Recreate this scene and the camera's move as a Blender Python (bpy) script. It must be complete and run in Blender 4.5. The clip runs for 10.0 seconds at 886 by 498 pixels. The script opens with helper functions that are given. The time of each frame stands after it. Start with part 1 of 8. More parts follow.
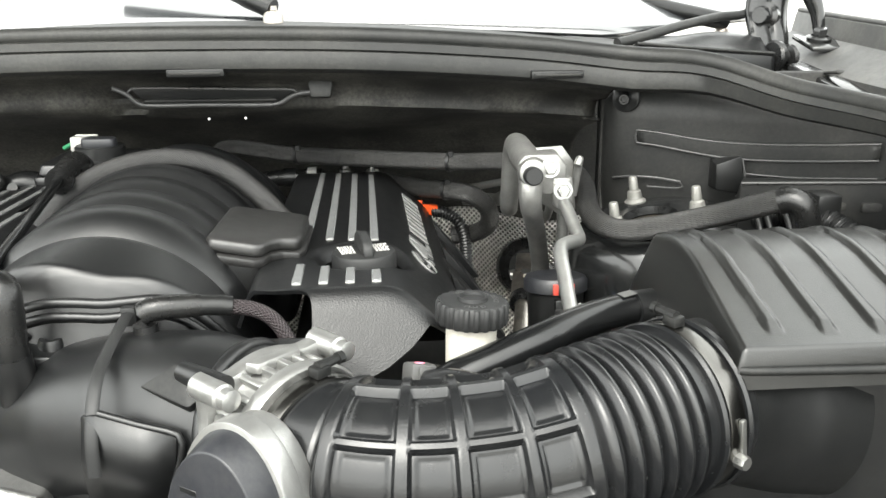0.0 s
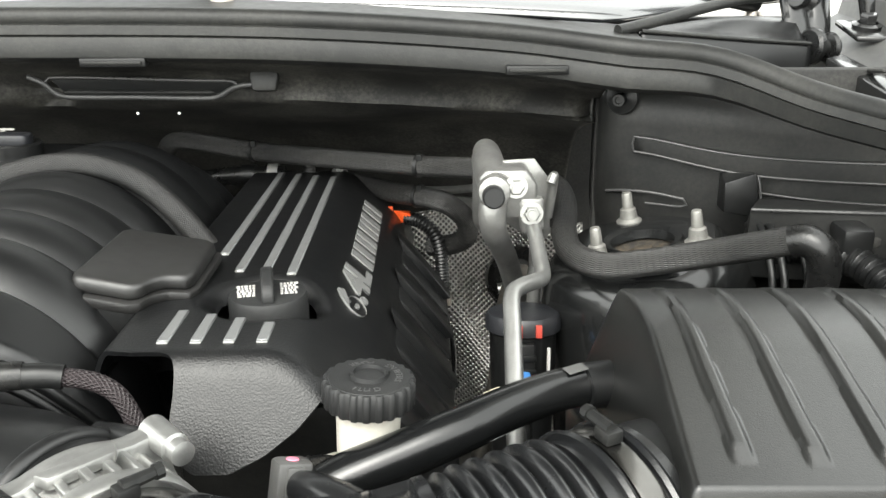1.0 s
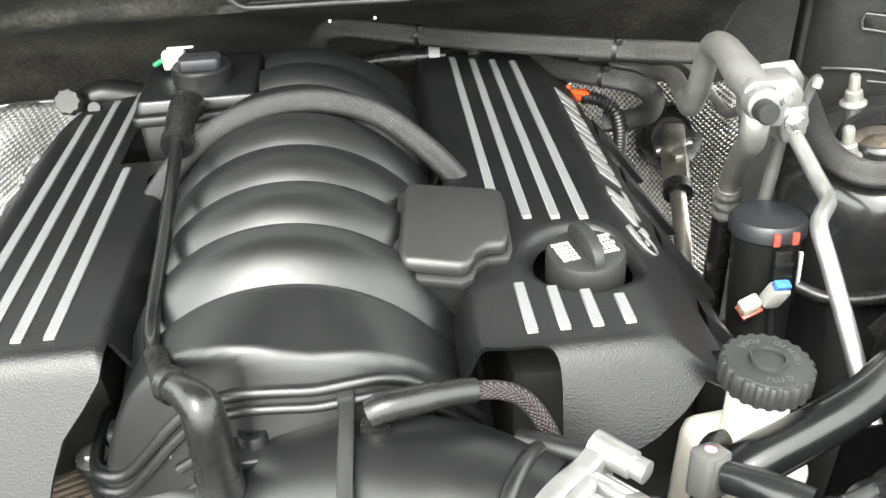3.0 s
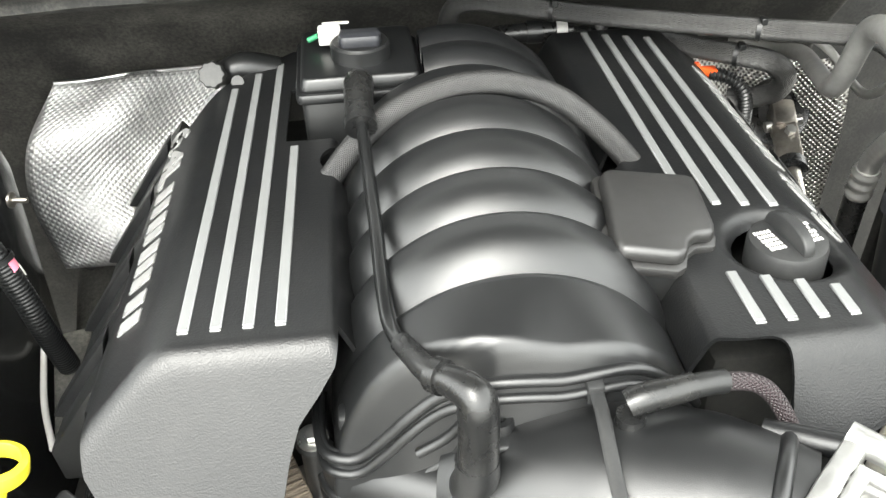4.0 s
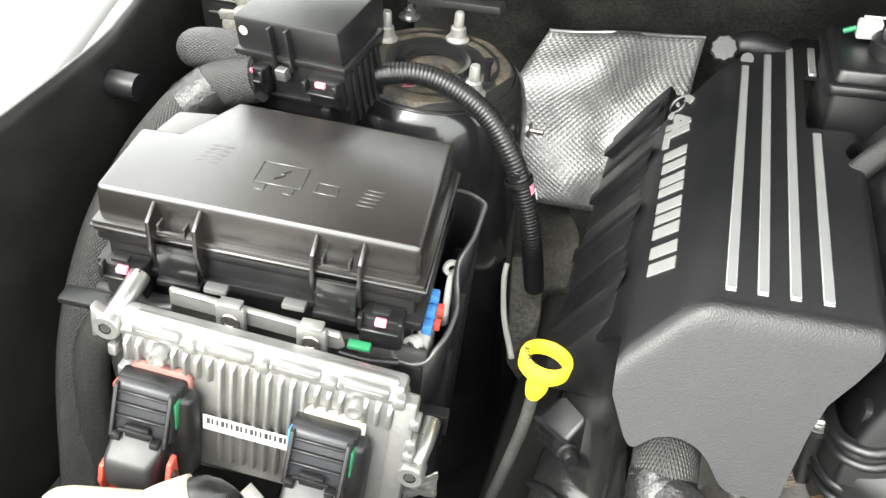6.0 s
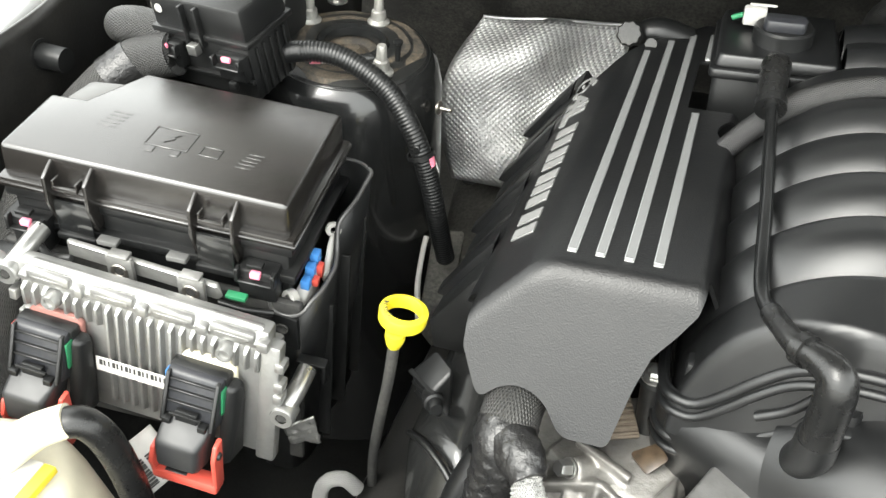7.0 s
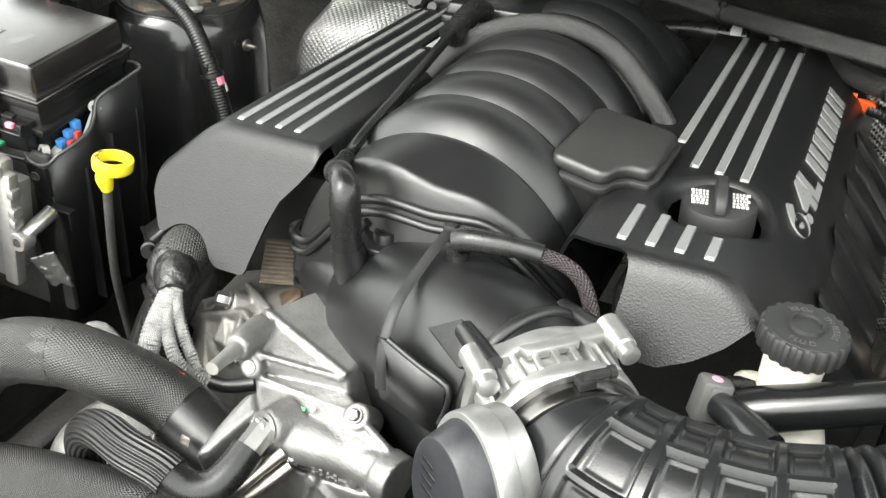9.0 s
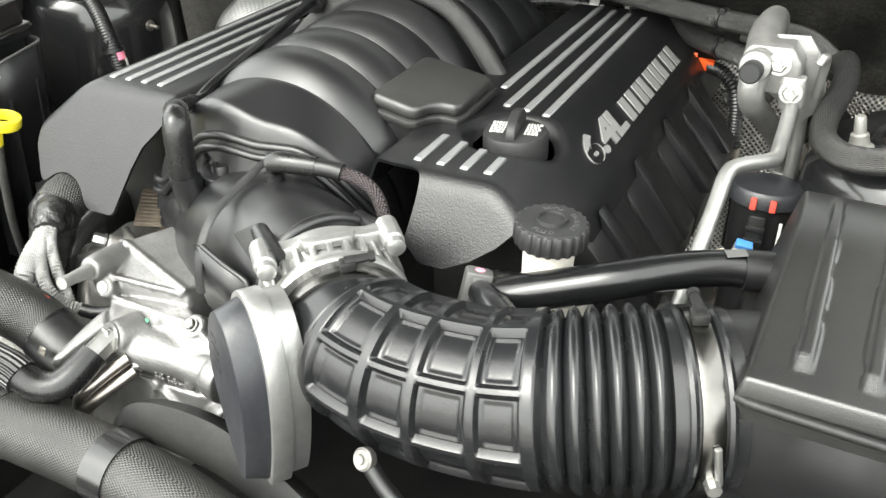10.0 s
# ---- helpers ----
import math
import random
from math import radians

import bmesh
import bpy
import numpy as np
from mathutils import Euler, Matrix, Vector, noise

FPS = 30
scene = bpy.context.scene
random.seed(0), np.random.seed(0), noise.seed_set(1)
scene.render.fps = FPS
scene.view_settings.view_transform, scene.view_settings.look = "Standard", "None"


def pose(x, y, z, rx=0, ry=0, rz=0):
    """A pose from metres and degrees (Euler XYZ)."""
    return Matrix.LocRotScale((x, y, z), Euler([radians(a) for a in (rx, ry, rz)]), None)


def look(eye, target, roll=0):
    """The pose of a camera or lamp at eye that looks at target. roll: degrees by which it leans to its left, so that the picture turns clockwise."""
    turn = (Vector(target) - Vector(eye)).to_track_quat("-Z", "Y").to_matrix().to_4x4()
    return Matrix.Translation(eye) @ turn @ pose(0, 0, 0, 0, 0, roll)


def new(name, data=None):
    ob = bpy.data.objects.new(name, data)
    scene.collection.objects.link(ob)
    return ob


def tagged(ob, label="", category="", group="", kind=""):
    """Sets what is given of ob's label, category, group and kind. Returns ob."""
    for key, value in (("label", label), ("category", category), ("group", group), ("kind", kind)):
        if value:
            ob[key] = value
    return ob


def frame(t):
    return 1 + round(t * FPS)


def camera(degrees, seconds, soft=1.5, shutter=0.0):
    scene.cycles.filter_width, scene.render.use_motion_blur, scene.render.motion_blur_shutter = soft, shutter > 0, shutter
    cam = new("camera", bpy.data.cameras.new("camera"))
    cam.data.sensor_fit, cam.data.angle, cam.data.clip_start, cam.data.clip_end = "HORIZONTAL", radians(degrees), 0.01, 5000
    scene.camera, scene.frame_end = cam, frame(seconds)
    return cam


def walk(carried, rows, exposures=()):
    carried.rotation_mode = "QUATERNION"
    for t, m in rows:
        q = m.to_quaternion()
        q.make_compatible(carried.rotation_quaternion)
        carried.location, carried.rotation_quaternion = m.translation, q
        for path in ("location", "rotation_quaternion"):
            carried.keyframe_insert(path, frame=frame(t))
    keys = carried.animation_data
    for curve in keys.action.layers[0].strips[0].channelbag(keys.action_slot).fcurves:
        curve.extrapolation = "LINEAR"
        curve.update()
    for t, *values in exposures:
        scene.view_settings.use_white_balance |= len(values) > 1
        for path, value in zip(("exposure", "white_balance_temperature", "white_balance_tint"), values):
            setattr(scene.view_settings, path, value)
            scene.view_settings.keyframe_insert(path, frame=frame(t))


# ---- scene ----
cam = camera(54.6, 10.0)
PATH = [
    (0, (0.233, 0.056, 1.378), (0.346, 1.96, 0.776), -0.7),
    (0.5, (0.29, 0.14, 1.401), (0.398, 2.032, 0.762), -1.7),
    (1, (0.332, 0.198, 1.39), (0.319, 2.078, 0.709), -0.3),
    (1.5, (0.326, 0.238, 1.393), (0.189, 2.078, 0.623), -0.1),
    (2, (0.257, 0.259, 1.438), (0.141, 2.018, 0.493), -0.8),
    (2.2, (0.224, 0.261, 1.458), (0.115, 1.995, 0.466), -1.8),
    (3.3, (0.049, 0.284, 1.509), (0.134, 1.888, 0.317), -3.5),
    (3.5, (0.02, 0.288, 1.515), (0.104, 1.879, 0.306), -3.5),
    (4, (-0.051, 0.295, 1.526), (0.025, 1.866, 0.291), -2.4),
    (4.5, (-0.122, 0.29, 1.538), (-0.196, 1.851, 0.29), -2.6),
    (5, (-0.18, 0.287, 1.543), (-0.475, 1.808, 0.279), -3.9),
    (5.5, (-0.228, 0.266, 1.541), (-0.683, 1.747, 0.277), -3.6),
    (5.7, (-0.233, 0.253, 1.542), (-0.735, 1.724, 0.283), -3.2),
    (7, (-0.096, 0.226, 1.551), (-0.702, 1.654, 0.29), -3.3),
    (7.5, (-0.017, 0.224, 1.533), (-0.685, 1.655, 0.306), -1.5),
    (8, (0.075, 0.217, 1.512), (-0.714, 1.607, 0.31), -2.8),
    (8.5, (0.191, 0.216, 1.492), (-0.596, 1.642, 0.331), -1.0),
    (9, (0.291, 0.176, 1.491), (-0.514, 1.617, 0.362), -1.3),
    (9.5, (0.392, 0.135, 1.492), (-0.436, 1.573, 0.374), -1.8),
    (10, (0.469, 0.15, 1.468), (-0.356, 1.609, 0.376), -2.5),
]
# stops, kelvin and tint, as the clip's camera sets them on the way
GAIN = [(0.0, 1.95), (1.0, 1.75), (2.0, 2.57), (3.5, 2.75), (4.5, 2.78), (5.5, 2.68), (7.0, 2.15), (8.5, 2.05), (10.0, 2.25)]
walk(cam, [(t, look(eye, target, roll)) for t, eye, target, roll in PATH], [(t, g, 6650, 6) for t, g in GAIN])

# ---- world and light ----
SUN_EL, SUN_AZ = 52.0, 200.0
world = bpy.data.worlds.new("overcast_sky")
scene.world = world
world.use_nodes = True
wn, wl = world.node_tree.nodes, world.node_tree.links
wn.clear()
sky = wn.new("ShaderNodeTexSky")
sky.sky_type = "NISHITA"
sky.sun_disc = False
sky.sun_elevation, sky.sun_rotation = radians(SUN_EL), radians(SUN_AZ)
sky.air_density, sky.dust_density, sky.ozone_density = 1.0, 4.0, 0.6
pale = wn.new("ShaderNodeHueSaturation")
pale.inputs["Saturation"].default_value = 0.18
wback = wn.new("ShaderNodeBackground")
wback.inputs["Strength"].default_value = 0.22
wout = wn.new("ShaderNodeOutputWorld")
cloud = wn.new("ShaderNodeMix")
cloud.data_type = "RGBA"
cloud.inputs["Factor"].default_value = 0.5
cloud.inputs["B"].default_value = (7.4, 7.5, 7.4, 1)
wl.new(sky.outputs[0], pale.inputs["Color"])
wl.new(pale.outputs[0], cloud.inputs["A"])
wl.new(cloud.outputs["Result"], wback.inputs["Color"])
wl.new(wback.outputs[0], wout.inputs["Surface"])

sun_data = bpy.data.lights.new("sun", "SUN")
sun_data.energy, sun_data.angle, sun_data.color = 0.45, radians(25), (1.0, 0.98, 0.95)
sun = new("sun", sun_data)
_e, _a = radians(SUN_EL), radians(SUN_AZ)
sun.matrix_world = look((0, 0, 5), (-math.sin(_a) * math.cos(_e), -math.cos(_a) * math.cos(_e), 5 - math.sin(_e)))

# ---- materials ----
def material(name, color, rough=0.5, metal=0.0, grain=(), bump=0.0, bump_size=0.001, vary=0.15, vary_size=0.03, spec=0.5,
             dust=0.0, dust_color=(0.25, 0.24, 0.21), uv=None, coat=0.0, rough_vary=0.1, trans=0.0, bump_kind="NOISE", bump_dist=0.001, lean=0.62):
    """A procedural surface: base colour with slow and fine variation, dust on upward specks, and a fine relief."""
    m = bpy.data.materials.new(name)
    m.use_nodes = True
    nt = m.node_tree
    n, l = nt.nodes, nt.links
    b = n["Principled BSDF"]
    b.inputs["Metallic"].default_value = metal
    b.inputs["Specular IOR Level"].default_value = spec
    b.inputs["Coat Weight"].default_value = coat
    b.inputs["Transmission Weight"].default_value = trans
    tc = n.new("ShaderNodeTexCoord")

    def noise_tex(size, detail=4.0, rough_=0.6):
        t = n.new("ShaderNodeTexNoise")
        t.inputs["Scale"].default_value = 1.0 / size
        t.inputs["Detail"].default_value = detail
        t.inputs["Roughness"].default_value = rough_
        l.new(tc.outputs["Object"], t.inputs["Vector"])
        return t

    slow = noise_tex(vary_size)
    ramp = n.new("ShaderNodeMapRange")
    ramp.inputs["From Min"].default_value, ramp.inputs["From Max"].default_value = 0.3, 0.7
    ramp.inputs["To Min"].default_value, ramp.inputs["To Max"].default_value = 1 - vary, 1 + vary
    l.new(slow.outputs["Fac"], ramp.inputs["Value"])
    tone = n.new("ShaderNodeVectorMath")
    tone.operation = "SCALE"
    tone.inputs[0].default_value = color[:3]
    l.new(ramp.outputs[0], tone.inputs["Scale"])
    last = tone.outputs[0]
    if dust:
        fine = noise_tex(0.004, 6.0, 0.7)
        wide = noise_tex(0.08, 3.0)
        mul = n.new("ShaderNodeMath")
        mul.operation = "MULTIPLY"
        l.new(fine.outputs["Fac"], mul.inputs[0])
        l.new(wide.outputs["Fac"], mul.inputs[1])
        cut = n.new("ShaderNodeMapRange")
        cut.inputs["From Min"].default_value, cut.inputs["From Max"].default_value = 0.18, 0.42
        cut.inputs["To Min"].default_value, cut.inputs["To Max"].default_value = 0.0, dust
        l.new(mul.outputs[0], cut.inputs["Value"])
        mix = n.new("ShaderNodeMix")
        mix.data_type = "RGBA"
        mix.inputs["B"].default_value = (*dust_color, 1)
        l.new(cut.outputs[0], mix.inputs["Factor"])
        l.new(last, mix.inputs["A"])
        last = mix.outputs["Result"]
    l.new(last, b.inputs["Base Color"])
    rr = n.new("ShaderNodeMapRange")
    rr.inputs["To Min"].default_value, rr.inputs["To Max"].default_value = max(0.02, rough - rough_vary), min(1.0, rough + rough_vary)
    rn = noise_tex(vary_size * 0.4)
    l.new(rn.outputs["Fac"], rr.inputs["Value"])
    l.new(rr.outputs[0], b.inputs["Roughness"])
    if bump:
        bp = n.new("ShaderNodeBump")
        bp.inputs["Strength"].default_value = bump
        bp.inputs["Distance"].default_value = bump_dist
        if bump_kind == "NOISE":
            t = noise_tex(bump_size, 3.0)
            l.new(t.outputs["Fac"], bp.inputs["Height"])
        elif bump_kind == "LEATHER":
            t = n.new("ShaderNodeTexVoronoi")
            t.feature = "SMOOTH_F1"
            t.inputs["Scale"].default_value = 1.0 / bump_size
            l.new(tc.outputs["Object"], t.inputs["Vector"])
            l.new(t.outputs["Distance"], bp.inputs["Height"])
        elif bump_kind == "BRAID":
            um = n.new("ShaderNodeUVMap")
            um.uv_map = "UVMap"
            hs = []
            for sign in (1, -1):
                mp = n.new("ShaderNodeMapping")
                mp.inputs["Rotation"].default_value = (0, 0, sign * lean)
                l.new(um.outputs[0], mp.inputs["Vector"])
                w = n.new("ShaderNodeTexWave")
                w.inputs["Scale"].default_value = 0.314 / bump_size
                w.inputs["Distortion"].default_value = 0.0
                l.new(mp.outputs[0], w.inputs["Vector"])
                hs.append(w)
            mx = n.new("ShaderNodeMath")
            mx.operation = "MAXIMUM"
            l.new(hs[0].outputs["Fac"], mx.inputs[0])
            l.new(hs[1].outputs["Fac"], mx.inputs[1])
            l.new(mx.outputs[0], bp.inputs["Height"])
            yarn = n.new("ShaderNodeMapRange")
            yarn.inputs["From Min"].default_value, yarn.inputs["From Max"].default_value = 0.45, 1.0
            yarn.inputs["To Min"].default_value, yarn.inputs["To Max"].default_value = 0.7, 1.2
            l.new(mx.outputs[0], yarn.inputs["Value"])
            weave = n.new("ShaderNodeVectorMath")
            weave.operation = "SCALE"
            l.new(last, weave.inputs[0])
            l.new(yarn.outputs[0], weave.inputs["Scale"])
            l.new(weave.outputs[0], b.inputs["Base Color"])
        elif bump_kind == "LINES":
            um = n.new("ShaderNodeUVMap")
            um.uv_map = "UVMap"
            w = n.new("ShaderNodeTexWave")
            w.bands_direction = "X"
            w.inputs["Scale"].default_value = 0.314 / bump_size
            w.inputs["Distortion"].default_value = 0.3
            w.inputs["Detail"].default_value = 2.0
            l.new(um.outputs[0], w.inputs["Vector"])
            l.new(w.outputs["Fac"], bp.inputs["Height"])
        l.new(bp.outputs[0], b.inputs["Normal"])
    return m


def shield_material(name, color, rough, pitch, metal=1.0, dark=0.0, relief=0.9):
    """Dimpled foil: rows of pressed studs."""
    m = bpy.data.materials.new(name)
    m.use_nodes = True
    n, l = m.node_tree.nodes, m.node_tree.links
    b = n["Principled BSDF"]
    b.inputs["Metallic"].default_value = metal
    b.inputs["Roughness"].default_value = rough
    um = n.new("ShaderNodeUVMap")
    um.uv_map = "UVMap"
    mp = n.new("ShaderNodeMapping")
    mp.inputs["Rotation"].default_value = (0, 0, 0.78)
    mp.inputs["Scale"].default_value = (1 / pitch, 1 / pitch, 1)
    l.new(um.outputs[0], mp.inputs["Vector"])
    v = n.new("ShaderNodeTexVoronoi")
    v.inputs["Scale"].default_value = 1.0
    v.inputs["Randomness"].default_value = 0.0
    l.new(mp.outputs[0], v.inputs["Vector"])
    h = n.new("ShaderNodeMapRange")
    h.inputs["From Min"].default_value, h.inputs["From Max"].default_value = 0.12, 0.5
    h.inputs["To Min"].default_value, h.inputs["To Max"].default_value = 1.0, 0.0
    l.new(v.outputs["Distance"], h.inputs["Value"])
    tc = n.new("ShaderNodeTexCoord")
    ns = n.new("ShaderNodeTexNoise")
    ns.inputs["Scale"].default_value = 40
    ns.inputs["Detail"].default_value = 5
    l.new(tc.outputs["Object"], ns.inputs["Vector"])
    r = n.new("ShaderNodeMapRange")
    r.inputs["From Min"].default_value, r.inputs["From Max"].default_value = 0.3, 0.7
    r.inputs["To Min"].default_value, r.inputs["To Max"].default_value = 0.75, 1.1
    l.new(ns.outputs["Fac"], r.inputs["Value"])
    hole = n.new("ShaderNodeMapRange")
    hole.inputs["From Min"].default_value, hole.inputs["From Max"].default_value = 0.2, 0.7
    hole.inputs["To Min"].default_value, hole.inputs["To Max"].default_value = 1.0, 1.0 - dark
    l.new(h.outputs[0], hole.inputs["Value"])
    mul = n.new("ShaderNodeMath")
    mul.operation = "MULTIPLY"
    l.new(r.outputs[0], mul.inputs[0])
    l.new(hole.outputs[0], mul.inputs[1])
    tone = n.new("ShaderNodeVectorMath")
    tone.operation = "SCALE"
    tone.inputs[0].default_value = color
    l.new(mul.outputs[0], tone.inputs["Scale"])
    l.new(tone.outputs[0], b.inputs["Base Color"])
    bp = n.new("ShaderNodeBump")
    bp.inputs["Strength"].default_value = relief
    bp.inputs["Distance"].default_value = 0.002 if not dark else -0.0015
    l.new(h.outputs[0], bp.inputs["Height"])
    l.new(bp.outputs[0], b.inputs["Normal"])
    return m


M = dict(
    cover=material("grained_black_plastic", (0.0042, 0.0045, 0.005), 0.38, spec=0.42, bump=0.26, bump_size=0.0011, vary=0.12, rough_vary=0.05, dust=0.02, bump_kind="LEATHER", bump_dist=0.0007),
    manifold=material("satin_black_nylon", (0.0052, 0.0055, 0.0058), 0.35, spec=0.64, bump=0.16, bump_size=0.0006, vary=0.1, dust=0.0, rough_vary=0.06),
    plastic=material("black_plastic", (0.0065, 0.0069, 0.0072), 0.36, spec=0.45, bump=0.12, bump_size=0.0008, dust=0.02),
    lid=material("brown_black_moulded_plastic", (0.011, 0.0098, 0.009), 0.22, bump=0.12, bump_size=0.0006, dust=0.02, rough_vary=0.04, spec=1.0),
    dirty=material("dusty_black_plastic", (0.016, 0.016, 0.0155), 0.6, bump=0.25, bump_size=0.002, dust=0.45),
    dark=material("underbonnet_black", (0.0125, 0.0126, 0.0125), 0.7, bump=0.2, bump_size=0.003, dust=0.15),
    paint=material("black_painted_steel", (0.0085, 0.009, 0.0093), 0.2, bump=0.06, bump_size=0.01, dust=0.04, coat=0.3),
    firewall=material("matt_black_insulation", (0.0105, 0.0103, 0.0096), 0.65, spec=0.35, bump=0.4, bump_size=0.004, dust=0.24, vary=0.35, vary_size=0.06),
    rubber=material("black_rubber", (0.006, 0.0062, 0.0065), 0.28, spec=0.45, bump=0.12, bump_size=0.001, dust=0.03),
    duct=material("moulded_rubber_duct", (0.0075, 0.008, 0.0088), 0.25, bump=0.08, bump_size=0.0015, dust=0.02, vary=0.15, rough_vary=0.08),
    seal=material("grey_black_seal_rubber", (0.0125, 0.013, 0.0127), 0.5, bump=0.15, bump_size=0.002, dust=0.08, spec=0.4),
    grimy=material("grimy_black_wing_plastic", (0.009, 0.009, 0.0088), 0.4, bump=0.3, bump_size=0.004, dust=0.16, dust_color=(0.07, 0.062, 0.05), spec=0.45, vary=0.3, vary_size=0.05),
    grime=material("brown_road_grime", (0.02, 0.018, 0.015), 0.7, bump=0.5, bump_size=0.004, dust=0.75, dust_color=(0.15, 0.115, 0.075), vary=0.4, vary_size=0.02),
    pale=material("pale_zinc_flake", (0.3, 0.295, 0.275), 0.42, metal=0.55, bump=0.3, bump_size=0.002, vary=0.2, vary_size=0.01),
    apron=material("matt_black_wing_plastic", (0.0075, 0.0079, 0.0079), 0.5, bump=0.15, bump_size=0.0015, dust=0.05, spec=0.35),
    timing=material("grey_cast_aluminium", (0.185, 0.184, 0.18), 0.42, metal=0.65, bump=0.4, bump_size=0.0025, vary=0.25, vary_size=0.025, dust=0.12, dust_color=(0.14, 0.125, 0.11)),
    braid=material("woven_hose_sleeve", (0.0115, 0.0115, 0.0118), 0.42, bump=0.6, bump_size=0.0016, bump_kind="BRAID", dust=0.06, bump_dist=0.0009),
    knit=material("knitted_hose_rubber", (0.014, 0.0138, 0.0132), 0.38, bump=0.7, bump_size=0.002, bump_kind="BRAID", dust=0.06, bump_dist=0.0005),
    sleeve=material("grey_woven_harness_sleeve", (0.017, 0.017, 0.0165), 0.5, bump=0.8, bump_size=0.0022, bump_kind="BRAID", dust=0.08, bump_dist=0.0012),
    dusty=material("road_dusted_black_plastic", (0.045, 0.043, 0.039), 0.55, bump=0.3, bump_size=0.003, dust=0.55, vary=0.3, vary_size=0.05),
    lines=material("woven_nylon_hose_sleeve", (0.018, 0.018, 0.018), 0.4, bump=0.8, bump_size=0.0017, bump_kind="BRAID", dust=0.08, bump_dist=0.0008, lean=0.15),
    purple=material("wine_black_woven_sleeve", (0.018, 0.012, 0.0135), 0.5, bump=0.9, bump_size=0.0022, bump_kind="BRAID", bump_dist=0.001),
    alu=material("cast_aluminium", (0.3, 0.298, 0.288), 0.42, metal=0.75, bump=0.35, bump_size=0.003, vary=0.16, vary_size=0.02, dust=0.12),
    alubright=material("bright_cast_aluminium", (0.37, 0.37, 0.36), 0.4, metal=0.85, bump=0.25, bump_size=0.003, vary=0.12, vary_size=0.02),
    aludirty=material("stained_cast_aluminium", (0.22, 0.216, 0.205), 0.48, metal=0.65, bump=0.45, bump_size=0.003, vary=0.35, vary_size=0.03, dust=0.22, dust_color=(0.12, 0.08, 0.05)),
    silver=material("silver_paint", (0.2, 0.204, 0.204), 0.4, metal=0.4, vary=0.04, bump=0.05, bump_size=0.001),
    letter=material("pale_silver_lettering", (0.2, 0.2, 0.197), 0.5, metal=0.2, vary=0.04),
    zinc=material("zinc_plated_steel", (0.42, 0.42, 0.405), 0.3, metal=0.9, vary=0.1, bump=0.1, bump_size=0.002),
    steel=material("worn_steel", (0.36, 0.34, 0.31), 0.35, metal=0.95, vary=0.3, vary_size=0.02, dust=0.2, dust_color=(0.2, 0.1, 0.05)),
    white=material("white_plastic", (0.34, 0.335, 0.32), 0.4, vary=0.08, vary_size=0.02),
    cream=material("cream_translucent_plastic", (0.58, 0.54, 0.42), 0.42, vary=0.1, vary_size=0.05),
    resv=material("milky_nylon", (0.6, 0.58, 0.52), 0.42, vary=0.12, vary_size=0.02, dust=0.25, dust_color=(0.3, 0.25, 0.18)),
    yellow=material("bright_yellow_plastic", (0.72, 0.6, 0.03), 0.35, vary=0.05),
    ochre=material("yellow_label_edge", (0.8, 0.62, 0.05), 0.5, vary=0.05),
    red=material("coral_red_plastic", (0.48, 0.07, 0.05), 0.35, vary=0.08),
    orange=material("orange_red_plastic", (0.8, 0.1, 0.02), 0.4, vary=0.06),
    pink=material("pink_tape", (0.9, 0.25, 0.35), 0.5, vary=0.08),
    blue=material("blue_plastic", (0.05, 0.2, 0.5), 0.4, vary=0.08),
    green=material("green_plastic", (0.02, 0.16, 0.07), 0.4, vary=0.08),
    grey=material("grey_plastic", (0.08, 0.08, 0.078), 0.4, vary=0.08),
    cap=material("matt_black_cap_plastic", (0.014, 0.0145, 0.015), 0.5, bump=0.2, bump_size=0.0008, dust=0.03, spec=0.4),
    navy=material("blue_black_plastic", (0.0135, 0.0145, 0.018), 0.4, bump=0.1, bump_size=0.001, dust=0.06),
    label=material("paper_label", (0.5, 0.49, 0.47), 0.6, vary=0.05),
    ink=material("printed_ink", (0.03, 0.03, 0.03), 0.6, vary=0.05),
    brown=material("oily_brown_residue", (0.045, 0.032, 0.02), 0.4, vary=0.5, vary_size=0.01, dust=0.4, dust_color=(0.08, 0.05, 0.03)),
    rust=material("rusty_mesh", (0.13, 0.105, 0.08), 0.7, vary=0.3, vary_size=0.01, metal=0.3),
    foil=shield_material("dimpled_foil", (0.46, 0.46, 0.452), 0.58, 0.0052, relief=0.36),
    perf=shield_material("perforated_shield", (0.62, 0.6, 0.57), 0.38, 0.0052, dark=0.65),
    body=material("pearl_white_paint", (0.52, 0.525, 0.52), 0.2, vary=0.03, coat=0.6),
    band=material("dull_steel_band", (0.13, 0.127, 0.12), 0.24, metal=1.0, vary=0.15, vary_size=0.02, rough_vary=0.05),
    gloss=material("glossy_black_pipe", (0.0055, 0.0058, 0.006), 0.2, bump=0.05, bump_size=0.001),
    pad=material("grey_black_felt", (0.035, 0.035, 0.034), 0.9, bump=0.4, bump_size=0.004),
    satin=material("grained_satin_black_box", (0.0085, 0.0082, 0.0078), 0.46, spec=0.85, bump=0.2, bump_size=0.0006),
    # paler grey puts edge highlights into the colour; also cap letters, one wire
    silk=material("highlight_grey_plastic", (0.05, 0.05, 0.05), 0.3, bump=0.1, bump_size=0.001),
    guttergrey=material("grey_gutter_plastic", (0.045, 0.045, 0.044), 0.5, bump=0.15, bump_size=0.002, dust=0.15),
    greyblack=material("grey_black_connector_plastic", (0.022, 0.0225, 0.0235), 0.4, bump=0.1, bump_size=0.001, vary=0.1),
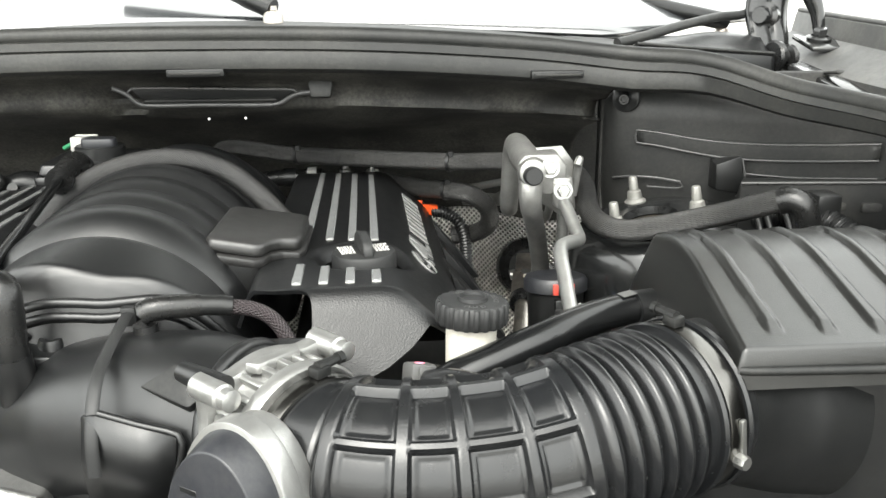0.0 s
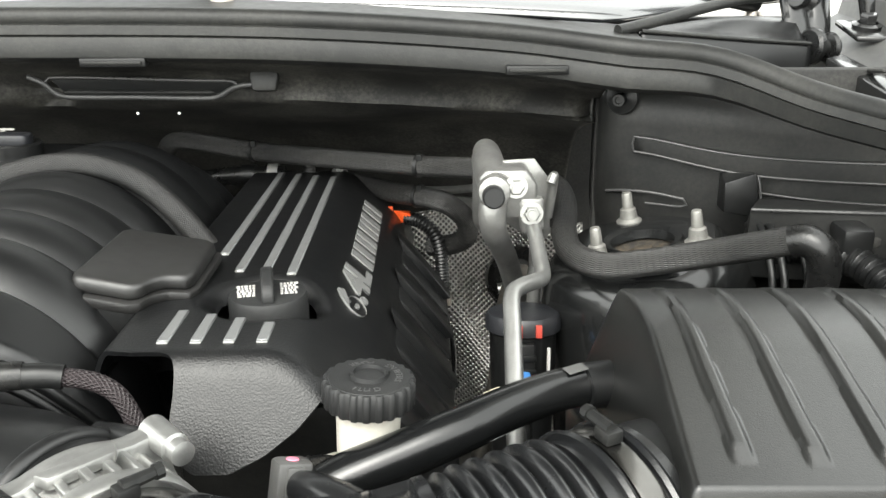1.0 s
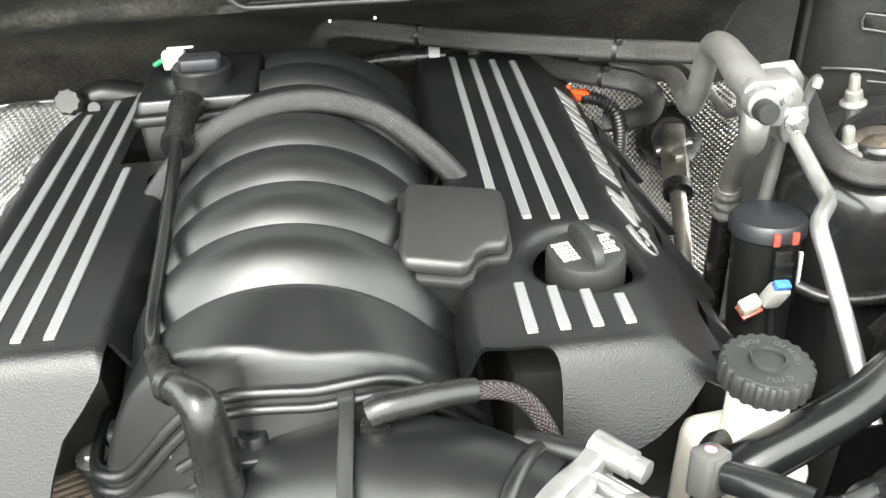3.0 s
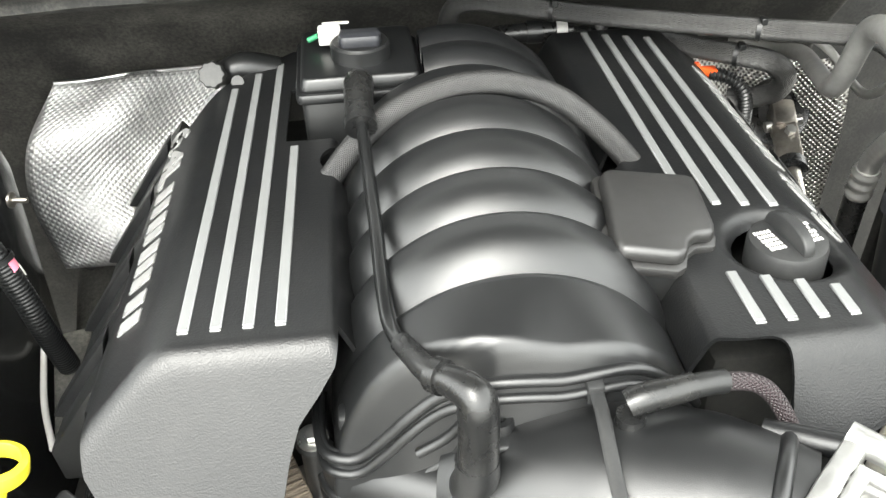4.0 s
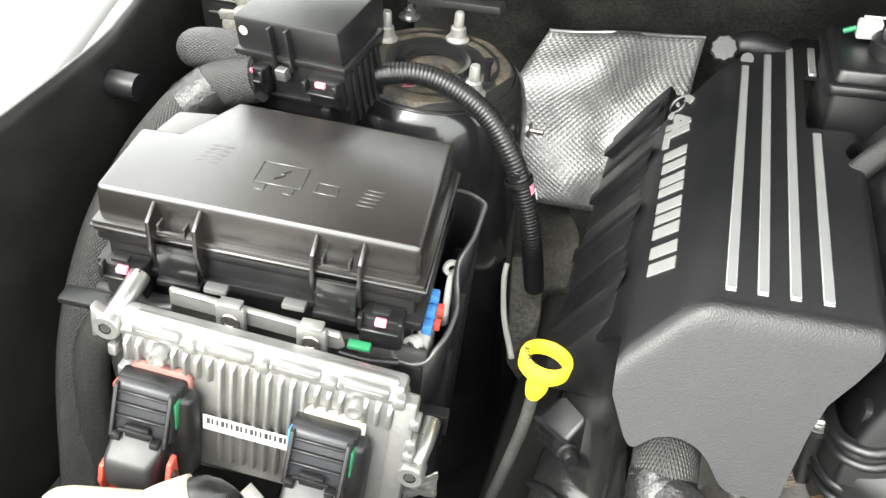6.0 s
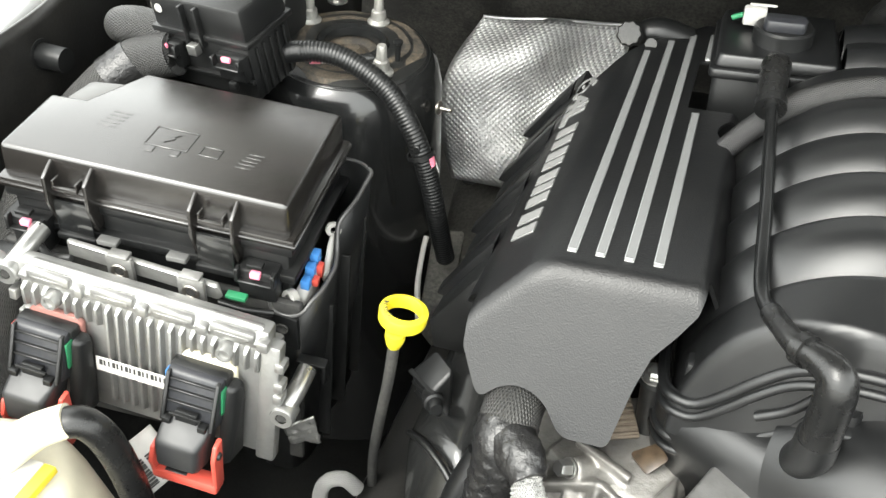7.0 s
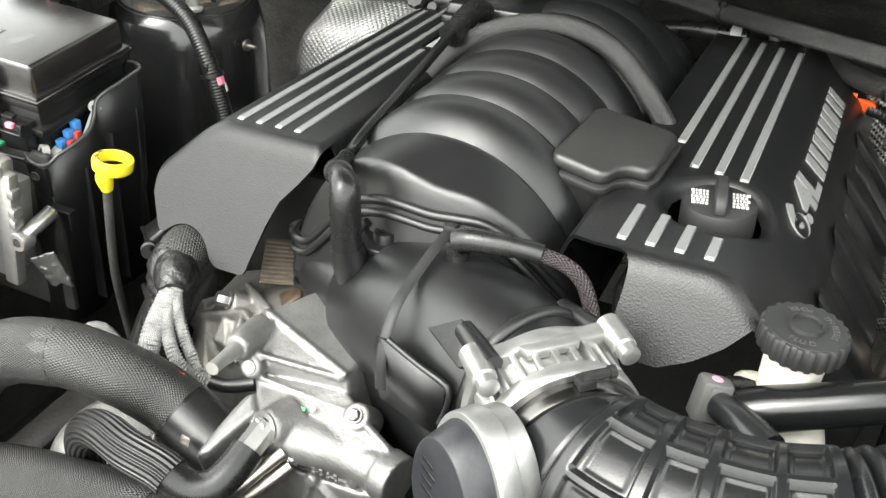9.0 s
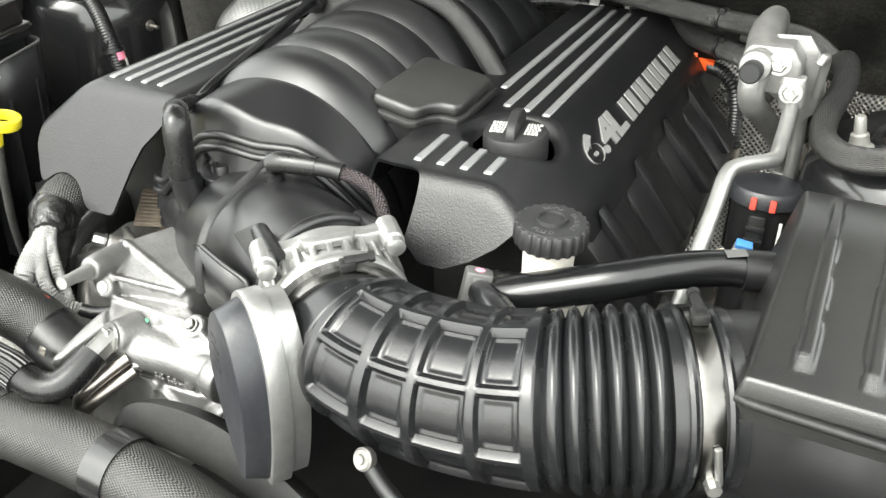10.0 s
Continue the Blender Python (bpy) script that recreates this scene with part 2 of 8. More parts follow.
    salmon=material("salmon_red_plastic", (0.22, 0.1, 0.085), 0.45, vary=0.1),
    airlid=material("grained_satin_black_lid", (0.008, 0.0083, 0.008), 0.3, bump=0.2, bump_size=0.0009, dust=0.02, rough_vary=0.04, spec=0.75),
    ribbed=material("finely_ribbed_rubber_sleeve", (0.014, 0.014, 0.0145), 0.34, bump=1.0, bump_size=0.0042, bump_kind="LINES", dust=0.05, bump_dist=0.0015),
    foil2=material("creased_foil_edge", (0.7, 0.7, 0.69), 0.35, metal=1.0, bump=0.6, bump_size=0.004),
    glass=material("tinted_windscreen", (0.02, 0.022, 0.024), 0.05, vary=0.05, spec=1.0, coat=1.0, rough_vary=0.02),
    concrete=material("grey_concrete", (0.32, 0.31, 0.29), 0.85, vary=0.2, vary_size=0.8, bump=0.3, bump_size=0.02),
    tape=material("black_cloth_tape", (0.011, 0.011, 0.0115), 0.3, bump=0.7, bump_size=0.005, dust=0.04, bump_dist=0.002),
    cond=material("white_braided_conduit", (0.34, 0.34, 0.33), 0.4, metal=0.4, bump=1.0, bump_size=0.0016, bump_kind="BRAID", bump_dist=0.001),
)

M["glass"].node_tree.nodes["Principled BSDF"].inputs["Coat IOR"].default_value = 2.0
M["glass"].node_tree.nodes["Principled BSDF"].inputs["Coat Roughness"].default_value = 0.22

# ---- building tools ----
import collections

def mesh_of(name, verts, faces, mat, uvs=None, sharp=38.0):
    me = bpy.data.meshes.new(name)
    me.from_pydata([tuple(map(float, v)) for v in verts], [], faces)
    if uvs is not None:
        lay = me.uv_layers.new(name="UVMap")
        idx = np.empty(len(me.loops), dtype=np.int32)
        me.loops.foreach_get("vertex_index", idx)
        lay.data.foreach_set("uv", np.asarray(uvs, dtype=np.float32)[idx].ravel())
    me.validate()
    me.polygons.foreach_set("use_smooth", [True] * len(me.polygons))
    me.set_sharp_from_angle(angle=radians(sharp))
    me.materials.append(mat)
    return me


def thing(name, label, category, at=(0, 0, 0), m=None, group="", kind=""):
    """The Empty at the base of a thing, whose parts hang under it."""
    ob = new(name)
    ob.empty_display_size = 0.02
    ob.matrix_world = m if m is not None else Matrix.Translation(at)
    return tagged(ob, label, category, group, kind)


def part(name, geo, mat, parent=None, label="", m=None, sharp=38.0):
    """Links a bmesh or a mesh as one object under a thing or a part; its points are given in the parent's space."""
    if isinstance(geo, bmesh.types.BMesh):
        me = bpy.data.meshes.new(name)
        geo.to_mesh(me)
        geo.free()
        me.polygons.foreach_set("use_smooth", [True] * len(me.polygons))
        me.set_sharp_from_angle(angle=radians(sharp))
        me.materials.append(mat)
    else:
        me = geo
        if mat is not None and not me.materials:
            me.materials.append(mat)
    ob = new(name, me)
    if parent is not None:
        ob.parent = parent
    if m is not None:
        ob.matrix_basis = m
    if label:
        ob["label"] = label
    return ob


def box(x0, x1, y0, y1, z0, z1, bevel=0.003, seg=2, m=None):
    bm = bmesh.new()
    bmesh.ops.create_cube(bm, size=1)
    for v in bm.verts:
        v.co = ((x0 + x1) / 2 + v.co.x * (x1 - x0), (y0 + y1) / 2 + v.co.y * (y1 - y0), (z0 + z1) / 2 + v.co.z * (z1 - z0))
    if bevel:
        bmesh.ops.bevel(bm, geom=list(bm.edges), offset=bevel, segments=seg, profile=0.5, affect="EDGES", clamp_overlap=True)
    if m is not None:
        bm.transform(m)
    return bm


def prism(outline, z0, z1, bevel=0.002, seg=2, taper=1.0, m=None):
    """An outline in x and y raised from z0 to z1, its edges rounded."""
    bm = bmesh.new()
    cx = sum(p[0] for p in outline) / len(outline)
    cy = sum(p[1] for p in outline) / len(outline)
    low = [bm.verts.new((p[0], p[1], z0)) for p in outline]
    top = [bm.verts.new((cx + (p[0] - cx) * taper, cy + (p[1] - cy) * taper, z1)) for p in outline]
    bm.faces.new(low[::-1])
    cap = bm.faces.new(top)
    k = len(outline)
    for i in range(k):
        bm.faces.new((low[i], low[(i + 1) % k], top[(i + 1) % k], top[i]))
    bmesh.ops.recalc_face_normals(bm, faces=list(bm.faces))
    if bevel:
        edges = [e for e in bm.edges if e.calc_face_angle(0) > 0.3]
        bmesh.ops.bevel(bm, geom=edges, offset=bevel, segments=seg, profile=0.5, affect="EDGES", clamp_overlap=True)
    if m is not None:
        bm.transform(m)
    return bm


def lathe(profile, seg=32, m=None, wave=None):
    """A turned form: profile of (radius, z); wave(angle) scales the radius."""
    bm = bmesh.new()
    rings = []
    for r, z in profile:
        if r < 1e-6:
            rings.append([bm.verts.new((0, 0, z))])
            continue
        ring = []
        for i in range(seg):
            a = 2 * math.pi * i / seg
            q = r * (wave(a) if wave else 1)
            ring.append(bm.verts.new((q * math.cos(a), q * math.sin(a), z)))
        rings.append(ring)
    for a, b in zip(rings, rings[1:]):
        for i in range(seg):
            j = (i + 1) % seg
            if len(a) == 1 and len(b) == 1:
                continue
            if len(a) == 1:
                bm.faces.new((a[0], b[j], b[i]))
            elif len(b) == 1:
                bm.faces.new((a[i], a[j], b[0]))
            else:
                bm.faces.new((a[i], a[j], b[j], b[i]))
    bmesh.ops.recalc_face_normals(bm, faces=list(bm.faces))
    if m is not None:
        bm.transform(m)
    return bm


def join(*bms):
    """One bmesh of several."""
    out = bmesh.new()
    for b in bms:
        me = bpy.data.meshes.new("tmp")
        b.to_mesh(me)
        b.free()
        out.from_mesh(me)
        bpy.data.meshes.remove(me)
    return out


def fuse_pieces(name, pieces, mat, parent, voxel=0.0012, soften=6, label=""):
    """One casting out of overlapping pieces, the joints between them filleted."""
    bm = bmesh.new()
    for g in pieces:
        me = g
        if isinstance(g, bmesh.types.BMesh):
            me = bpy.data.meshes.new("tmp")
            g.to_mesh(me)
            g.free()
        bm.from_mesh(me)
        bpy.data.meshes.remove(me)
    ob = part(name, bm, mat, parent, label)
    r = ob.modifiers.new("fuse", "REMESH")
    r.mode, r.voxel_size, r.use_smooth_shade = "VOXEL", voxel, True
    f = ob.modifiers.new("fillet", "SMOOTH")
    f.factor, f.iterations = 0.5, soften
    return ob


def cast_rib(a, b, r, lift=(0, -0.35, 0.94)):
    """A cast rib with a broad foot from a to b."""
    a, b, n = Vector(a), Vector(b), Vector(lift).normalized()
    w = (b - a).cross(n).normalized()
    pts = []
    for q in (a, b):
        pts += [q + n * r + w * r * 0.45, q + n * r - w * r * 0.45, q - n * r + w * r * 1.9, q - n * r - w * r * 1.9]
    return hull([tuple(q) for q in pts], 0)


def spline(pts, per=10):
    """A smooth line through the points (Catmull-Rom)."""
    p = np.array(pts, float)
    p = np.vstack([2 * p[0] - p[1], p, 2 * p[-1] - p[-2]])
    out = []
    for i in range(1, len(p) - 2):
        for t in np.linspace(0, 1, per, endpoint=False):
            a, b, c, d = p[i - 1], p[i], p[i + 1], p[i + 2]
            out.append(0.5 * (2 * b + (c - a) * t + (2 * a - 5 * b + 4 * c - d) * t * t + (3 * b - a - 3 * c + d) * t ** 3))
    out.append(p[-2])
    return np.array(out)


def even(line, ds):
    seg = np.r_[0, np.cumsum(np.linalg.norm(np.diff(line, axis=0), axis=1))]
    n = max(2, int(seg[-1] / ds) + 1)
    s = np.linspace(0, seg[-1], n)
    return np.stack([np.interp(s, seg, line[:, k]) for k in range(line.shape[1])], 1), s


def tube(name, pts, r, mat, seg=18, ds=0.006, fn=None, cap=True, up=(0, 0, 1), sharp=50.0, per=10, flat=1.0):
    """A pipe along a smooth line. r: one radius or one a point; fn(s, angle, length): added to the radius. UV: metres round and along."""
    line = spline(pts, per)
    rad = np.full(len(pts), r, float) if np.isscalar(r) else np.array(r, float)
    rr = np.interp(np.linspace(0, len(pts) - 1, len(line)), np.arange(len(pts)), rad)
    both, s = even(np.c_[line, rr], ds)
    c, rr = both[:, :3], both[:, 3]
    tan = np.gradient(c, axis=0)
    tan /= np.linalg.norm(tan, axis=1)[:, None]
    ref = np.array(up, float)
    if abs(ref @ tan[0]) > 0.95:
        ref = np.array((0, 1.0, 0))
    u = np.cross(tan[0], np.cross(ref, tan[0]))
    verts, uvs = [], []
    th = np.linspace(0, 2 * math.pi, seg + 1)
    for i in range(len(c)):
        u = u - (u @ tan[i]) * tan[i]
        u /= np.linalg.norm(u)
        w = np.cross(tan[i], u)
        q = rr[i] + (fn(s[i], th, s[-1]) if fn else 0 * th)
        verts.append(c[i] + (q * np.cos(th) * flat)[:, None] * u + (q * np.sin(th))[:, None] * w)
        uvs.append(np.c_[th * rr[i], np.full(seg + 1, s[i])])
    verts, uvs = np.concatenate(verts), np.concatenate(uvs)
    k = seg + 1
    faces = [(i * k + j, i * k + j + 1, (i + 1) * k + j + 1, (i + 1) * k + j) for i in range(len(c) - 1) for j in range(seg)]
    faces = [f[::-1] for f in faces]
    if cap:
        faces.append(tuple(range(seg)))
        faces.append(tuple((len(c) - 1) * k + j for j in range(seg - 1, -1, -1)))
    me = mesh_of(name, verts, faces, mat, uvs, sharp)
    bm = bmesh.new()
    bm.from_mesh(me)
    bmesh.ops.remove_doubles(bm, verts=list(bm.verts), dist=1e-6)
    bmesh.ops.recalc_face_normals(bm, faces=list(bm.faces))
    bm.to_mesh(me)
    bm.free()
    me.polygons.foreach_set("use_smooth", [True] * len(me.polygons))
    me.set_sharp_from_angle(angle=radians(sharp))
    return me


def smin(a, b, k):
    h = np.clip(0.5 + 0.5 * (b - a) / k, 0, 1)
    return b * (1 - h) + a * h - k * h * (1 - h)


def smax(a, b, k):
    return -smin(-a, -b, k)


def shell(name, f, x0, x1, y0, y1, step, mat, keep=None, sharp=60.0, rim=0.003):
    """A moulded skin: heights f(x, y) over a grid, cut along keep(x, y, z) = 0, with a turned-in rim along the cut."""
    xs, ys = np.arange(x0, x1 + step / 2, step), np.arange(y0, y1 + step / 2, step)
    X, Y = np.meshgrid(xs, ys, indexing="ij")
    Z = f(X, Y)
    G = keep(X, Y, Z) if keep else np.ones_like(X)
    P = np.stack([X, Y, Z], -1)
    ny = len(ys)
    verts, number, cuts = [], {}, {}

    def corner(i, j):
        key = i * ny + j
        if key not in number:
            number[key] = len(verts)
            verts.append(P[i, j])
        return number[key]

    def cut(a, b):
        key = (min(a, b), max(a, b))
        if key not in cuts:
            ga, gb = G[key[0]], G[key[1]]
            t = min(max(ga / (ga - gb), 0.02), 0.98)
            cuts[key] = len(verts)
            verts.append(P[key[0]] * (1 - t) + P[key[1]] * t)
        return cuts[key]

    faces = []
    for i in range(len(xs) - 1):
        for j in range(ny - 1):
            ring = ((i, j), (i + 1, j), (i + 1, j + 1), (i, j + 1))
            inside = [G[q] >= 0 for q in ring]
            if all(inside):
                faces.append([corner(*q) for q in ring])
            elif any(inside):
                poly = []
                for k in range(4):
                    a, b = ring[k], ring[(k + 1) % 4]
                    if inside[k]:
                        poly.append(corner(*a))
                    if inside[k] != inside[(k + 1) % 4]:
                        poly.append(cut(a, b))
                if len(poly) > 2:
                    faces.append(poly)
    count = collections.Counter()
    for q in faces:
        for a, b in zip(q, q[1:] + q[:1]):
            count[(min(a, b), max(a, b))] += 1
    inner = {}

    def under(a):
        if a not in inner:
            p, e = verts[a], step * 0.5
            gx = (f(p[0] + e, p[1]) - f(p[0] - e, p[1])) / (2 * e)
            gy = (f(p[0], p[1] + e) - f(p[0], p[1] - e)) / (2 * e)
            nv = np.array((-gx, -gy, 1.0), float)
            inner[a] = len(verts)
            verts.append(p - rim * nv / np.linalg.norm(nv))
        return inner[a]

    for q in list(faces):
        for a, b in zip(q, q[1:] + q[:1]):
            if count[(min(a, b), max(a, b))] == 1:
                faces.append([b, a, under(a), under(b)])
    uvs = [(v[0], v[1]) for v in verts]
    return mesh_of(name, verts, faces, mat, uvs, sharp)


def thicken(ob, t=0.0025):
    md = ob.modifiers.new("thickness", "SOLIDIFY")
    md.thickness, md.offset = t, -1
    return ob


def sheet(name, rows, mat, thick=0.003, parent=None, label="", sharp=40.0, swap=False):
    """A skin through rows of points (each row as long as the others), given thickness."""
    n, k = len(rows), len(rows[0])
    verts = [p for r in rows for p in r]
    faces = [(i * k + j, i * k + j + 1, (i + 1) * k + j + 1, (i + 1) * k + j) for i in range(n - 1) for j in range(k - 1)]
    if swap:
        faces = [f[::-1] for f in faces]
    a = np.array(rows, float)
    du = np.r_["0,2", np.zeros((1, k)), np.cumsum(np.linalg.norm(np.diff(a, axis=0), axis=2), 0)]
    dv = np.c_[np.zeros((n, 1)), np.cumsum(np.linalg.norm(np.diff(a, axis=1), axis=2), 1)]
    me = mesh_of(name, verts, faces, mat, np.stack([du.ravel(), dv.ravel()], 1), sharp)
    ob = part(name, me, None, parent, label)
    if thick:
        thicken(ob, thick)
    return ob


def writing(text, size, mat, m, parent, name="lettering", depth=0.0008, shear=0.0, stretch=1.0, heavy=0.0):
    cu = bpy.data.curves.new("writing", "FONT")
    cu.body, cu.size, cu.extrude, cu.shear, cu.offset = text, size, depth, shear, heavy
    cu.align_x, cu.align_y = "LEFT", "CENTER"
    tmp = new("writing", cu)
    bpy.context.view_layer.update()
    me = bpy.data.meshes.new_from_object(tmp.evaluated_get(bpy.context.evaluated_depsgraph_get()))
    bpy.data.objects.remove(tmp)
    bpy.data.curves.remove(cu)
    me.name = name
    me.transform(Matrix.Diagonal((stretch, 1, 1, 1)))
    me.materials.clear()
    me.materials.append(mat)
    return part(name, me, None, parent, m=m)


def to_axis(at, axis, spin=0.0):
    """A pose whose z points along the axis."""
    return Matrix.Translation(at) @ Vector(axis).to_track_quat("Z", "Y").to_matrix().to_4x4() @ Matrix.Rotation(spin, 4, "Z")


def bolt(parent, at, axis=(0, 0, 1), r=0.006, h=0.006, mat=None, name="bolt", washer=1.5):
    bm = join(lathe([(0, 0), (r * washer, 0), (r * washer, 0.0015), (r * 1.02, 0.0018)], 20),
              lathe([(r, 0.0015), (r, h * 0.85), (r * 0.85, h), (0, h)], 6))
    return part(name, bm, mat or M["zinc"], parent, m=to_axis(at, axis))

# ---- the car's body round the bay ----
def hull(points, bevel=0.003, seg=2):
    bm = bmesh.new()
    for p in points:
        bm.verts.new(p)
    bmesh.ops.convex_hull(bm, input=list(bm.verts))
    loose = [v for v in bm.verts if not v.link_faces]
    bmesh.ops.delete(bm, geom=loose, context="VERTS")
    bmesh.ops.dissolve_limit(bm, angle_limit=0.12, verts=list(bm.verts), edges=list(bm.edges))
    if bevel:
        bmesh.ops.bevel(bm, geom=list(bm.edges), offset=bevel, segments=seg, profile=0.5, affect="EDGES", clamp_overlap=True)
    return bm


ground = part("ground", box(-200, 200, -200, 200, -0.2, 0, 0), M["concrete"])
tagged(ground, "grey concrete ground under the car", "ground", kind="structure")
bay_floor = part("bay_floor", box(-0.72, 0.72, 0.05, 1.3, 0.56, 0.6, 0.004), M["apron"])
tagged(bay_floor, "dark underbonnet splash tray", "floor", kind="structure")
front_panel = part("front_panel", box(-0.72, 0.72, -0.02, 0.1, 0.26, 0.98, 0.02), M["plastic"])
tagged(front_panel, "black front crossmember closing the bay", "panel", kind="structure")

SEAL = [(-0.722, 0.1, 1.16), (-0.722, 0.4, 1.19), (-0.72, 0.62, 1.212), (-0.71, 0.78, 1.232), (-0.66, 0.9, 1.262), (-0.58, 0.965, 1.292),
        (-0.46, 0.99, 1.312), (-0.2, 0.985, 1.324), (0.0, 0.98, 1.326), (0.2, 0.985, 1.322), (0.38, 0.99, 1.31), (0.49, 0.975, 1.298),
        (0.56, 0.935, 1.294), (0.625, 0.875, 1.273), (0.68, 0.78, 1.262), (0.70, 0.62, 1.25), (0.71, 0.4, 1.235), (0.71, 0.1, 1.19)]
seal_line, _ = even(spline(SEAL, 8), 0.02)
_t = np.gradient(seal_line, axis=0)
seal_in = np.stack([_t[:, 1], -_t[:, 0]], 1)
seal_in /= np.linalg.norm(seal_in, axis=1)[:, None]


def along(i0, i1, inward, dz):
    low = [float(np.interp(p[0], (0.5, 0.68), (1.0, 0.62))) for p in seal_line[i0:i1]]
    return [(p[0] + inward * q[0], p[1] + inward * q[1], p[2] + dz * k) for p, q, k in zip(seal_line[i0:i1], seal_in[i0:i1], low)]


hood_seal = thing("hood_seal", "dark grey rubber bonnet seal along the cowl edge", "seal", kind="structure")
part("bulb", tube("bulb", SEAL[5:], 0.009, M["seal"], seg=14, ds=0.02), None, hood_seal)
cowl_band = thing("cowl_band", "grey-black plastic cowl band below the seal", "trim", kind="structure")
n_s = len(seal_line)
n_0 = int(np.argmax(seal_line[:, 0] > -0.58))
sheet("band", [along(n_0, n_s, 0.0, -0.004), along(n_0, n_s, 0.007, -0.008), along(n_0, n_s, 0.008, -0.013), along(n_0, n_s, 0.005, -0.0155),
               along(n_0, n_s, 0.0065, -0.018), along(n_0, n_s, 0.005, -0.033), along(n_0, n_s, 0.001, -0.036), along(n_0, n_s, -0.02, -0.037)], M["seal"], 0.003, cowl_band)
for x0, x1, y, z in ((0.003, 0.062, 0.978, 1.287), (0.384, 0.44, 0.9785, 1.2785)):
    slot = part("clip_slot", box(x0, x1, y - 0.006, y + 0.006, z - 0.004, z + 0.004, 0.0012), M["plastic"], cowl_band)
    part("slot_lip", box(x0 + 0.003, x1 - 0.003, y - 0.008, y - 0.004, z - 0.0015, z + 0.0015, 0.0006), M["seal"], slot)

# firewall: a dusty strip below the band, a rolled edge, then a deep hollow behind the hoses
FW = [(0.985, 1.296), (0.992, 1.286), (1.008, 1.279), (1.022, 1.273), (1.03, 1.267), (1.0345, 1.26), (1.0355, 1.252), (1.034, 1.245), (1.042, 1.239), (1.06, 1.233), (1.09, 1.222), (1.13, 1.207),
      (1.17, 1.19), (1.205, 1.17), (1.235, 1.14), (1.26, 1.08), (1.3, 1.0), (1.34, 0.6)]
FW_X = np.r_[np.linspace(-0.78, 0.44, 90), np.linspace(0.446, 0.478, 9)]
rows = []
for k, (y, z) in enumerate(FW):
    row = []
    for x in FW_X:
        x = float(x)
        sag = float(np.interp(x, seal_line[8:-8, 0], seal_line[8:-8, 2])) - 1.326 if -0.6 < x < 0.6 else -0.03
        zz = z + sag * float(np.interp(k, (6, 12), (1, 0.15)))
        yy = y
        if 3 < k < 9:
            yy += 0.03 * max(0.0, (x - 0.452) / 0.026) ** 2 + 0.02 * math.exp(-((x + 0.06) / 0.03) ** 2) * (k > 5)
        if k > 8:
            lump = noise.noise((x * 5.5, k * 0.33, 1.7)) + 0.45 * noise.noise((x * 13, k * 0.6, 4.0))
            yy += (0.014 * lump if k < 13 else 0.006 * lump) - 0.012 * math.exp(-((x - 0.22) / 0.05) ** 2 - ((k - 10) / 1.3) ** 2)
            yy -= 0.5 * max(0.0, x - 0.38) ** 1.4 if k < 15 else 0.0
        row.append((x, yy + 0.0015 * noise.noise((x * 12, k * 0.7, 0)), zz + 0.0015 * noise.noise((x * 14, k, 3))))
    rows.append(row)
firewall = thing("firewall", "dusty matt black firewall with moulded insulation", "firewall", kind="structure")
sheet("panel", rows, M["firewall"], 0.004, firewall, sharp=70, swap=True)
part("back_panel", box(-0.8, 0.8, 1.36, 1.39, 0.5, 1.29, 0.004), M["dark"], firewall)
part("end_wall", box(0.478, 0.8, 1.035, 1.05, 0.6, 1.27, 0.004), M["dark"], firewall)
# recessed pocket with a thin lip; its highlights are coloured in as pale grey
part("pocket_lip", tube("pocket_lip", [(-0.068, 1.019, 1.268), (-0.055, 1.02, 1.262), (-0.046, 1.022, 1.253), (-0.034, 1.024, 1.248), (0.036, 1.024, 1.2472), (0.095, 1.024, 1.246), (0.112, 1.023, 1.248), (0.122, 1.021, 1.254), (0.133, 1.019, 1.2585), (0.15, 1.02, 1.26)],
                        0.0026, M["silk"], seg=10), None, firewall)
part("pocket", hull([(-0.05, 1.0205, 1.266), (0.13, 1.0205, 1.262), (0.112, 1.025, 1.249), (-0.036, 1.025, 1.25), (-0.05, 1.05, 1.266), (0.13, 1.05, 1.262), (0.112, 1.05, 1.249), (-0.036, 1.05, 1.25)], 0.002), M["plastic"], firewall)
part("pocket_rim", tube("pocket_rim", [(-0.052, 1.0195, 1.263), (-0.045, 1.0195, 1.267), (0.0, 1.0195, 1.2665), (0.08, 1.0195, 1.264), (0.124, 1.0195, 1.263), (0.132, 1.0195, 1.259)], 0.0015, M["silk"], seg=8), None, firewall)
part("pocket_floor", hull([(-0.036, 1.02, 1.2535), (0.108, 1.02, 1.2525), (0.112, 1.022, 1.249), (-0.038, 1.022, 1.2495), (-0.03, 1.026, 1.257), (0.1, 1.026, 1.256)], 0.001), M["apron"], firewall)
for x in (0.033, 0.073):
    part("pocket_screw", lathe([(0, 0.001), (0.0012, 0.001), (0.0016, 0)], 12), M["zinc"], firewall, m=to_axis((x, 1.019, 1.2325), (0, -1, 0.3)))
part("bump_pad", prism([(-0.011, -0.011), (0.011, -0.011), (0.0145, 0.006), (0.009, 0.01), (-0.009, 0.01), (-0.0145, 0.006)], -0.006, 0.006, 0.003), M["seal"], firewall, m=pose(0.157, 1.0225, 1.2635, 75, 0, 0))


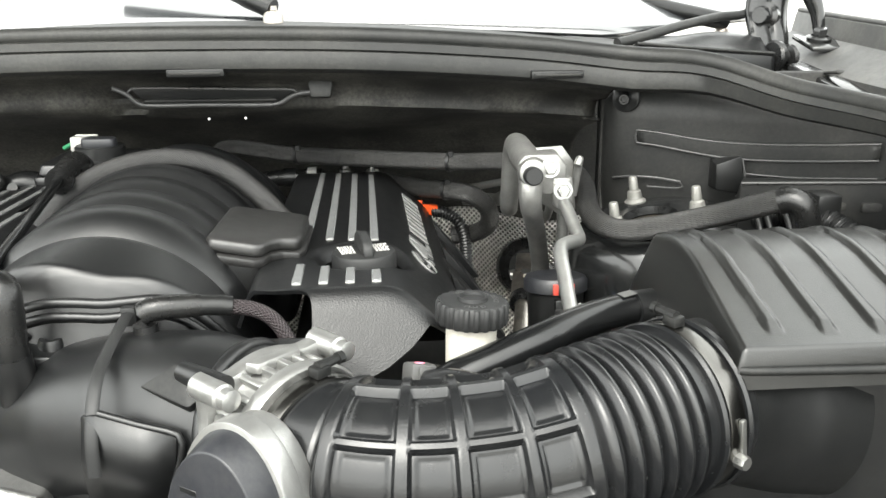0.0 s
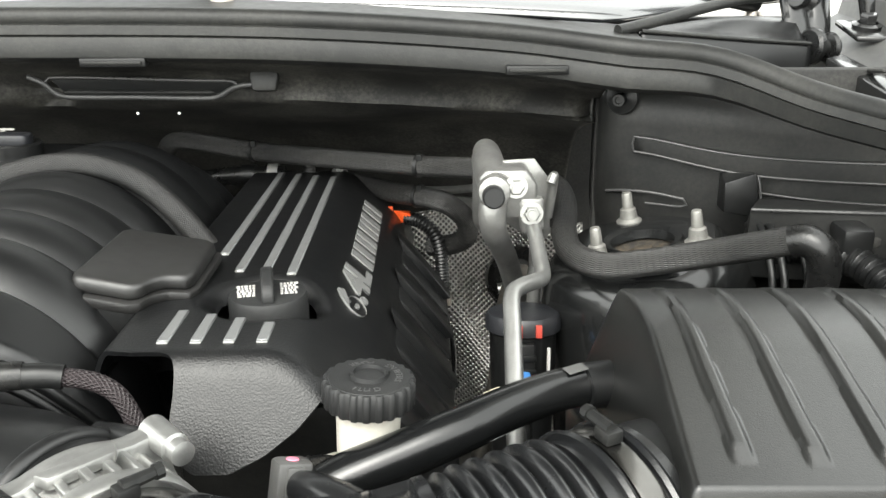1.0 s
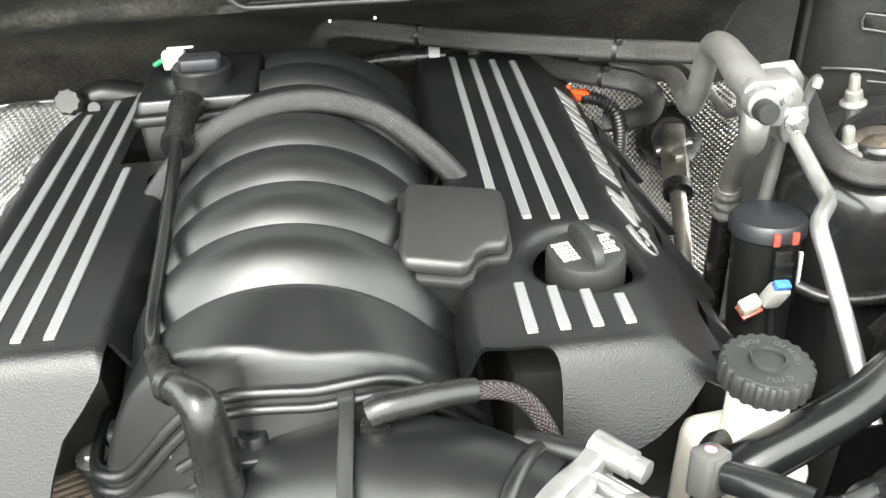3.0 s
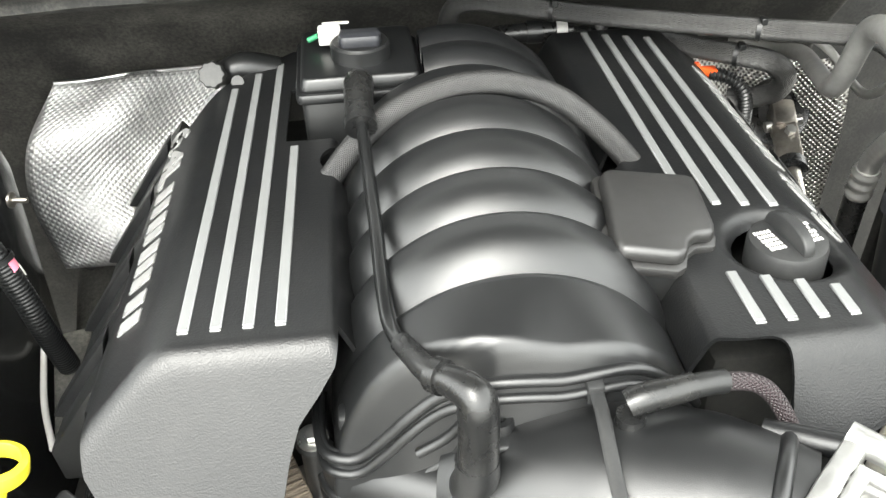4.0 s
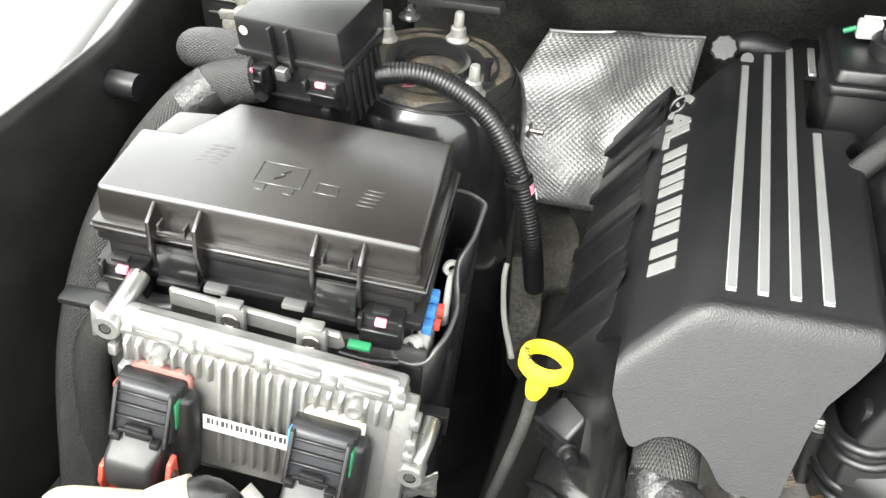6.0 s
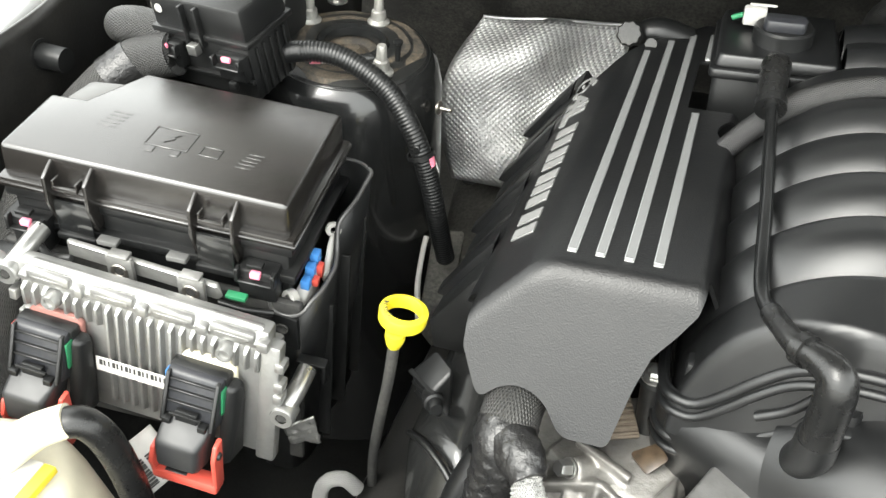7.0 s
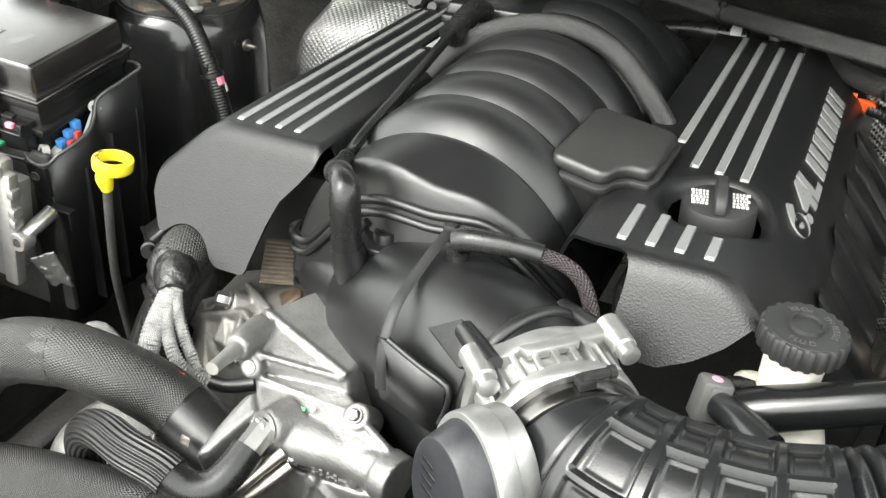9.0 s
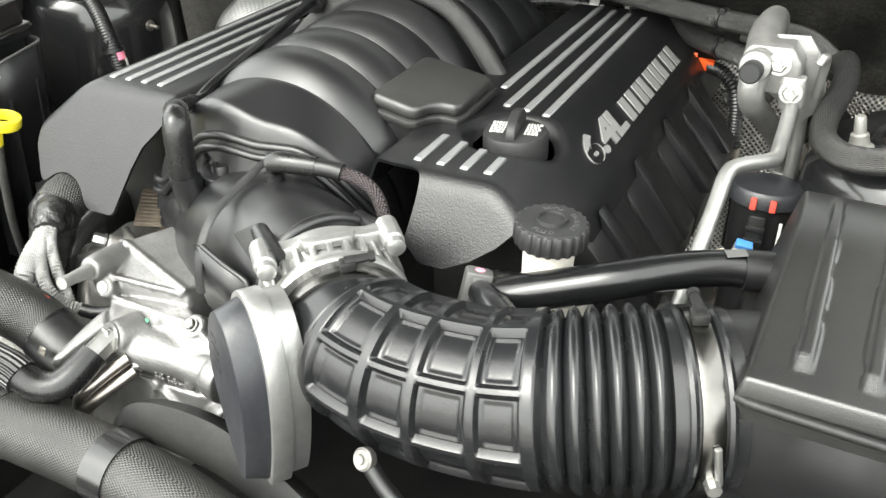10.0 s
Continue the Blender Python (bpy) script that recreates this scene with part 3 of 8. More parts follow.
# side aprons
def apron(side, plan, name, label):
    root = thing(name, label, "inner wing", kind="structure")
    line, _ = even(spline([(x, y, 0) for x, y in plan], 8), 0.02)
    zs = (1.262, 1.225, 1.19, 1.14, 1.06, 0.9, 0.6) if side > 0 else (1.248, 1.235, 1.19, 1.13, 1.06, 0.9, 0.6)
    rows = [[(p[0] + side * 0.01 * (k > 3), p[1], z - 0.02 * max(0, (0.9 - p[1]))) for p in line] for k, z in enumerate(zs)]
    sheet("panel", rows, M["grimy"] if side < 0 else M["apron"], 0.004, root, swap=side > 0)
    return root


AP_R = [(0.478, 1.06), (0.4795, 1.03), (0.484, 1.012), (0.5, 1.0), (0.53, 0.986), (0.609, 0.95), (0.68, 0.912), (0.73, 0.88), (0.765, 0.8), (0.77, 0.5), (0.77, 0.1)]
apron_r = apron(1, AP_R, "apron_right", "black plastic inner wing panel with moulded ribs")
apron_l = apron(-1, [(-0.60, 1.2), (-0.68, 1.1), (-0.755, 0.99), (-0.745, 0.9), (-0.725, 0.82), (-0.712, 0.75), (-0.71, 0.55), (-0.715, 0.1)], "apron_left", "dusty black inner wing panel")
part("arch_wall", box(-0.7, -0.68, 0.1, 1.2, 0.02, 0.95, 0.004), M["dark"], apron_l)
part("rib_panel", hull([(-0.74, 0.955, 1.252), (-0.546, 0.955, 1.256), (-0.546, 0.965, 1.256), (-0.74, 0.965, 1.252), (-0.74, 0.94, 1.1), (-0.546, 0.94, 1.1), (-0.546, 0.965, 1.1), (-0.74, 0.965, 1.1)], 0.002), M["apron"], apron_l)
# curved highlights of the ribbed panel, drawn as paler beads
for dz in (0.0, -0.02, -0.034):
    part("panel_bead", tube("panel_bead", [(-0.73, 0.951 + dz * 0.1, 1.226 + dz), (-0.66, 0.951 + dz * 0.1, 1.223 + dz), (-0.62, 0.951 + dz * 0.1, 1.228 + dz), (-0.585, 0.951 + dz * 0.1, 1.238 + dz), (-0.556, 0.951 + dz * 0.1, 1.25 + dz)], 0.0016, M["silk"], seg=8), None, apron_l)
part("edge_plate", hull([(-0.543, 0.955, 1.258), (-0.543, 0.895, 1.2), (-0.543, 0.895, 1.1), (-0.543, 0.955, 1.1), (-0.5395, 0.955, 1.258), (-0.5395, 0.895, 1.2), (-0.5395, 0.895, 1.1), (-0.5395, 0.955, 1.1)], 0.001), M["apron"], apron_l)
# highlight along the plate's edge, put in as a lighter grey tube
part("plate_edge", tube("plate_edge", [(-0.541, 0.953, 1.258), (-0.541, 0.925, 1.23), (-0.541, 0.895, 1.2)], 0.0024, M["guttergrey"], seg=8), None, apron_l)
part("back_rib", hull([(-0.535, 1.012, 1.2), (-0.44, 1.012, 1.197), (-0.44, 1.012, 1.189), (-0.535, 1.012, 1.191), (-0.535, 1.03, 1.2), (-0.44, 1.03, 1.197), (-0.44, 1.03, 1.189), (-0.535, 1.03, 1.191)], 0.0015), M["seal"], apron_l)
ap_line, _ = even(spline([(0.509, 0.996, 1.214, 1.2), (0.53, 0.986, 1.2125, 1.198), (0.57, 0.968, 1.207, 1.1915), (0.609, 0.95, 1.205, 1.188), (0.66, 0.923, 1.207, 1.19), (0.725, 0.882, 1.214, 1.197)], 8), 0.01)
rail = sheet("rail", [[(p[0] + 0.003, p[1] + 0.004, p[2] + 0.002) for p in ap_line], [(p[0] - 0.002, p[1] - 0.004, p[2]) for p in ap_line], [(p[0] - 0.002, p[1] - 0.0045, (p[2] + p[3]) / 2) for p in ap_line],
                      [(p[0] - 0.002, p[1] - 0.004, p[3]) for p in ap_line], [(p[0] + 0.003, p[1] + 0.004, p[3] - 0.002) for p in ap_line]], M["apron"], 0.0015, apron_r, swap=True)
# bright rail edges: highlights modelled as thin paler tubes
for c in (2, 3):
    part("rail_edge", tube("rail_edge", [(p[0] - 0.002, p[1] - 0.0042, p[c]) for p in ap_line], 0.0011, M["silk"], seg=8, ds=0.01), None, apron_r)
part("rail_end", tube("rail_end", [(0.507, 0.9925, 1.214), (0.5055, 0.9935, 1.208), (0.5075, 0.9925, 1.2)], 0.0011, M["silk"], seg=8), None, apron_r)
# ribs and shelf edge coloured paler too, for their highlights
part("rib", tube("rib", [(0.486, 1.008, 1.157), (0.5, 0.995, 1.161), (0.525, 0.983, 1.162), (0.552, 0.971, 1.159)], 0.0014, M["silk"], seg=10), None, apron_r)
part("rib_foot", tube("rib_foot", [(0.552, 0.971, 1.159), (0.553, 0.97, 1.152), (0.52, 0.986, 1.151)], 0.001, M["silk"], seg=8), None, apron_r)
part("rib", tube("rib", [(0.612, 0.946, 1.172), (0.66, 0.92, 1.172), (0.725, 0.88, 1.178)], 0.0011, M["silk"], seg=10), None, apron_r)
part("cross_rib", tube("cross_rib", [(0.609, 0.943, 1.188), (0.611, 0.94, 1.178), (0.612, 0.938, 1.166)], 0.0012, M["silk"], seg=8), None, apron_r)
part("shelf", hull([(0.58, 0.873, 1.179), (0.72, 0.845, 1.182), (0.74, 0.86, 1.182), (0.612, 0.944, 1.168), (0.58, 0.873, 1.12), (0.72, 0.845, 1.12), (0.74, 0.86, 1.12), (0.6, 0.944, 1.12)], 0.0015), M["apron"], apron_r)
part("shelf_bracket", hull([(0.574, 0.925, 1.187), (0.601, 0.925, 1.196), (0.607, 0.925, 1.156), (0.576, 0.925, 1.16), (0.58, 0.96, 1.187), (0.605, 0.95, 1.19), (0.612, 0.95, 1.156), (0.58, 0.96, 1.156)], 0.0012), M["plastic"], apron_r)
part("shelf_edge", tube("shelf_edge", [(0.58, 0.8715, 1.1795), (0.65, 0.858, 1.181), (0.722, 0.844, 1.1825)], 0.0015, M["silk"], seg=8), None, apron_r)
for k in range(4):
    x = 0.592 + 0.034 * k
    part("shelf_slot", box(x, x + 0.024, 0.866 - 0.0066 * k, 0.872 - 0.0066 * k, 1.152, 1.162, 0.002), M["dark"], apron_r)
clip = part("push_clip", lathe([(0, 0.012), (0.003, 0.012), (0.0035, 0.014), (0.0055, 0.014), (0.006, 0.006), (0.008, 0.004), (0.0145, 0.002), (0.0155, 0)], 24), M["plastic"], apron_r, m=to_axis((0.494, 0.9985, 1.249), (-0.45, -1, 0)))
part("clip_tab", prism([(-0.004, 0.01), (0.004, 0.01), (0.003, 0.026), (-0.003, 0.026)], 0, 0.003, 0.001), M["plastic"], apron_r, m=to_axis((0.492, 0.998, 1.249), (-0.45, -1, 0)))

# wings, windscreen and bonnet
for s, nm in ((1, "wing_right"), (-1, "wing_left")):
    w = thing(nm, "pearl white painted front wing edge", "car wing", kind="structure")
    rows = [[((0.8 if s > 0 else -0.74 - 0.345 * max(0.0, y - 0.717)) + s * dx, y, z + (0.04 * (y - 0.6) if s > 0 else -0.008)) for y in np.linspace(-0.1, 0.98, 24)] for dx, z in ((0, 1.22), (0.02, 1.235), (0.1, 1.24), (0.2, 1.19), (0.26, 1.0), (0.28, 0.6), (0.25, 0.28))]
    sheet("skin", rows, M["body"], 0.002, w, swap=s < 0)
screen = thing("windscreen", "tinted windscreen reflecting the pale sky", "windscreen", kind="structure")
rows = [[(x, 1.13 + d - 0.10 * x * x + 0.95 * max(0.0, abs(x) - 0.5), 1.322 + d * 0.55 - 0.03 * (x / 0.7) ** 2 + 0.1 * max(0.0, abs(x) - 0.5)) for x in np.linspace(-0.78, 0.78, 60)] for d in (0, 0.02, 0.2, 0.5, 0.8)]
sheet("pane", rows, M["glass"], 0.005, screen, swap=True)
cowl_top = thing("cowl_top", "glossy black plastic cowl grille below the windscreen", "cowl", kind="structure")
rows = [[(x, y - 0.10 * x * x, z - 0.04 * (x / 0.6) ** 2) for x in np.linspace(-0.52, 0.52, 40)] for y, z in ((1.0, 1.316), (1.03, 1.322), (1.08, 1.325), (1.15, 1.33))]
sheet("panel", rows, M["seal"], 0.003, cowl_top, swap=True)
for k in range(6):
    part("grille_slot", box(-0.16 + k * 0.008, -0.157 + k * 0.008, 1.05, 1.075, 1.322, 1.3265, 0.0005), M["dark"], cowl_top)
bonnet = thing("bonnet", "raised bonnet with a dark underside", "bonnet", kind="structure")
rows = [[(x, 1.06 - d * 0.58, 1.39 + d * 0.81 + 0.02 * math.cos(x * 2)) for x in np.linspace(-0.7, 0.7, 12)] for d in np.linspace(0, 1.25, 12)]
sheet("skin", rows, M["body"], 0.02, bonnet)
rows = [[(x, 1.045 - d * 0.58 - 0.02, 1.38 + d * 0.81 + 0.02 * math.cos(x * 2)) for x in np.linspace(-0.5, 0.5, 12)] for d in np.linspace(0.16, 1.08, 12)]
sheet("insulation_pad", rows, M["pad"], 0.012, bonnet)


# strut towers
def tower(name, cx, cy, zt, lean, label, studs, mat, top, stud_mat):
    root = thing(name, label, "strut tower", m=pose(cx, cy, zt, 0, lean, 0), kind="structure")
    part("dome", lathe([(0.031, -0.004), (0.033, 0.0), (0.066, 0.001), (0.078, -0.004), (0.088, -0.016), (0.094, -0.04), (0.098, -0.12), (0.105, -0.3), (0.12, -0.5)], 56), mat, root)
    part("rim", lathe([(0.026, -0.004), (0.028, 0.004), (0.034, 0.006), (0.037, 0.003), (0.038, 0)], 40), M["paint"], root)
    part("top_plate", lathe([(0.037, 0.0012), (0.05, 0.0026), (0.064, 0.0024), (0.07, 0.0012), (0.073, -0.003)], 48, wave=lambda a: 1 + 0.03 * math.sin(3 * a) + 0.02 * math.sin(7 * a)), top, root)
    part("rubber_top", lathe([(0.0, -0.004), (0.008, -0.003), (0.012, -0.006), (0.018, -0.009), (0.022, -0.006), (0.029, -0.006)], 32, wave=lambda a: 1 + 0.03 * math.sin(5 * a)), M["grime"], root)
    for sx, sy in studs:
        part("stud", lathe([(0.0135, 0), (0.0138, 0.003), (0.0098, 0.006), (0.0085, 0.015), (0.006, 0.0165), (0.0055, 0.03), (0.0045, 0.032), (0, 0.032)], 18), stud_mat, root, m=Matrix.Translation((sx, sy, 0.001)) @ Matrix.Diagonal((0.86, 0.86, 0.95, 1)))
    return root


tower("strut_tower_right", 0.503, 0.912, 1.135, -9, "glossy black painted strut tower top", ((0.0, 0.058), (0.044, -0.02), (-0.043, -0.025)), M["paint"], M["paint"], M["pale"])
tower_l = tower("strut_tower_left", -0.483, 0.934, 1.17, 7, "black painted strut tower with dust on top", ((0.006, 0.052), (0.05, -0.04), (-0.058, 0.022)), M["paint"], M["grime"], M["pale"])
part("dusty_top", lathe([(0.038, 0.0025), (0.062, 0.0025), (0.072, 0.0), (0.08, -0.006)], 56), M["apron"], tower_l)
part("small_bolt", join(lathe([(0.011, 0), (0.011, 0.002), (0.006, 0.003)], 16), lathe([(0.006, 0.002), (0.006, 0.009), (0.003, 0.01), (0.003, 0.018), (0, 0.018)], 6)), M["zinc"], tower_l, m=Matrix.Translation((-0.055, 0.08, 0.0)))
part("pin", lathe([(0.003, 0), (0.003, 0.02), (0.0045, 0.021), (0.0045, 0.024), (0, 0.025)], 12), M["plastic"], tower_l, m=Matrix.Translation((0.055, -0.012, 0.0)))
part("side_pin", lathe([(0.007, 0), (0.007, 0.002), (0.0024, 0.003), (0.0024, 0.015), (0, 0.016)], 16), M["steel"], tower_l, m=to_axis((0.1, -0.01, -0.04), (1, -0.1, 0.1)))

# ---- engine: coil covers ----
SLOPE = radians(40)


def cover_height(L):
    def f(x, y):
        top = 0.0 * x
        z = smin(top, -(x - 0.047) * 0.84, 0.012)
        z = smin(z, -0.047 - (x - 0.1) * 2.4, 0.014)
        z = smin(z, (x + 0.064) * 2.6, 0.012)
        z = smin(z, (y + 0.018) * 1.65, 0.014)
        z = smin(z, (L - y) * 2.5, 0.012)
        return z
    return f


def coil_cover(side, at, label):
    s = side
    root = thing("coil_cover", label, "engine cover", m=pose(*at, -2.2, 0, 1.6), group="engine covers")
    flip = Matrix.Diagonal((s, 1, 1, 1))
    L = 0.475 if s > 0 else 0.43
    base = cover_height(L)

    if s > 0:
        def f(x, y):
            z = base(x, y)
            r = np.hypot(x - 0.019, y - 0.077)
            return z - 0.012 * np.clip((0.046 - r) / 0.012, 0, 1) ** 2

        def keep(x, y, z):
            hole = np.hypot(x - 0.019, y - 0.077) - 0.034
            low = np.interp(x, (-0.03, -0.016, -0.004, 0.016, 0.036, 0.054, 0.068, 0.08), (-0.04, -0.05, -0.0585, -0.0585, -0.05, -0.038, -0.024, -0.03))
            w = np.clip((y - 0.0) / 0.06, 0, 1)
            g = z - (low * (1 - w) - 0.085 * w)
            g = np.minimum(g, hole)
            arch = smax(x + 0.0175 + 0.1 * np.clip(-0.02 - z, 0, 1), y + 0.0125 - 0.15 * np.clip(-0.045 - x, 0, 1), 0.014)
            g = np.minimum(g, np.where(y < 0.03, arch, 1.0))
            g = np.minimum(g, np.where(x < -0.05, z + 0.03, 1.0))
            hose = np.hypot((y - 0.215), (x + 0.066) * 1.0) - 0.014
            return np.minimum(g, hose)
    else:
        def f(x, y):
            return base(x, y) - 0.0 * x

        def keep(x, y, z):
            g = np.where(y < -0.005, z + 0.103, z + 0.085)
            g = smin(g, 0.094 - x + 0.6 * np.clip(y + 0.02, 0, 1) - 0.5 * np.clip(-0.06 - z, 0, 1) * (y < -0.005), 0.012)
            arch = np.hypot((x - 0.05), np.where(z > -0.109, z + 0.109, 0)) - 0.031
            g = np.where(y < -0.005, smin(g, arch, 0.012), g)
            inb = x - np.interp(z, (-0.11, -0.094, -0.063, -0.044, -0.029, -0.015, 0.0), (-0.017, -0.02, -0.029, -0.037, -0.051, -0.062, -0.066))
            g = np.where(y < -0.005, smin(g, inb, 0.006), g)
            g = np.minimum(g, np.where(y < 0.0, inb, 1.0))
            g = np.minimum(g, np.where((x < -0.05) & (y >= 0), z + 0.035, 1.0))
            g = np.minimum(g, np.maximum(np.abs(y - 0.285) - 0.05, x + 0.022))
            g = np.minimum(g, 0.425 - (x + 0.02) * 1.1 - y)
            return np.minimum(g, np.hypot(y - 0.2, x + 0.075) - 0.024)

    me = shell("skin", f, -0.075, 0.135, -0.1, L + 0.03, 0.0025, M["cover"], keep)
    me.transform(flip)
    if s < 0:
        me.flip_normals()
    part("skin", me, None, root)
    # raised silver stripes
    for k in range(4):
        x = (-0.03 + 0.02 * k)
        spans = []
        if s > 0:
            spans = [(0.0, 0.05 - 0.007 * k if k < 3 else 0.028), (0.172, 0.464) if k == 0 else (0.135 - 0.004 * k, 0.462 - 0.007 * k)]
        else:
            spans = [(0.0, (0.225, 0.395, 0.375, 0.345)[k])] + ([(0.34, 0.4)] if k == 0 else [])
        for a, b in spans:
            part("stripe", box(-0.0036, 0.0036, a, b, -0.001, 0.0016, 0.0007, 1, Matrix.Translation((s * x, 0, 0))), M["silver"], root)
            part("stripe_end", box(-0.0034, 0.0034, a - 0.002, a - 0.0002, -0.0015, 0.0011, 0.0005, 1, Matrix.Translation((s * x, 0, 0))), M["zinc"], root)
    # lettering on the outer slope; the word beside the number is plain blocks
    nrm = Vector((s * math.sin(SLOPE), 0, math.cos(SLOPE)))
    upv = Vector((-s * math.cos(SLOPE), 0, math.sin(SLOPE)))
    right = Vector((0, s, 0))

    def slope_pose(y, lift=0.0008):
        o = Vector((s * 0.0745, y, -0.0235)) + nrm * lift - upv * (0.011 * (y - 0.03) / 0.3 if s < 0 else 0.0)
        return Matrix(((right.x, upv.x, nrm.x, o.x), (right.y, upv.y, nrm.y, o.y), (right.z, upv.z, nrm.z, o.z), (0, 0, 0, 1)))

    y0 = 0.104 if s > 0 else 0.33
    mark = writing("6.4L", 0.034, M["letter"], slope_pose(y0), root, "capacity_mark", 0.001, shear=0.1, heavy=0.0017)
    mark.data.transform(Matrix.Diagonal((0.098 / max(v.co.x for v in mark.data.vertices), 1, 1, 1)))
    for a, w in ((0.109, 0.0145), (0.1305, 0.0145), (0.154, 0.0135), (0.172, 0.012), (0.194, 0.0145), (0.2135, 0.012), (0.231, 0.0145), (0.257, 0.0145), (0.2785, 0.014)):
        sh = 0.003
        part("block_letter", prism([(0, -0.0118), (w, -0.0118), (w + sh, 0.0118), (sh, 0.0118)], -0.0004, 0.001, 0.0003, 1), M["letter"], root, m=slope_pose(y0 + s * a))
    # dark coil rail below the outer edge, in blocks with gaps
    edges = np.linspace(0.02, 0.40 if s < 0 else 0.43, 5)
    for a, b in zip(edges, edges[1:]):
        pts = [(0.097, -0.05), (0.118, -0.075), (0.152, -0.12), (0.15, -0.15), (0.09, -0.15), (0.09, -0.06)]
        bm = prism([(p[0], p[1]) for p in pts], a + 0.004, b - 0.004, 0.003)
        bm.transform(Matrix(((s, 0, 0, 0), (0, 0, 1, 0), (0, 1, 0, 0), (0, 0, 0, 1))))
        bmesh.ops.recalc_face_normals(bm, faces=list(bm.faces))
        part("coil_rail_block", bm, M["plastic"], root)
        bm = prism([(p[0] + 0.004, p[1] + 0.006) for p in pts[:3]] + [(0.12, -0.12)], a + (b - a) * 0.35, a + (b - a) * 0.55, 0.002)
        bm.transform(Matrix(((s, 0, 0, 0), (0, 0, 1, 0), (0, 1, 0, 0), (0, 0, 0, 1))))
        bmesh.ops.recalc_face_normals(bm, faces=list(bm.faces))
        part("rail_lug", bm, M["cover"], root)
    bm = box(min(s * -0.04, s * 0.1), max(s * -0.04, s * 0.1), 0.03, 0.4, -0.2, -0.06, 0.01)
    part("head_body", bm, M["apron"], root)
    return root


coil_cover(1, (0.189, 0.666, 1.161), "grained black coil cover with silver stripes and oil filler hole")
coil_cover(-1, (-0.164, 0.69, 1.1655), "grained black coil cover with silver stripes and notched front")

# ---- intake manifold ----
ENG = Matrix.Translation((0, 0.66, 0)) @ Matrix.Rotation(radians(1.6), 4, "Z") @ Matrix.Translation((0, -0.66, 0))
manifold = thing("intake_manifold", "satin black moulded intake manifold with ridged runners", "intake manifold", m=ENG)


# the seam between the upper and the lower half
FL = [(-0.119, 0.70, 1.092), (-0.118, 0.67, 1.094), (-0.114, 0.65, 1.096), (-0.106, 0.6405, 1.0985), (-0.092, 0.6365, 1.1015), (-0.076, 0.635, 1.117), (-0.06, 0.6345, 1.135), (-0.044, 0.634, 1.15), (-0.028, 0.630, 1.161), (-0.008, 0.627, 1.1665),
      (0.012, 0.626, 1.1665), (0.03, 0.626, 1.165), (0.05, 0.628, 1.1655), (0.067, 0.630, 1.165), (0.081, 0.632, 1.159), (0.096, 0.636, 1.145), (0.111, 0.644, 1.124), (0.126, 0.656, 1.098)]
FLA = np.array(FL)


def man_height(x, y):
    q = np.clip(np.abs(x - 0.01) / 0.122, 0, 1)
    z = 1.052 + 0.142 * np.sqrt(1 - q ** 2.05)
    u = (y - 0.685) / 0.0522
    fr = u - np.floor(u)
    ridge = 0.0195 * (1 - (1 - np.minimum(fr / 0.62, 1)) ** 2) * (1 - np.clip((fr - 0.84) / 0.16, 0, 1) ** 2) - 0.003
    front = 0.004 * np.clip(1.0 - (np.clip(0.685 - y, 0, 1) / 0.07) ** 2, 0, 1) * np.clip((0.687 - y) / 0.004, 0.3, 1)
    z = z + np.where(u >= 0, ridge, front) * (1 - 0.3 * q ** 2)
    z = z - 0.011 * np.exp(-((x - 0.03) / 0.034) ** 2) * np.clip((0.68 - y) / 0.045, 0, 1)
    yf, zf = np.interp(x, FLA[3:, 0], FLA[3:, 1]), np.interp(x, FLA[3:, 0], FLA[3:, 2])
    z = smin(z, zf + 0.004 + (y - yf - 0.002) * 3.6, 0.013)
    z = z - 0.13 * np.clip(y - 0.97, 0, 1)
    z = smin(z, 1.15 + (1.085 - y) * 2.0, 0.03)
    return z


me = shell("upper_half", man_height, -0.13, 0.146, 0.575, 1.12, 0.0026, M["manifold"], lambda x, y, z: np.minimum(z - 1.07, np.maximum(x + 0.02, 0.945 - y)))
part("upper_half", me, None, manifold)
fl_line = even(spline(FL, 6), 0.006)[0]
part("seam_flange", tube("seam_flange", FL, 0.0042, M["manifold"], seg=12, flat=0.9), None, manifold)
part("seam_flange", tube("seam_flange", [(x, y - 0.0045, z - 0.0085) for x, y, z in FL], 0.0036, M["manifold"], seg=12, flat=0.9), None, manifold)
sheet("flange_band", [[(x, y - d, z - h) for x, y, z in fl_line] for d, h in ((-0.004, -0.004), (0.002, 0.0), (0.0035, 0.006), (0.005, 0.011), (0.001, 0.016))], M["manifold"], 0.003, manifold, swap=True)
sheet("lower_half", [[(x, y + d, max(z - h, 0.98)) for x, y, z in fl_line] for d, h in ((0.004, 0.011), (0.016, 0.014), (0.02, 0.06), (0.022, 0.12))], M["manifold"], 0.004, manifold, swap=True)
# lower lip round the plenum's left corner, and three short ribs beside the spout
LIP = [(-0.122, 0.7, 1.056), (-0.121, 0.67, 1.058), (-0.117, 0.65, 1.06), (-0.108, 0.638, 1.0615), (-0.095, 0.634, 1.0645), (-0.082, 0.632, 1.073), (-0.07, 0.63, 1.084), (-0.06, 0.628, 1.09)]
part("lower_lip", tube("lower_lip", LIP, 0.0036, M["manifold"], seg=12), None, manifold)
part("lower_lip", tube("lower_lip", [(x, y - 0.003, z - 0.009) for x, y, z in LIP[:-1]], 0.003, M["manifold"], seg=12), None, manifold)
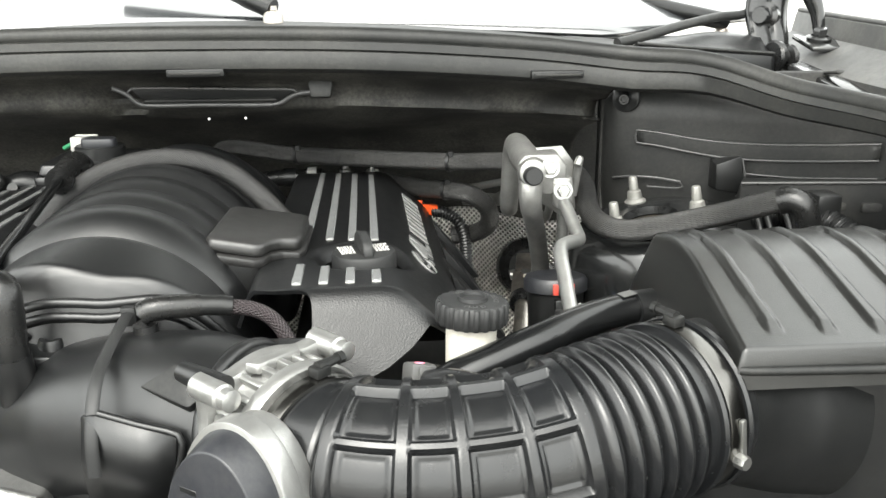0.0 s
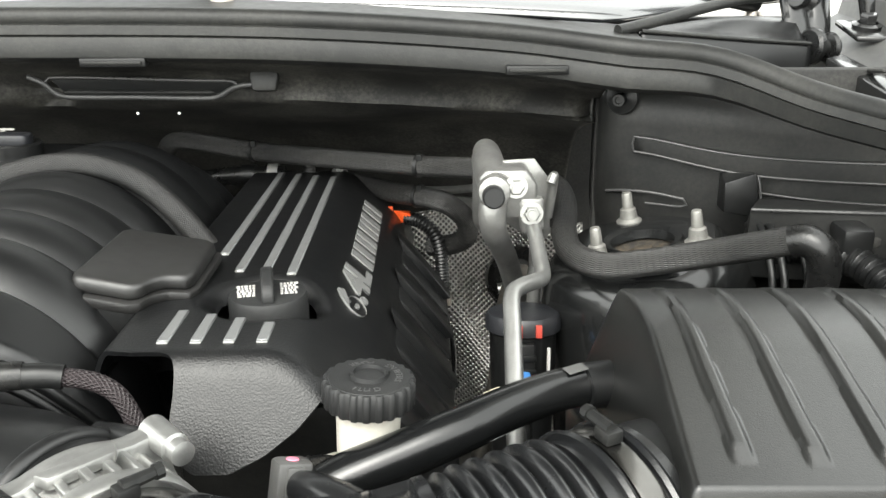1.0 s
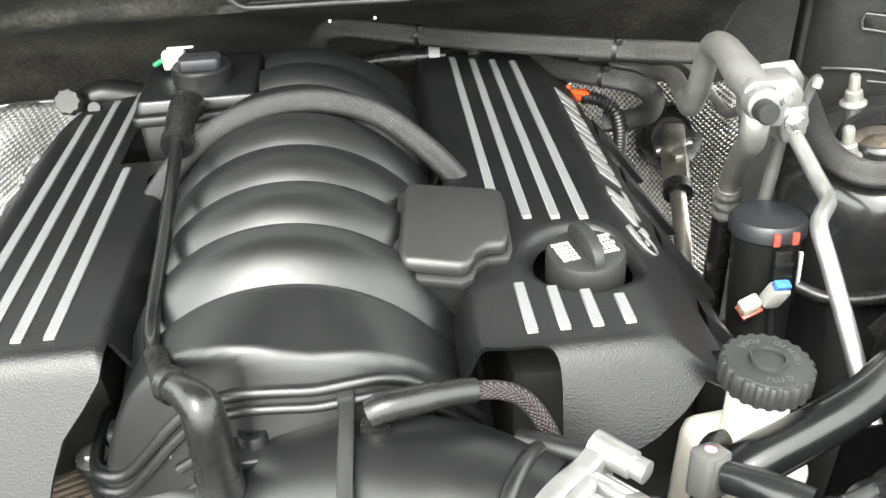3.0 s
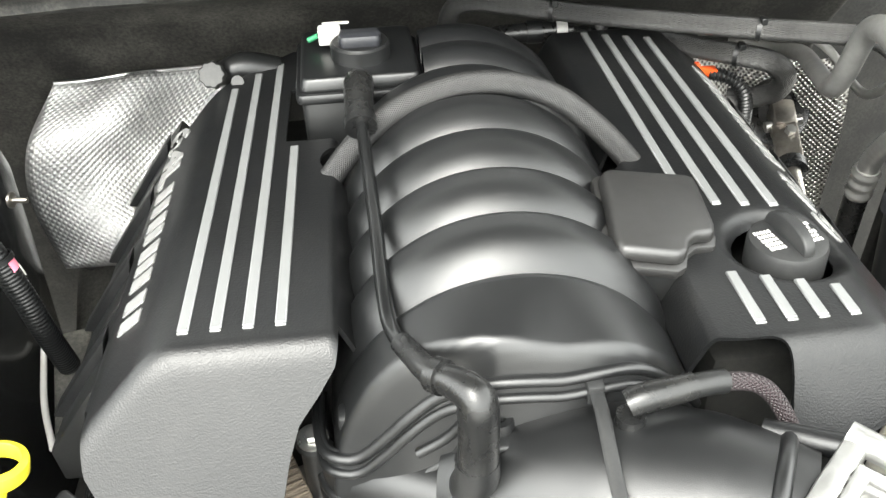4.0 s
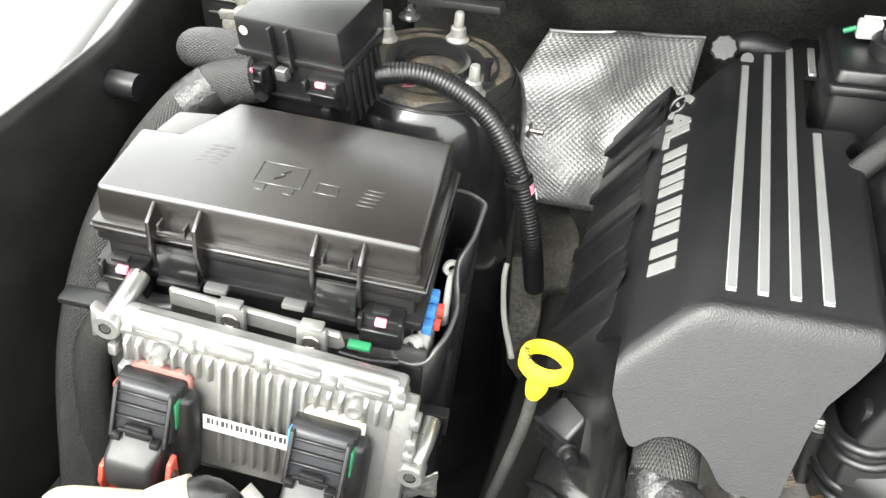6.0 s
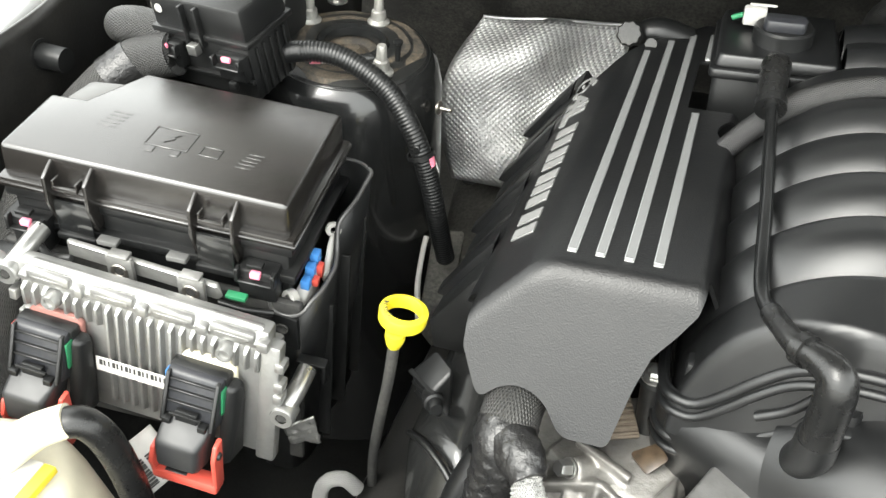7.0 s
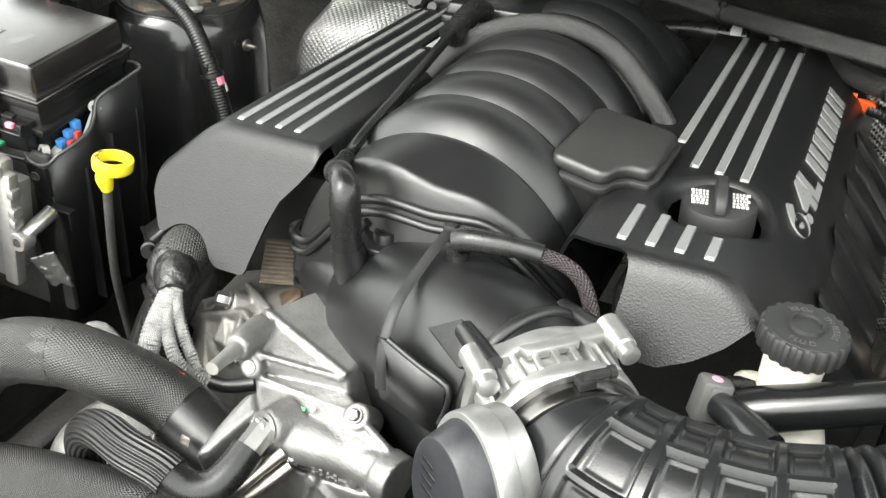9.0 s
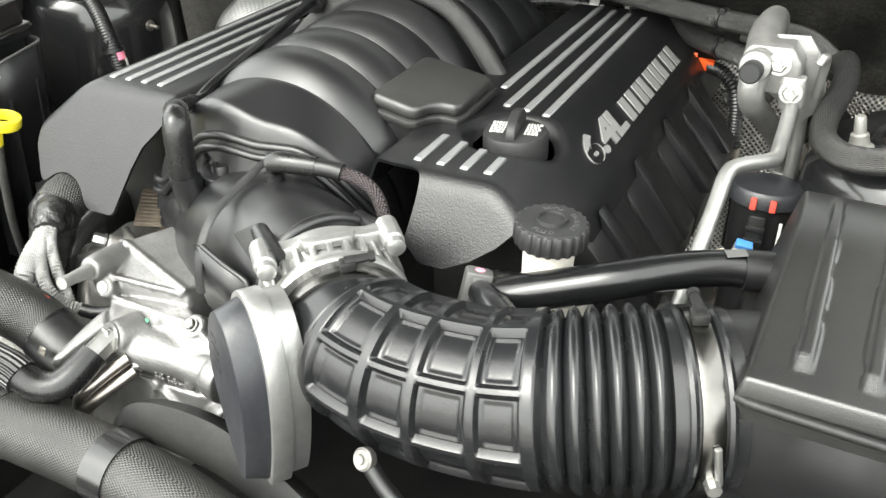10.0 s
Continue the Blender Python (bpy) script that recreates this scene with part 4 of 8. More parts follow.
sheet("corner_wall", [[(x, y + d, z + h) for x, y, z in spline(LIP, 6)] for d, h in ((0.0, -0.05), (0.0, -0.01), (0.0, 0.0), (0.002, 0.018), (0.003, 0.034))], M["manifold"], 0.003, manifold)
for a, b in (((-0.056, 0.626, 1.113), (-0.024, 0.624, 1.146)), ((-0.053, 0.624, 1.096), (-0.024, 0.622, 1.131)), ((-0.044, 0.622, 1.094), (-0.024, 0.62, 1.114))):
    part("corner_rib", tube("corner_rib", [a, tuple(0.5 * (p + q) + d for p, q, d in zip(a, b, (0.002, 0, -0.003))), b], 0.0032, M["manifold"], seg=10), None, manifold)
part("lower_body", box(-0.105, 0.12, 0.66, 1.07, 1.0, 1.09, 0.02), M["dark"], manifold)
part("plenum_wall", box(-0.104, 0.1, 0.652, 0.668, 1.0, 1.12, 0.004), M["manifold"], manifold)
# boss and bracket on the plenum's front
part("plenum_foot", hull([(-0.062, 0.618, 1.09), (0.07, 0.612, 1.1), (0.075, 0.645, 1.115), (-0.06, 0.645, 1.11), (-0.07, 0.606, 1.0), (0.08, 0.6, 1.0), (0.08, 0.65, 1.0), (-0.07, 0.65, 1.0)], 0.006, 3), M["manifold"], manifold)
part("boss", lathe([(0.0035, 0.0), (0.0042, 0.005), (0.008, 0.005), (0.009, 0.002), (0.0095, -0.02)], 24), M["manifold"], manifold, m=Matrix.Translation((-0.008, 0.622, 1.138)))
part("bracket", hull([(-0.026, 0.603, 1.138), (0.012, 0.608, 1.133), (0.02, 0.618, 1.13), (-0.026, 0.63, 1.14), (0.02, 0.63, 1.132), (-0.026, 0.603, 1.131), (0.012, 0.608, 1.126), (0.02, 0.62, 1.1), (-0.026, 0.62, 1.1)], 0.0018), M["manifold"], manifold)

# snout towards the throttle
SN = [(-0.02, 0.632, 1.066), (0.02, 0.612, 1.082), (0.06, 0.593, 1.092), (0.105, 0.571, 1.102), (0.15, 0.546, 1.107)]
part("snout", tube("snout", SN, [0.052, 0.059, 0.0605, 0.0575, 0.048], M["manifold"], seg=48, ds=0.005, fn=lambda s, th, S: 0.0 * th), None, manifold)


def snout_rib(f0, f1, width, name):
    """A raised strap round part of the snout."""
    line = spline(SN, 12)
    i = int(f0 * (len(line) - 1))
    c, t = Vector(line[i]), (Vector(line[min(i + 2, len(line) - 1)]) - Vector(line[i - 2])).normalized()
    r = float(np.interp(f0, [0, 0.25, 0.5, 0.75, 1], [0.052, 0.059, 0.0605, 0.055, 0.047])) + 0.001
    side = t.cross(Vector((0, 0, 1))).normalized()
    upw = side.cross(t)
    pts = [c + r * (math.cos(a) * upw + math.sin(a) * side) + t * f1 * math.sin(a) for a in map(float, np.linspace(-1.7, 1.9, 16))]
    return part(name, tube(name, pts, width, M["manifold"], seg=10), None, manifold)


snout_rib(0.93, 0.0, 0.005, "collar_rib")
# broad web from the plenum's foot along the snout, with a beaded edge
WEB = [(-0.108, 0.64, 1.07), (-0.096, 0.63, 1.063), (-0.075, 0.616, 1.058), (-0.04, 0.594, 1.055), (-0.01, 0.575, 1.053), (0.021, 0.556, 1.053), (0.05, 0.541, 1.055), (0.085, 0.523, 1.06), (0.1, 0.515, 1.062)]
INN = [(-0.075, 0.637, 1.09), (-0.065, 0.626, 1.094), (-0.045, 0.612, 1.098), (-0.018, 0.594, 1.103), (0.003, 0.578, 1.108), (0.024, 0.56, 1.11), (0.047, 0.543, 1.112), (0.073, 0.53, 1.112), (0.095, 0.522, 1.11)]
web_o, web_i = spline(WEB, 6), spline(INN, 6)
sheet("side_web", [[tuple(q + Vector((0, 0.004, -0.06))) for q in map(Vector, web_o)], [tuple(q) for q in web_o], [tuple(q * 0.75 + r * 0.25 + np.array((0, -0.0015, 0.003))) for q, r in zip(web_o, web_i)],
                   [tuple(q * 0.4 + r * 0.6 + np.array((0, -0.001, 0.003))) for q, r in zip(web_o, web_i)], [tuple(r + np.array((0, 0.012, 0.004))) for r in web_i]], M["manifold"], 0.003, manifold, sharp=50, swap=True)
part("edge_bead", tube("edge_bead", [tuple(q) for q in web_o[::4]], 0.0022, M["manifold"], seg=10), None, manifold)
part("edge_bead", tube("edge_bead", [tuple(q * 0.82 + r * 0.18 + np.array((0, -0.002, 0.003))) for q, r in zip(web_o[::4], web_i[::4])], 0.0018, M["manifold"], seg=10), None, manifold)
part("step_rib", tube("step_rib", [(0.05, 0.525, 1.133), (0.075, 0.5175, 1.128), (0.097, 0.5125, 1.1235), (0.1005, 0.5105, 1.118), (0.098, 0.5105, 1.105), (0.092, 0.5125, 1.088)], 0.0022, M["manifold"], seg=10), None, manifold)
sheet("step_wall", [[(0.04, 0.53, 1.13), (0.05, 0.5255, 1.132), (0.075, 0.5185, 1.127), (0.098, 0.513, 1.122)], [(0.036, 0.53, 1.1), (0.048, 0.526, 1.1), (0.07, 0.5195, 1.098), (0.095, 0.514, 1.1)], [(0.036, 0.535, 1.07), (0.048, 0.531, 1.07), (0.066, 0.525, 1.07), (0.09, 0.516, 1.075)]], M["manifold"], 0.003, manifold)
part("strap", tube("strap", [(0.047, 0.624, 1.16), (0.047, 0.606, 1.159), (0.046, 0.588, 1.156), (0.045, 0.565, 1.151), (0.045, 0.545, 1.145), (0.045, 0.53, 1.132), (0.045, 0.521, 1.115), (0.045, 0.5185, 1.094)], 0.0042, M["cap"], seg=12, flat=0.35, up=(0, 0, 1)), None, manifold)
part("strap_clip", box(0.042, 0.052, 0.618, 0.628, 1.15, 1.164, 0.0015), M["cap"], manifold)
part("pad", hull([(0.073, 0.534, 1.145), (0.096, 0.537, 1.158), (0.126, 0.524, 1.152), (0.105, 0.514, 1.139), (0.077, 0.544, 1.135), (0.098, 0.547, 1.145), (0.126, 0.534, 1.14), (0.105, 0.524, 1.129)], 0.0012), M["apron"], manifold)
for p in (((0.1, 0.533, 1.154), (0.128, 0.511, 1.152)), ((0.14, 0.598, 1.138), (0.176, 0.573, 1.146))):
    part("stud_boss", tube("stud_boss", [p[0], tuple((a + b) / 2 for a, b in zip(*p)), p[1]], [0.0065, 0.0075, 0.008], M["manifold"], seg=16), None, manifold)

# resonator box on the manifold's right flank
resonator = thing("resonator_box", "black plastic box with a notched corner beside the intake runners", "plastic box", m=pose(0.118, 0.765, 1.158, 3.5, 9, -4))
outl = [(-0.036, -0.052), (0.006, -0.052), (0.013, -0.047), (0.016, -0.035), (0.024, -0.026), (0.038, -0.023), (0.041, -0.012), (0.038, 0.046), (0.03, 0.05), (-0.034, 0.046), (-0.04, 0.04), (-0.041, -0.044)]
part("body", prism([(x * 0.92, y * 0.94) for x, y in outl], -0.055, 0.006, 0.004, taper=1.04), M["plastic"], resonator)
part("rim", prism(outl, 0.004, 0.012, 0.002), M["satin"], resonator)
part("lid", prism([(x * 0.93, y * 0.93) for x, y in outl], 0.012, 0.023, 0.004, 3, taper=0.95), M["satin"], resonator)

# vapour box behind, with a sensor on top
vapour = thing("vapour_box", "dusty black plastic box with a sensor plug on its lid", "plastic box", m=pose(-0.085, 1.008, 1.172, -2, 1, 3))
sq = [(-0.052, -0.06), (0.052, -0.06), (0.056, -0.055), (0.056, 0.055), (0.05, 0.06), (-0.05, 0.06), (-0.056, 0.055), (-0.056, -0.055)]
part("body", prism([(x * 0.9, y * 0.9) for x, y in sq], -0.075, 0.004, 0.004, taper=1.03), M["plastic"], vapour)
part("rim", prism(sq, 0.002, 0.012, 0.003), M["manifold"], vapour)
part("lid", prism([(x * 0.94, y * 0.95) for x, y in sq], 0.012, 0.024, 0.005, 3, taper=0.94), M["manifold"], vapour)
part("sensor_base", lathe([(0.026, 0.02), (0.026, 0.036), (0.024, 0.038), (0.018, 0.036), (0, 0.036)], 32), M["plastic"], vapour, m=Matrix.Translation((0.002, -0.012, 0)))
part("sensor_top", prism([(-0.016, -0.01), (0.016, -0.01), (0.019, 0.0), (0.016, 0.012), (-0.016, 0.012), (-0.019, 0.0)], 0.034, 0.046, 0.003), M["navy"], vapour, m=Matrix.Translation((0.002, -0.014, 0)))
part("plug", box(-0.034, -0.014, 0.004, 0.016, 0.028, 0.044, 0.002), M["white"], vapour)
part("plug_lock", box(-0.03, -0.006, 0.012, 0.016, 0.044, 0.046, 0.001), M["white"], vapour)
part("wire_tail", tube("wire_tail", [(-0.034, 0.01, 0.036), (-0.039, 0.011, 0.035), (-0.043, 0.013, 0.031)], 0.0025, M["green"], seg=8), None, vapour, "green and white wires")

# breather pipe along the left of the runners
breather = thing("breather_pipe", "black breather pipe with elbow and rubber boots", "pipe")
BP = [(-0.083, 0.905, 1.203), (-0.081, 0.87, 1.2005), (-0.0775, 0.82, 1.194), (-0.073, 0.76, 1.186), (-0.0695, 0.70, 1.1775), (-0.066, 0.672, 1.1735), (-0.0575, 0.648, 1.177), (-0.044, 0.62, 1.184)]
part("pipe", tube("pipe", BP, 0.0049, M["gloss"], seg=18), None, breather)
part("boot", tube("boot", [(-0.083, 0.94, 1.198), (-0.083, 0.925, 1.205), (-0.083, 0.9, 1.204), (-0.082, 0.875, 1.199)], [0.012, 0.0125, 0.0115, 0.0105], M["rubber"], seg=20), None, breather)
part("boot_ring", tube("boot_ring", [(-0.082, 0.876, 1.2), (-0.0815, 0.868, 1.198)], 0.0125, M["rubber"], seg=20, ds=0.004), None, breather)
part("collar", tube("collar", [(-0.06, 0.655, 1.176), (-0.054, 0.641, 1.179)], 0.0068, M["rubber"], seg=20, ds=0.003), None, breather)
part("elbow", tube("elbow", [(-0.057, 0.647, 1.178), (-0.045, 0.6215, 1.185), (-0.032, 0.608, 1.189), (-0.0235, 0.599, 1.1885), (-0.0215, 0.5955, 1.181), (-0.0215, 0.594, 1.165), (-0.022, 0.593, 1.148), (-0.0225, 0.594, 1.13)],
                   [0.0064, 0.0075, 0.0094, 0.0108, 0.0114, 0.0114, 0.0114, 0.0116], M["rubber"], seg=28, per=14, ds=0.003), None, breather)
part("elbow_ring", tube("elbow_ring", [(-0.043, 0.619, 1.1855), (-0.038, 0.614, 1.1875)], 0.0103, M["rubber"], seg=24, ds=0.003), None, breather)
part("spout", tube("spout", [(-0.0225, 0.594, 1.143), (-0.0225, 0.596, 1.125), (-0.025, 0.604, 1.106), (-0.02, 0.622, 1.086)], [0.0126, 0.013, 0.0135, 0.014], M["manifold"], seg=24), None, breather)

vacuum = thing("vacuum_hose", "black elbow and wine-black woven hose to the throttle", "hose")
part("stem", tube("stem", [(0.064, 0.604, 1.118), (0.064, 0.604, 1.14), (0.064, 0.604, 1.158)], [0.0098, 0.009, 0.0082], M["rubber"], seg=20), None, vacuum)
part("elbow", tube("elbow", [(0.062, 0.605, 1.165), (0.07, 0.606, 1.168), (0.085, 0.609, 1.168), (0.1, 0.613, 1.167)], [0.008, 0.0086, 0.0082, 0.0078], M["rubber"], seg=20), None, vacuum)
part("sleeve", tube("sleeve", [(0.098, 0.612, 1.167), (0.11, 0.615, 1.166), (0.12, 0.617, 1.164)], 0.007, M["plastic"], seg=18), None, vacuum)
part("hose", tube("hose", [(0.118, 0.617, 1.164), (0.135, 0.619, 1.16), (0.148, 0.618, 1.152), (0.158, 0.612, 1.138), (0.166, 0.602, 1.12)], 0.0054, M["purple"], seg=16, ds=0.003), None, vacuum)

# crossover hose lying over the runners
crossover = thing("crossover_hose", "woven black crossover hose arched over the runners", "hose")
part("hose", tube("hose", [(-0.125, 0.868, 1.135), (-0.11, 0.873, 1.152), (-0.085, 0.882, 1.178), (-0.05, 0.892, 1.2), (-0.01, 0.899, 1.211), (0.03, 0.899, 1.212), (0.07, 0.893, 1.201), (0.1, 0.884, 1.18), (0.125, 0.875, 1.155), (0.14, 0.868, 1.135)], 0.0098, M["braid"], seg=24, ds=0.004), None, crossover)
for a, b in (((-0.125, 0.868, 1.135), (-0.116, 0.871, 1.146)), ((0.14, 0.868, 1.135), (0.132, 0.8715, 1.146))):
    part("end_sleeve", tube("end_sleeve", [a, b], 0.0112, M["rubber"], seg=22, ds=0.004), None, crossover, "plain rubber end sleeve")

# ---- throttle, duct and air box ----
throttle = thing("throttle_body", "bright cast aluminium throttle body with black motor cap", "throttle body")
AX = Vector((0.707, -0.707, 0)).normalized()
TC = Vector((0.156, 0.543, 1.107))


def tpose(at, axis=AX):
    side = Vector((0, 0, 1)).cross(axis).normalized()
    upv = axis.cross(side)
    return Matrix(((side.x, upv.x, axis.x, at[0]), (side.y, upv.y, axis.y, at[1]), (side.z, upv.z, axis.z, at[2]), (0, 0, 0, 1)))


T = tpose(TC)
part("barrel", lathe([(0.03, -0.012), (0.048, -0.012), (0.05, -0.006), (0.047, 0.0), (0.046, 0.02), (0.05, 0.022), (0.05, 0.03), (0.04, 0.03)], 48), M["alubright"], throttle, m=T)
EAR = []
for k in range(72):
    a = 2 * math.pi * k / 72
    EAR.append(((0.0535 + 0.0125 * max(math.exp(-((((a - c + math.pi) % (2 * math.pi)) - math.pi) / 0.2) ** 2) for c in (0.79, 2.35, 3.93, 5.5))) * math.cos(a), (0.0535 + 0.0125 * max(math.exp(-((((a - c + math.pi) % (2 * math.pi)) - math.pi) / 0.2) ** 2) for c in (0.79, 2.35, 3.93, 5.5))) * math.sin(a)))
part("flange", prism(EAR, -0.013, 0.0, 0.003), M["alubright"], throttle, m=T)
part("front_ring", lathe([(0.044, 0.018), (0.051, 0.018), (0.0525, 0.02), (0.0525, 0.028), (0.051, 0.03), (0.04, 0.03)], 64), M["alubright"], throttle, m=T)
for sx, sy, name in ((-0.044, 0.045, "bolt_boss"), (0.044, 0.045, "bolt_boss")):
    part(name, lathe([(0, -0.012), (0.0082, -0.012), (0.0078, 0.012), (0.0062, 0.013), (0.0065, 0.02), (0.004, 0.021), (0, 0.021)], 18), M["alubright"], throttle, m=T @ Matrix.Translation((sx, sy, 0)))
for k in range(9):
    part("casting_rib", box(-0.0022, 0.0022, 0.044, 0.0525, -0.002, 0.02, 0.001), M["alubright"], throttle, m=T @ Matrix.Rotation(radians(-52 + 13 * k), 4, "Z"))
part("casting_bridge", hull([(-0.02, 0.047, 0.0), (0.02, 0.047, 0.0), (0.02, 0.0545, 0.0), (-0.02, 0.0545, 0.0), (-0.016, 0.047, 0.008), (0.016, 0.047, 0.008), (0.016, 0.054, 0.008), (-0.016, 0.054, 0.008)], 0.0015), M["alubright"], throttle, m=T)
MOT = tpose(Vector((0.143, 0.466, 1.09)), Vector((-0.53, -0.84, 0.08)).normalized()) @ Matrix.Diagonal((1.06, 1.24, 1, 1))
D = []
for k in range(48):
    a = 2 * math.pi * k / 48
    r = 1.0
    x, y = 0.036 * math.cos(a), 0.05 * math.sin(a)
    if y < 0:
        x, y = x * (1 - 0.5 * (-y / 0.05) ** 1.6) + 0.019 * (-y / 0.05) ** 1.5, y * 1.2
    D.append((x, y))
part("motor_housing", prism(D, -0.024, 0.004, 0.004, taper=1.0), M["alubright"], throttle, m=MOT)
part("motor_rim", prism([(x * 1.07, y * 1.05) for x, y in D], -0.011, 0.004, 0.003), M["alubright"], throttle, m=MOT)
part("motor_cap", prism([(x * 0.99, y * 0.99) for x, y in D], 0.003, 0.021, 0.006, 3, taper=0.9), M["navy"], throttle, "blue-black motor cap", m=MOT)
for k in range(4):
    part("moulded_mark", box(-0.02, -0.006 - 0.003 * (k % 2), 0.004 + 0.006 * k, 0.0065 + 0.006 * k, 0.0205, 0.0213, 0.0002, 1), M["plastic"], throttle, m=MOT)
part("motor_neck", hull([(0.122, 0.506, 1.138), (0.138, 0.498, 1.138), (0.154, 0.51, 1.13), (0.14, 0.53, 1.14), (0.13, 0.51, 1.08), (0.15, 0.49, 1.07), (0.164, 0.51, 1.07), (0.14, 0.53, 1.07)], 0.004), M["alubright"], throttle)

# ribbed rubber duct
duct = thing("intake_duct", "black rubber intake duct with grid ribs and bellows", "air duct")
DP = [(0.172, 0.530, 1.106), (0.19, 0.516, 1.104), (0.212, 0.507, 1.103), (0.237, 0.503, 1.102), (0.265, 0.503, 1.102), (0.30, 0.506, 1.104), (0.334, 0.513, 1.108), (0.37, 0.527, 1.111), (0.408, 0.544, 1.113), (0.425, 0.553, 1.113)]
_dl, _ds = even(spline(DP, 12), 0.002)
RINGS = [float(np.interp(x, _dl[:, 0], _ds)) for x in (0.204, 0.236, 0.266, 0.301, 0.329)]
BELLOWS = [float(np.interp(x, _dl[:, 0], _ds)) for x in (0.333, 0.393)]


def duct_profile(s, th, S):
    """Ring and long ribs over the bend, bellows over the straight, plain cuffs at the ends."""
    out = 0.0 * th
    if s < RINGS[0] - 0.006:
        return out + 0.0008
    if s < BELLOWS[0]:
        def edge(d, half):
            return np.clip((half - d) / 0.0013 + 0.5, 0, 1)
        ring = max(float(edge(abs(s - c), 0.0036)) for c in RINGS)
        gap = np.min([np.abs((th - c + math.pi) % (2 * math.pi) - math.pi) for c in np.arange(0, 2 * math.pi, math.pi / 4)], axis=0) * 0.05
        inside = RINGS[0] < s < RINGS[-1]
        rib = edge(gap, 0.0029) * inside
        near = min(abs(s - c) for c in RINGS)
        step = np.clip(np.minimum(near - 0.006, gap - 0.0055) / 0.0015, 0, 1) * inside
        return 0.0048 * np.maximum(ring, rib) - 0.0012 * step
    if s < BELLOWS[1]:
        g = (s - BELLOWS[0]) / (BELLOWS[1] - BELLOWS[0])
        w = abs(math.sin(math.pi * g * 6))
        return out - 0.003 + 0.008 * w ** 0.7 * min(1.0, 0.55 + g * 3.5, 0.6 + (1 - g) * 3.5)
    return out + 0.0005


part("hose", tube("hose", DP, [0.046, 0.0465, 0.0475, 0.048, 0.0485, 0.0485, 0.0505, 0.0515, 0.0525, 0.0525], M["duct"], seg=224, ds=0.0009, fn=duct_profile, sharp=50), None, duct)


def clamp(center, axis, r, w, mat=M["zinc"], name="hose_clamp", screw_at=(0, 1)):
    m = tpose(center, axis)
    band = part(name, lathe([(r - 0.001, -w), (r + 0.0012, -w), (r + 0.0018, -w * 0.7), (r + 0.0018, w * 0.7), (r + 0.0012, w), (r - 0.001, w)], 64), mat, duct, m=m)
    x, y = screw_at[0] * (r + 0.005), screw_at[1] * (r + 0.005)
    part("screw_housing", box(-0.0055, 0.0055, -0.0035, 0.0035, -w * 0.8, w * 0.8, 0.0015), M["apron"], duct, m=m @ Matrix.Translation((x, y, 0)))
    part("screw", lathe([(0, -0.002), (0.0035, -0.002), (0.003, 0.014), (0.004, 0.014), (0.004, 0.018), (0, 0.018)], 8), M["apron"], duct, m=m @ Matrix.Translation((x, y + 0.003, 0)) @ Matrix.Rotation(radians(90), 4, "Y"))


clamp(Vector((0.183, 0.519, 1.105)), AX, 0.0472, 0.006, M["band"], screw_at=(0.1, 1.0))
CA, CC = Vector((0.885, 0.465, 0.0)), Vector((0.408, 0.544, 1.113))
clamp(CC, CA, 0.0535, 0.0062, M["band"], screw_at=(0.05, 1.0))
part("tie_bar", box(-0.0022, 0.0022, -0.016, 0.012, 0.0, 0.003, 0.001), M["zinc"], duct, m=to_axis(CC + Vector((0.0275, -0.0462, 0.003)), (0.465, -0.885, 0), 0.15))
part("tie_screw", lathe([(0, 0.007), (0.0042, 0.007), (0.0048, 0.005), (0.0048, 0)], 8), M["zinc"], duct, m=to_axis(CC + Vector((0.0265, -0.0475, -0.012)), (0.465, -0.885, 0)))
for d in (-0.0105, 0.0098):
    part("duct_lip", lathe([(0.05, -0.002), (0.056, -0.0022), (0.0572, 0.0), (0.056, 0.0022), (0.05, 0.002)], 64), M["duct"], duct, m=tpose(CC + CA * d, CA))
part("spigot", tube("spigot", [(0.286, 0.55, 1.124), (0.272, 0.562, 1.124), (0.262, 0.572, 1.122), (0.254, 0.58, 1.118)], [0.012, 0.011, 0.0095, 0.009], M["duct"], seg=24), None, duct)

airbox = thing("air_box", "large black plastic air filter box with ribbed lid", "air box")


def lid_height(x, y):
    z = 1.170 + (y - 0.53) * 0.25 - 6.0 * np.clip(y - 0.6, 0, 1) ** 2 * 0.5
    z = z - 0.9 * np.clip(x - 0.56, 0, 1) ** 2
    for k in range(6):
        c = 0.464 + 0.0332 * k - (y - 0.53) * 0.03
        wide = 0.0048 - 0.012 * np.clip(y - 0.53, 0, 0.2)
        end = np.clip((y - 0.525 + 0.002 * k) / 0.01, 0, 1) * np.clip((0.69 - y) / 0.02, 0, 1)
        z = z + 0.0034 * np.clip(1.3 - np.abs((x - c) / wide) ** 3, 0, 1) ** 0.7 * end
    z = smin(z, 1.17 + (x - 0.434 - 0.03 * (0.68 - y)) * 5.0, 0.010)
    z = smin(z, 1.165 + (y - 0.512) * 9.0, 0.006)
    z = smin(z, 1.18 + (0.694 - y) * 2.6, 0.012)
    return smin(z, 1.15 + (0.76 - x) * 2.6, 0.012)


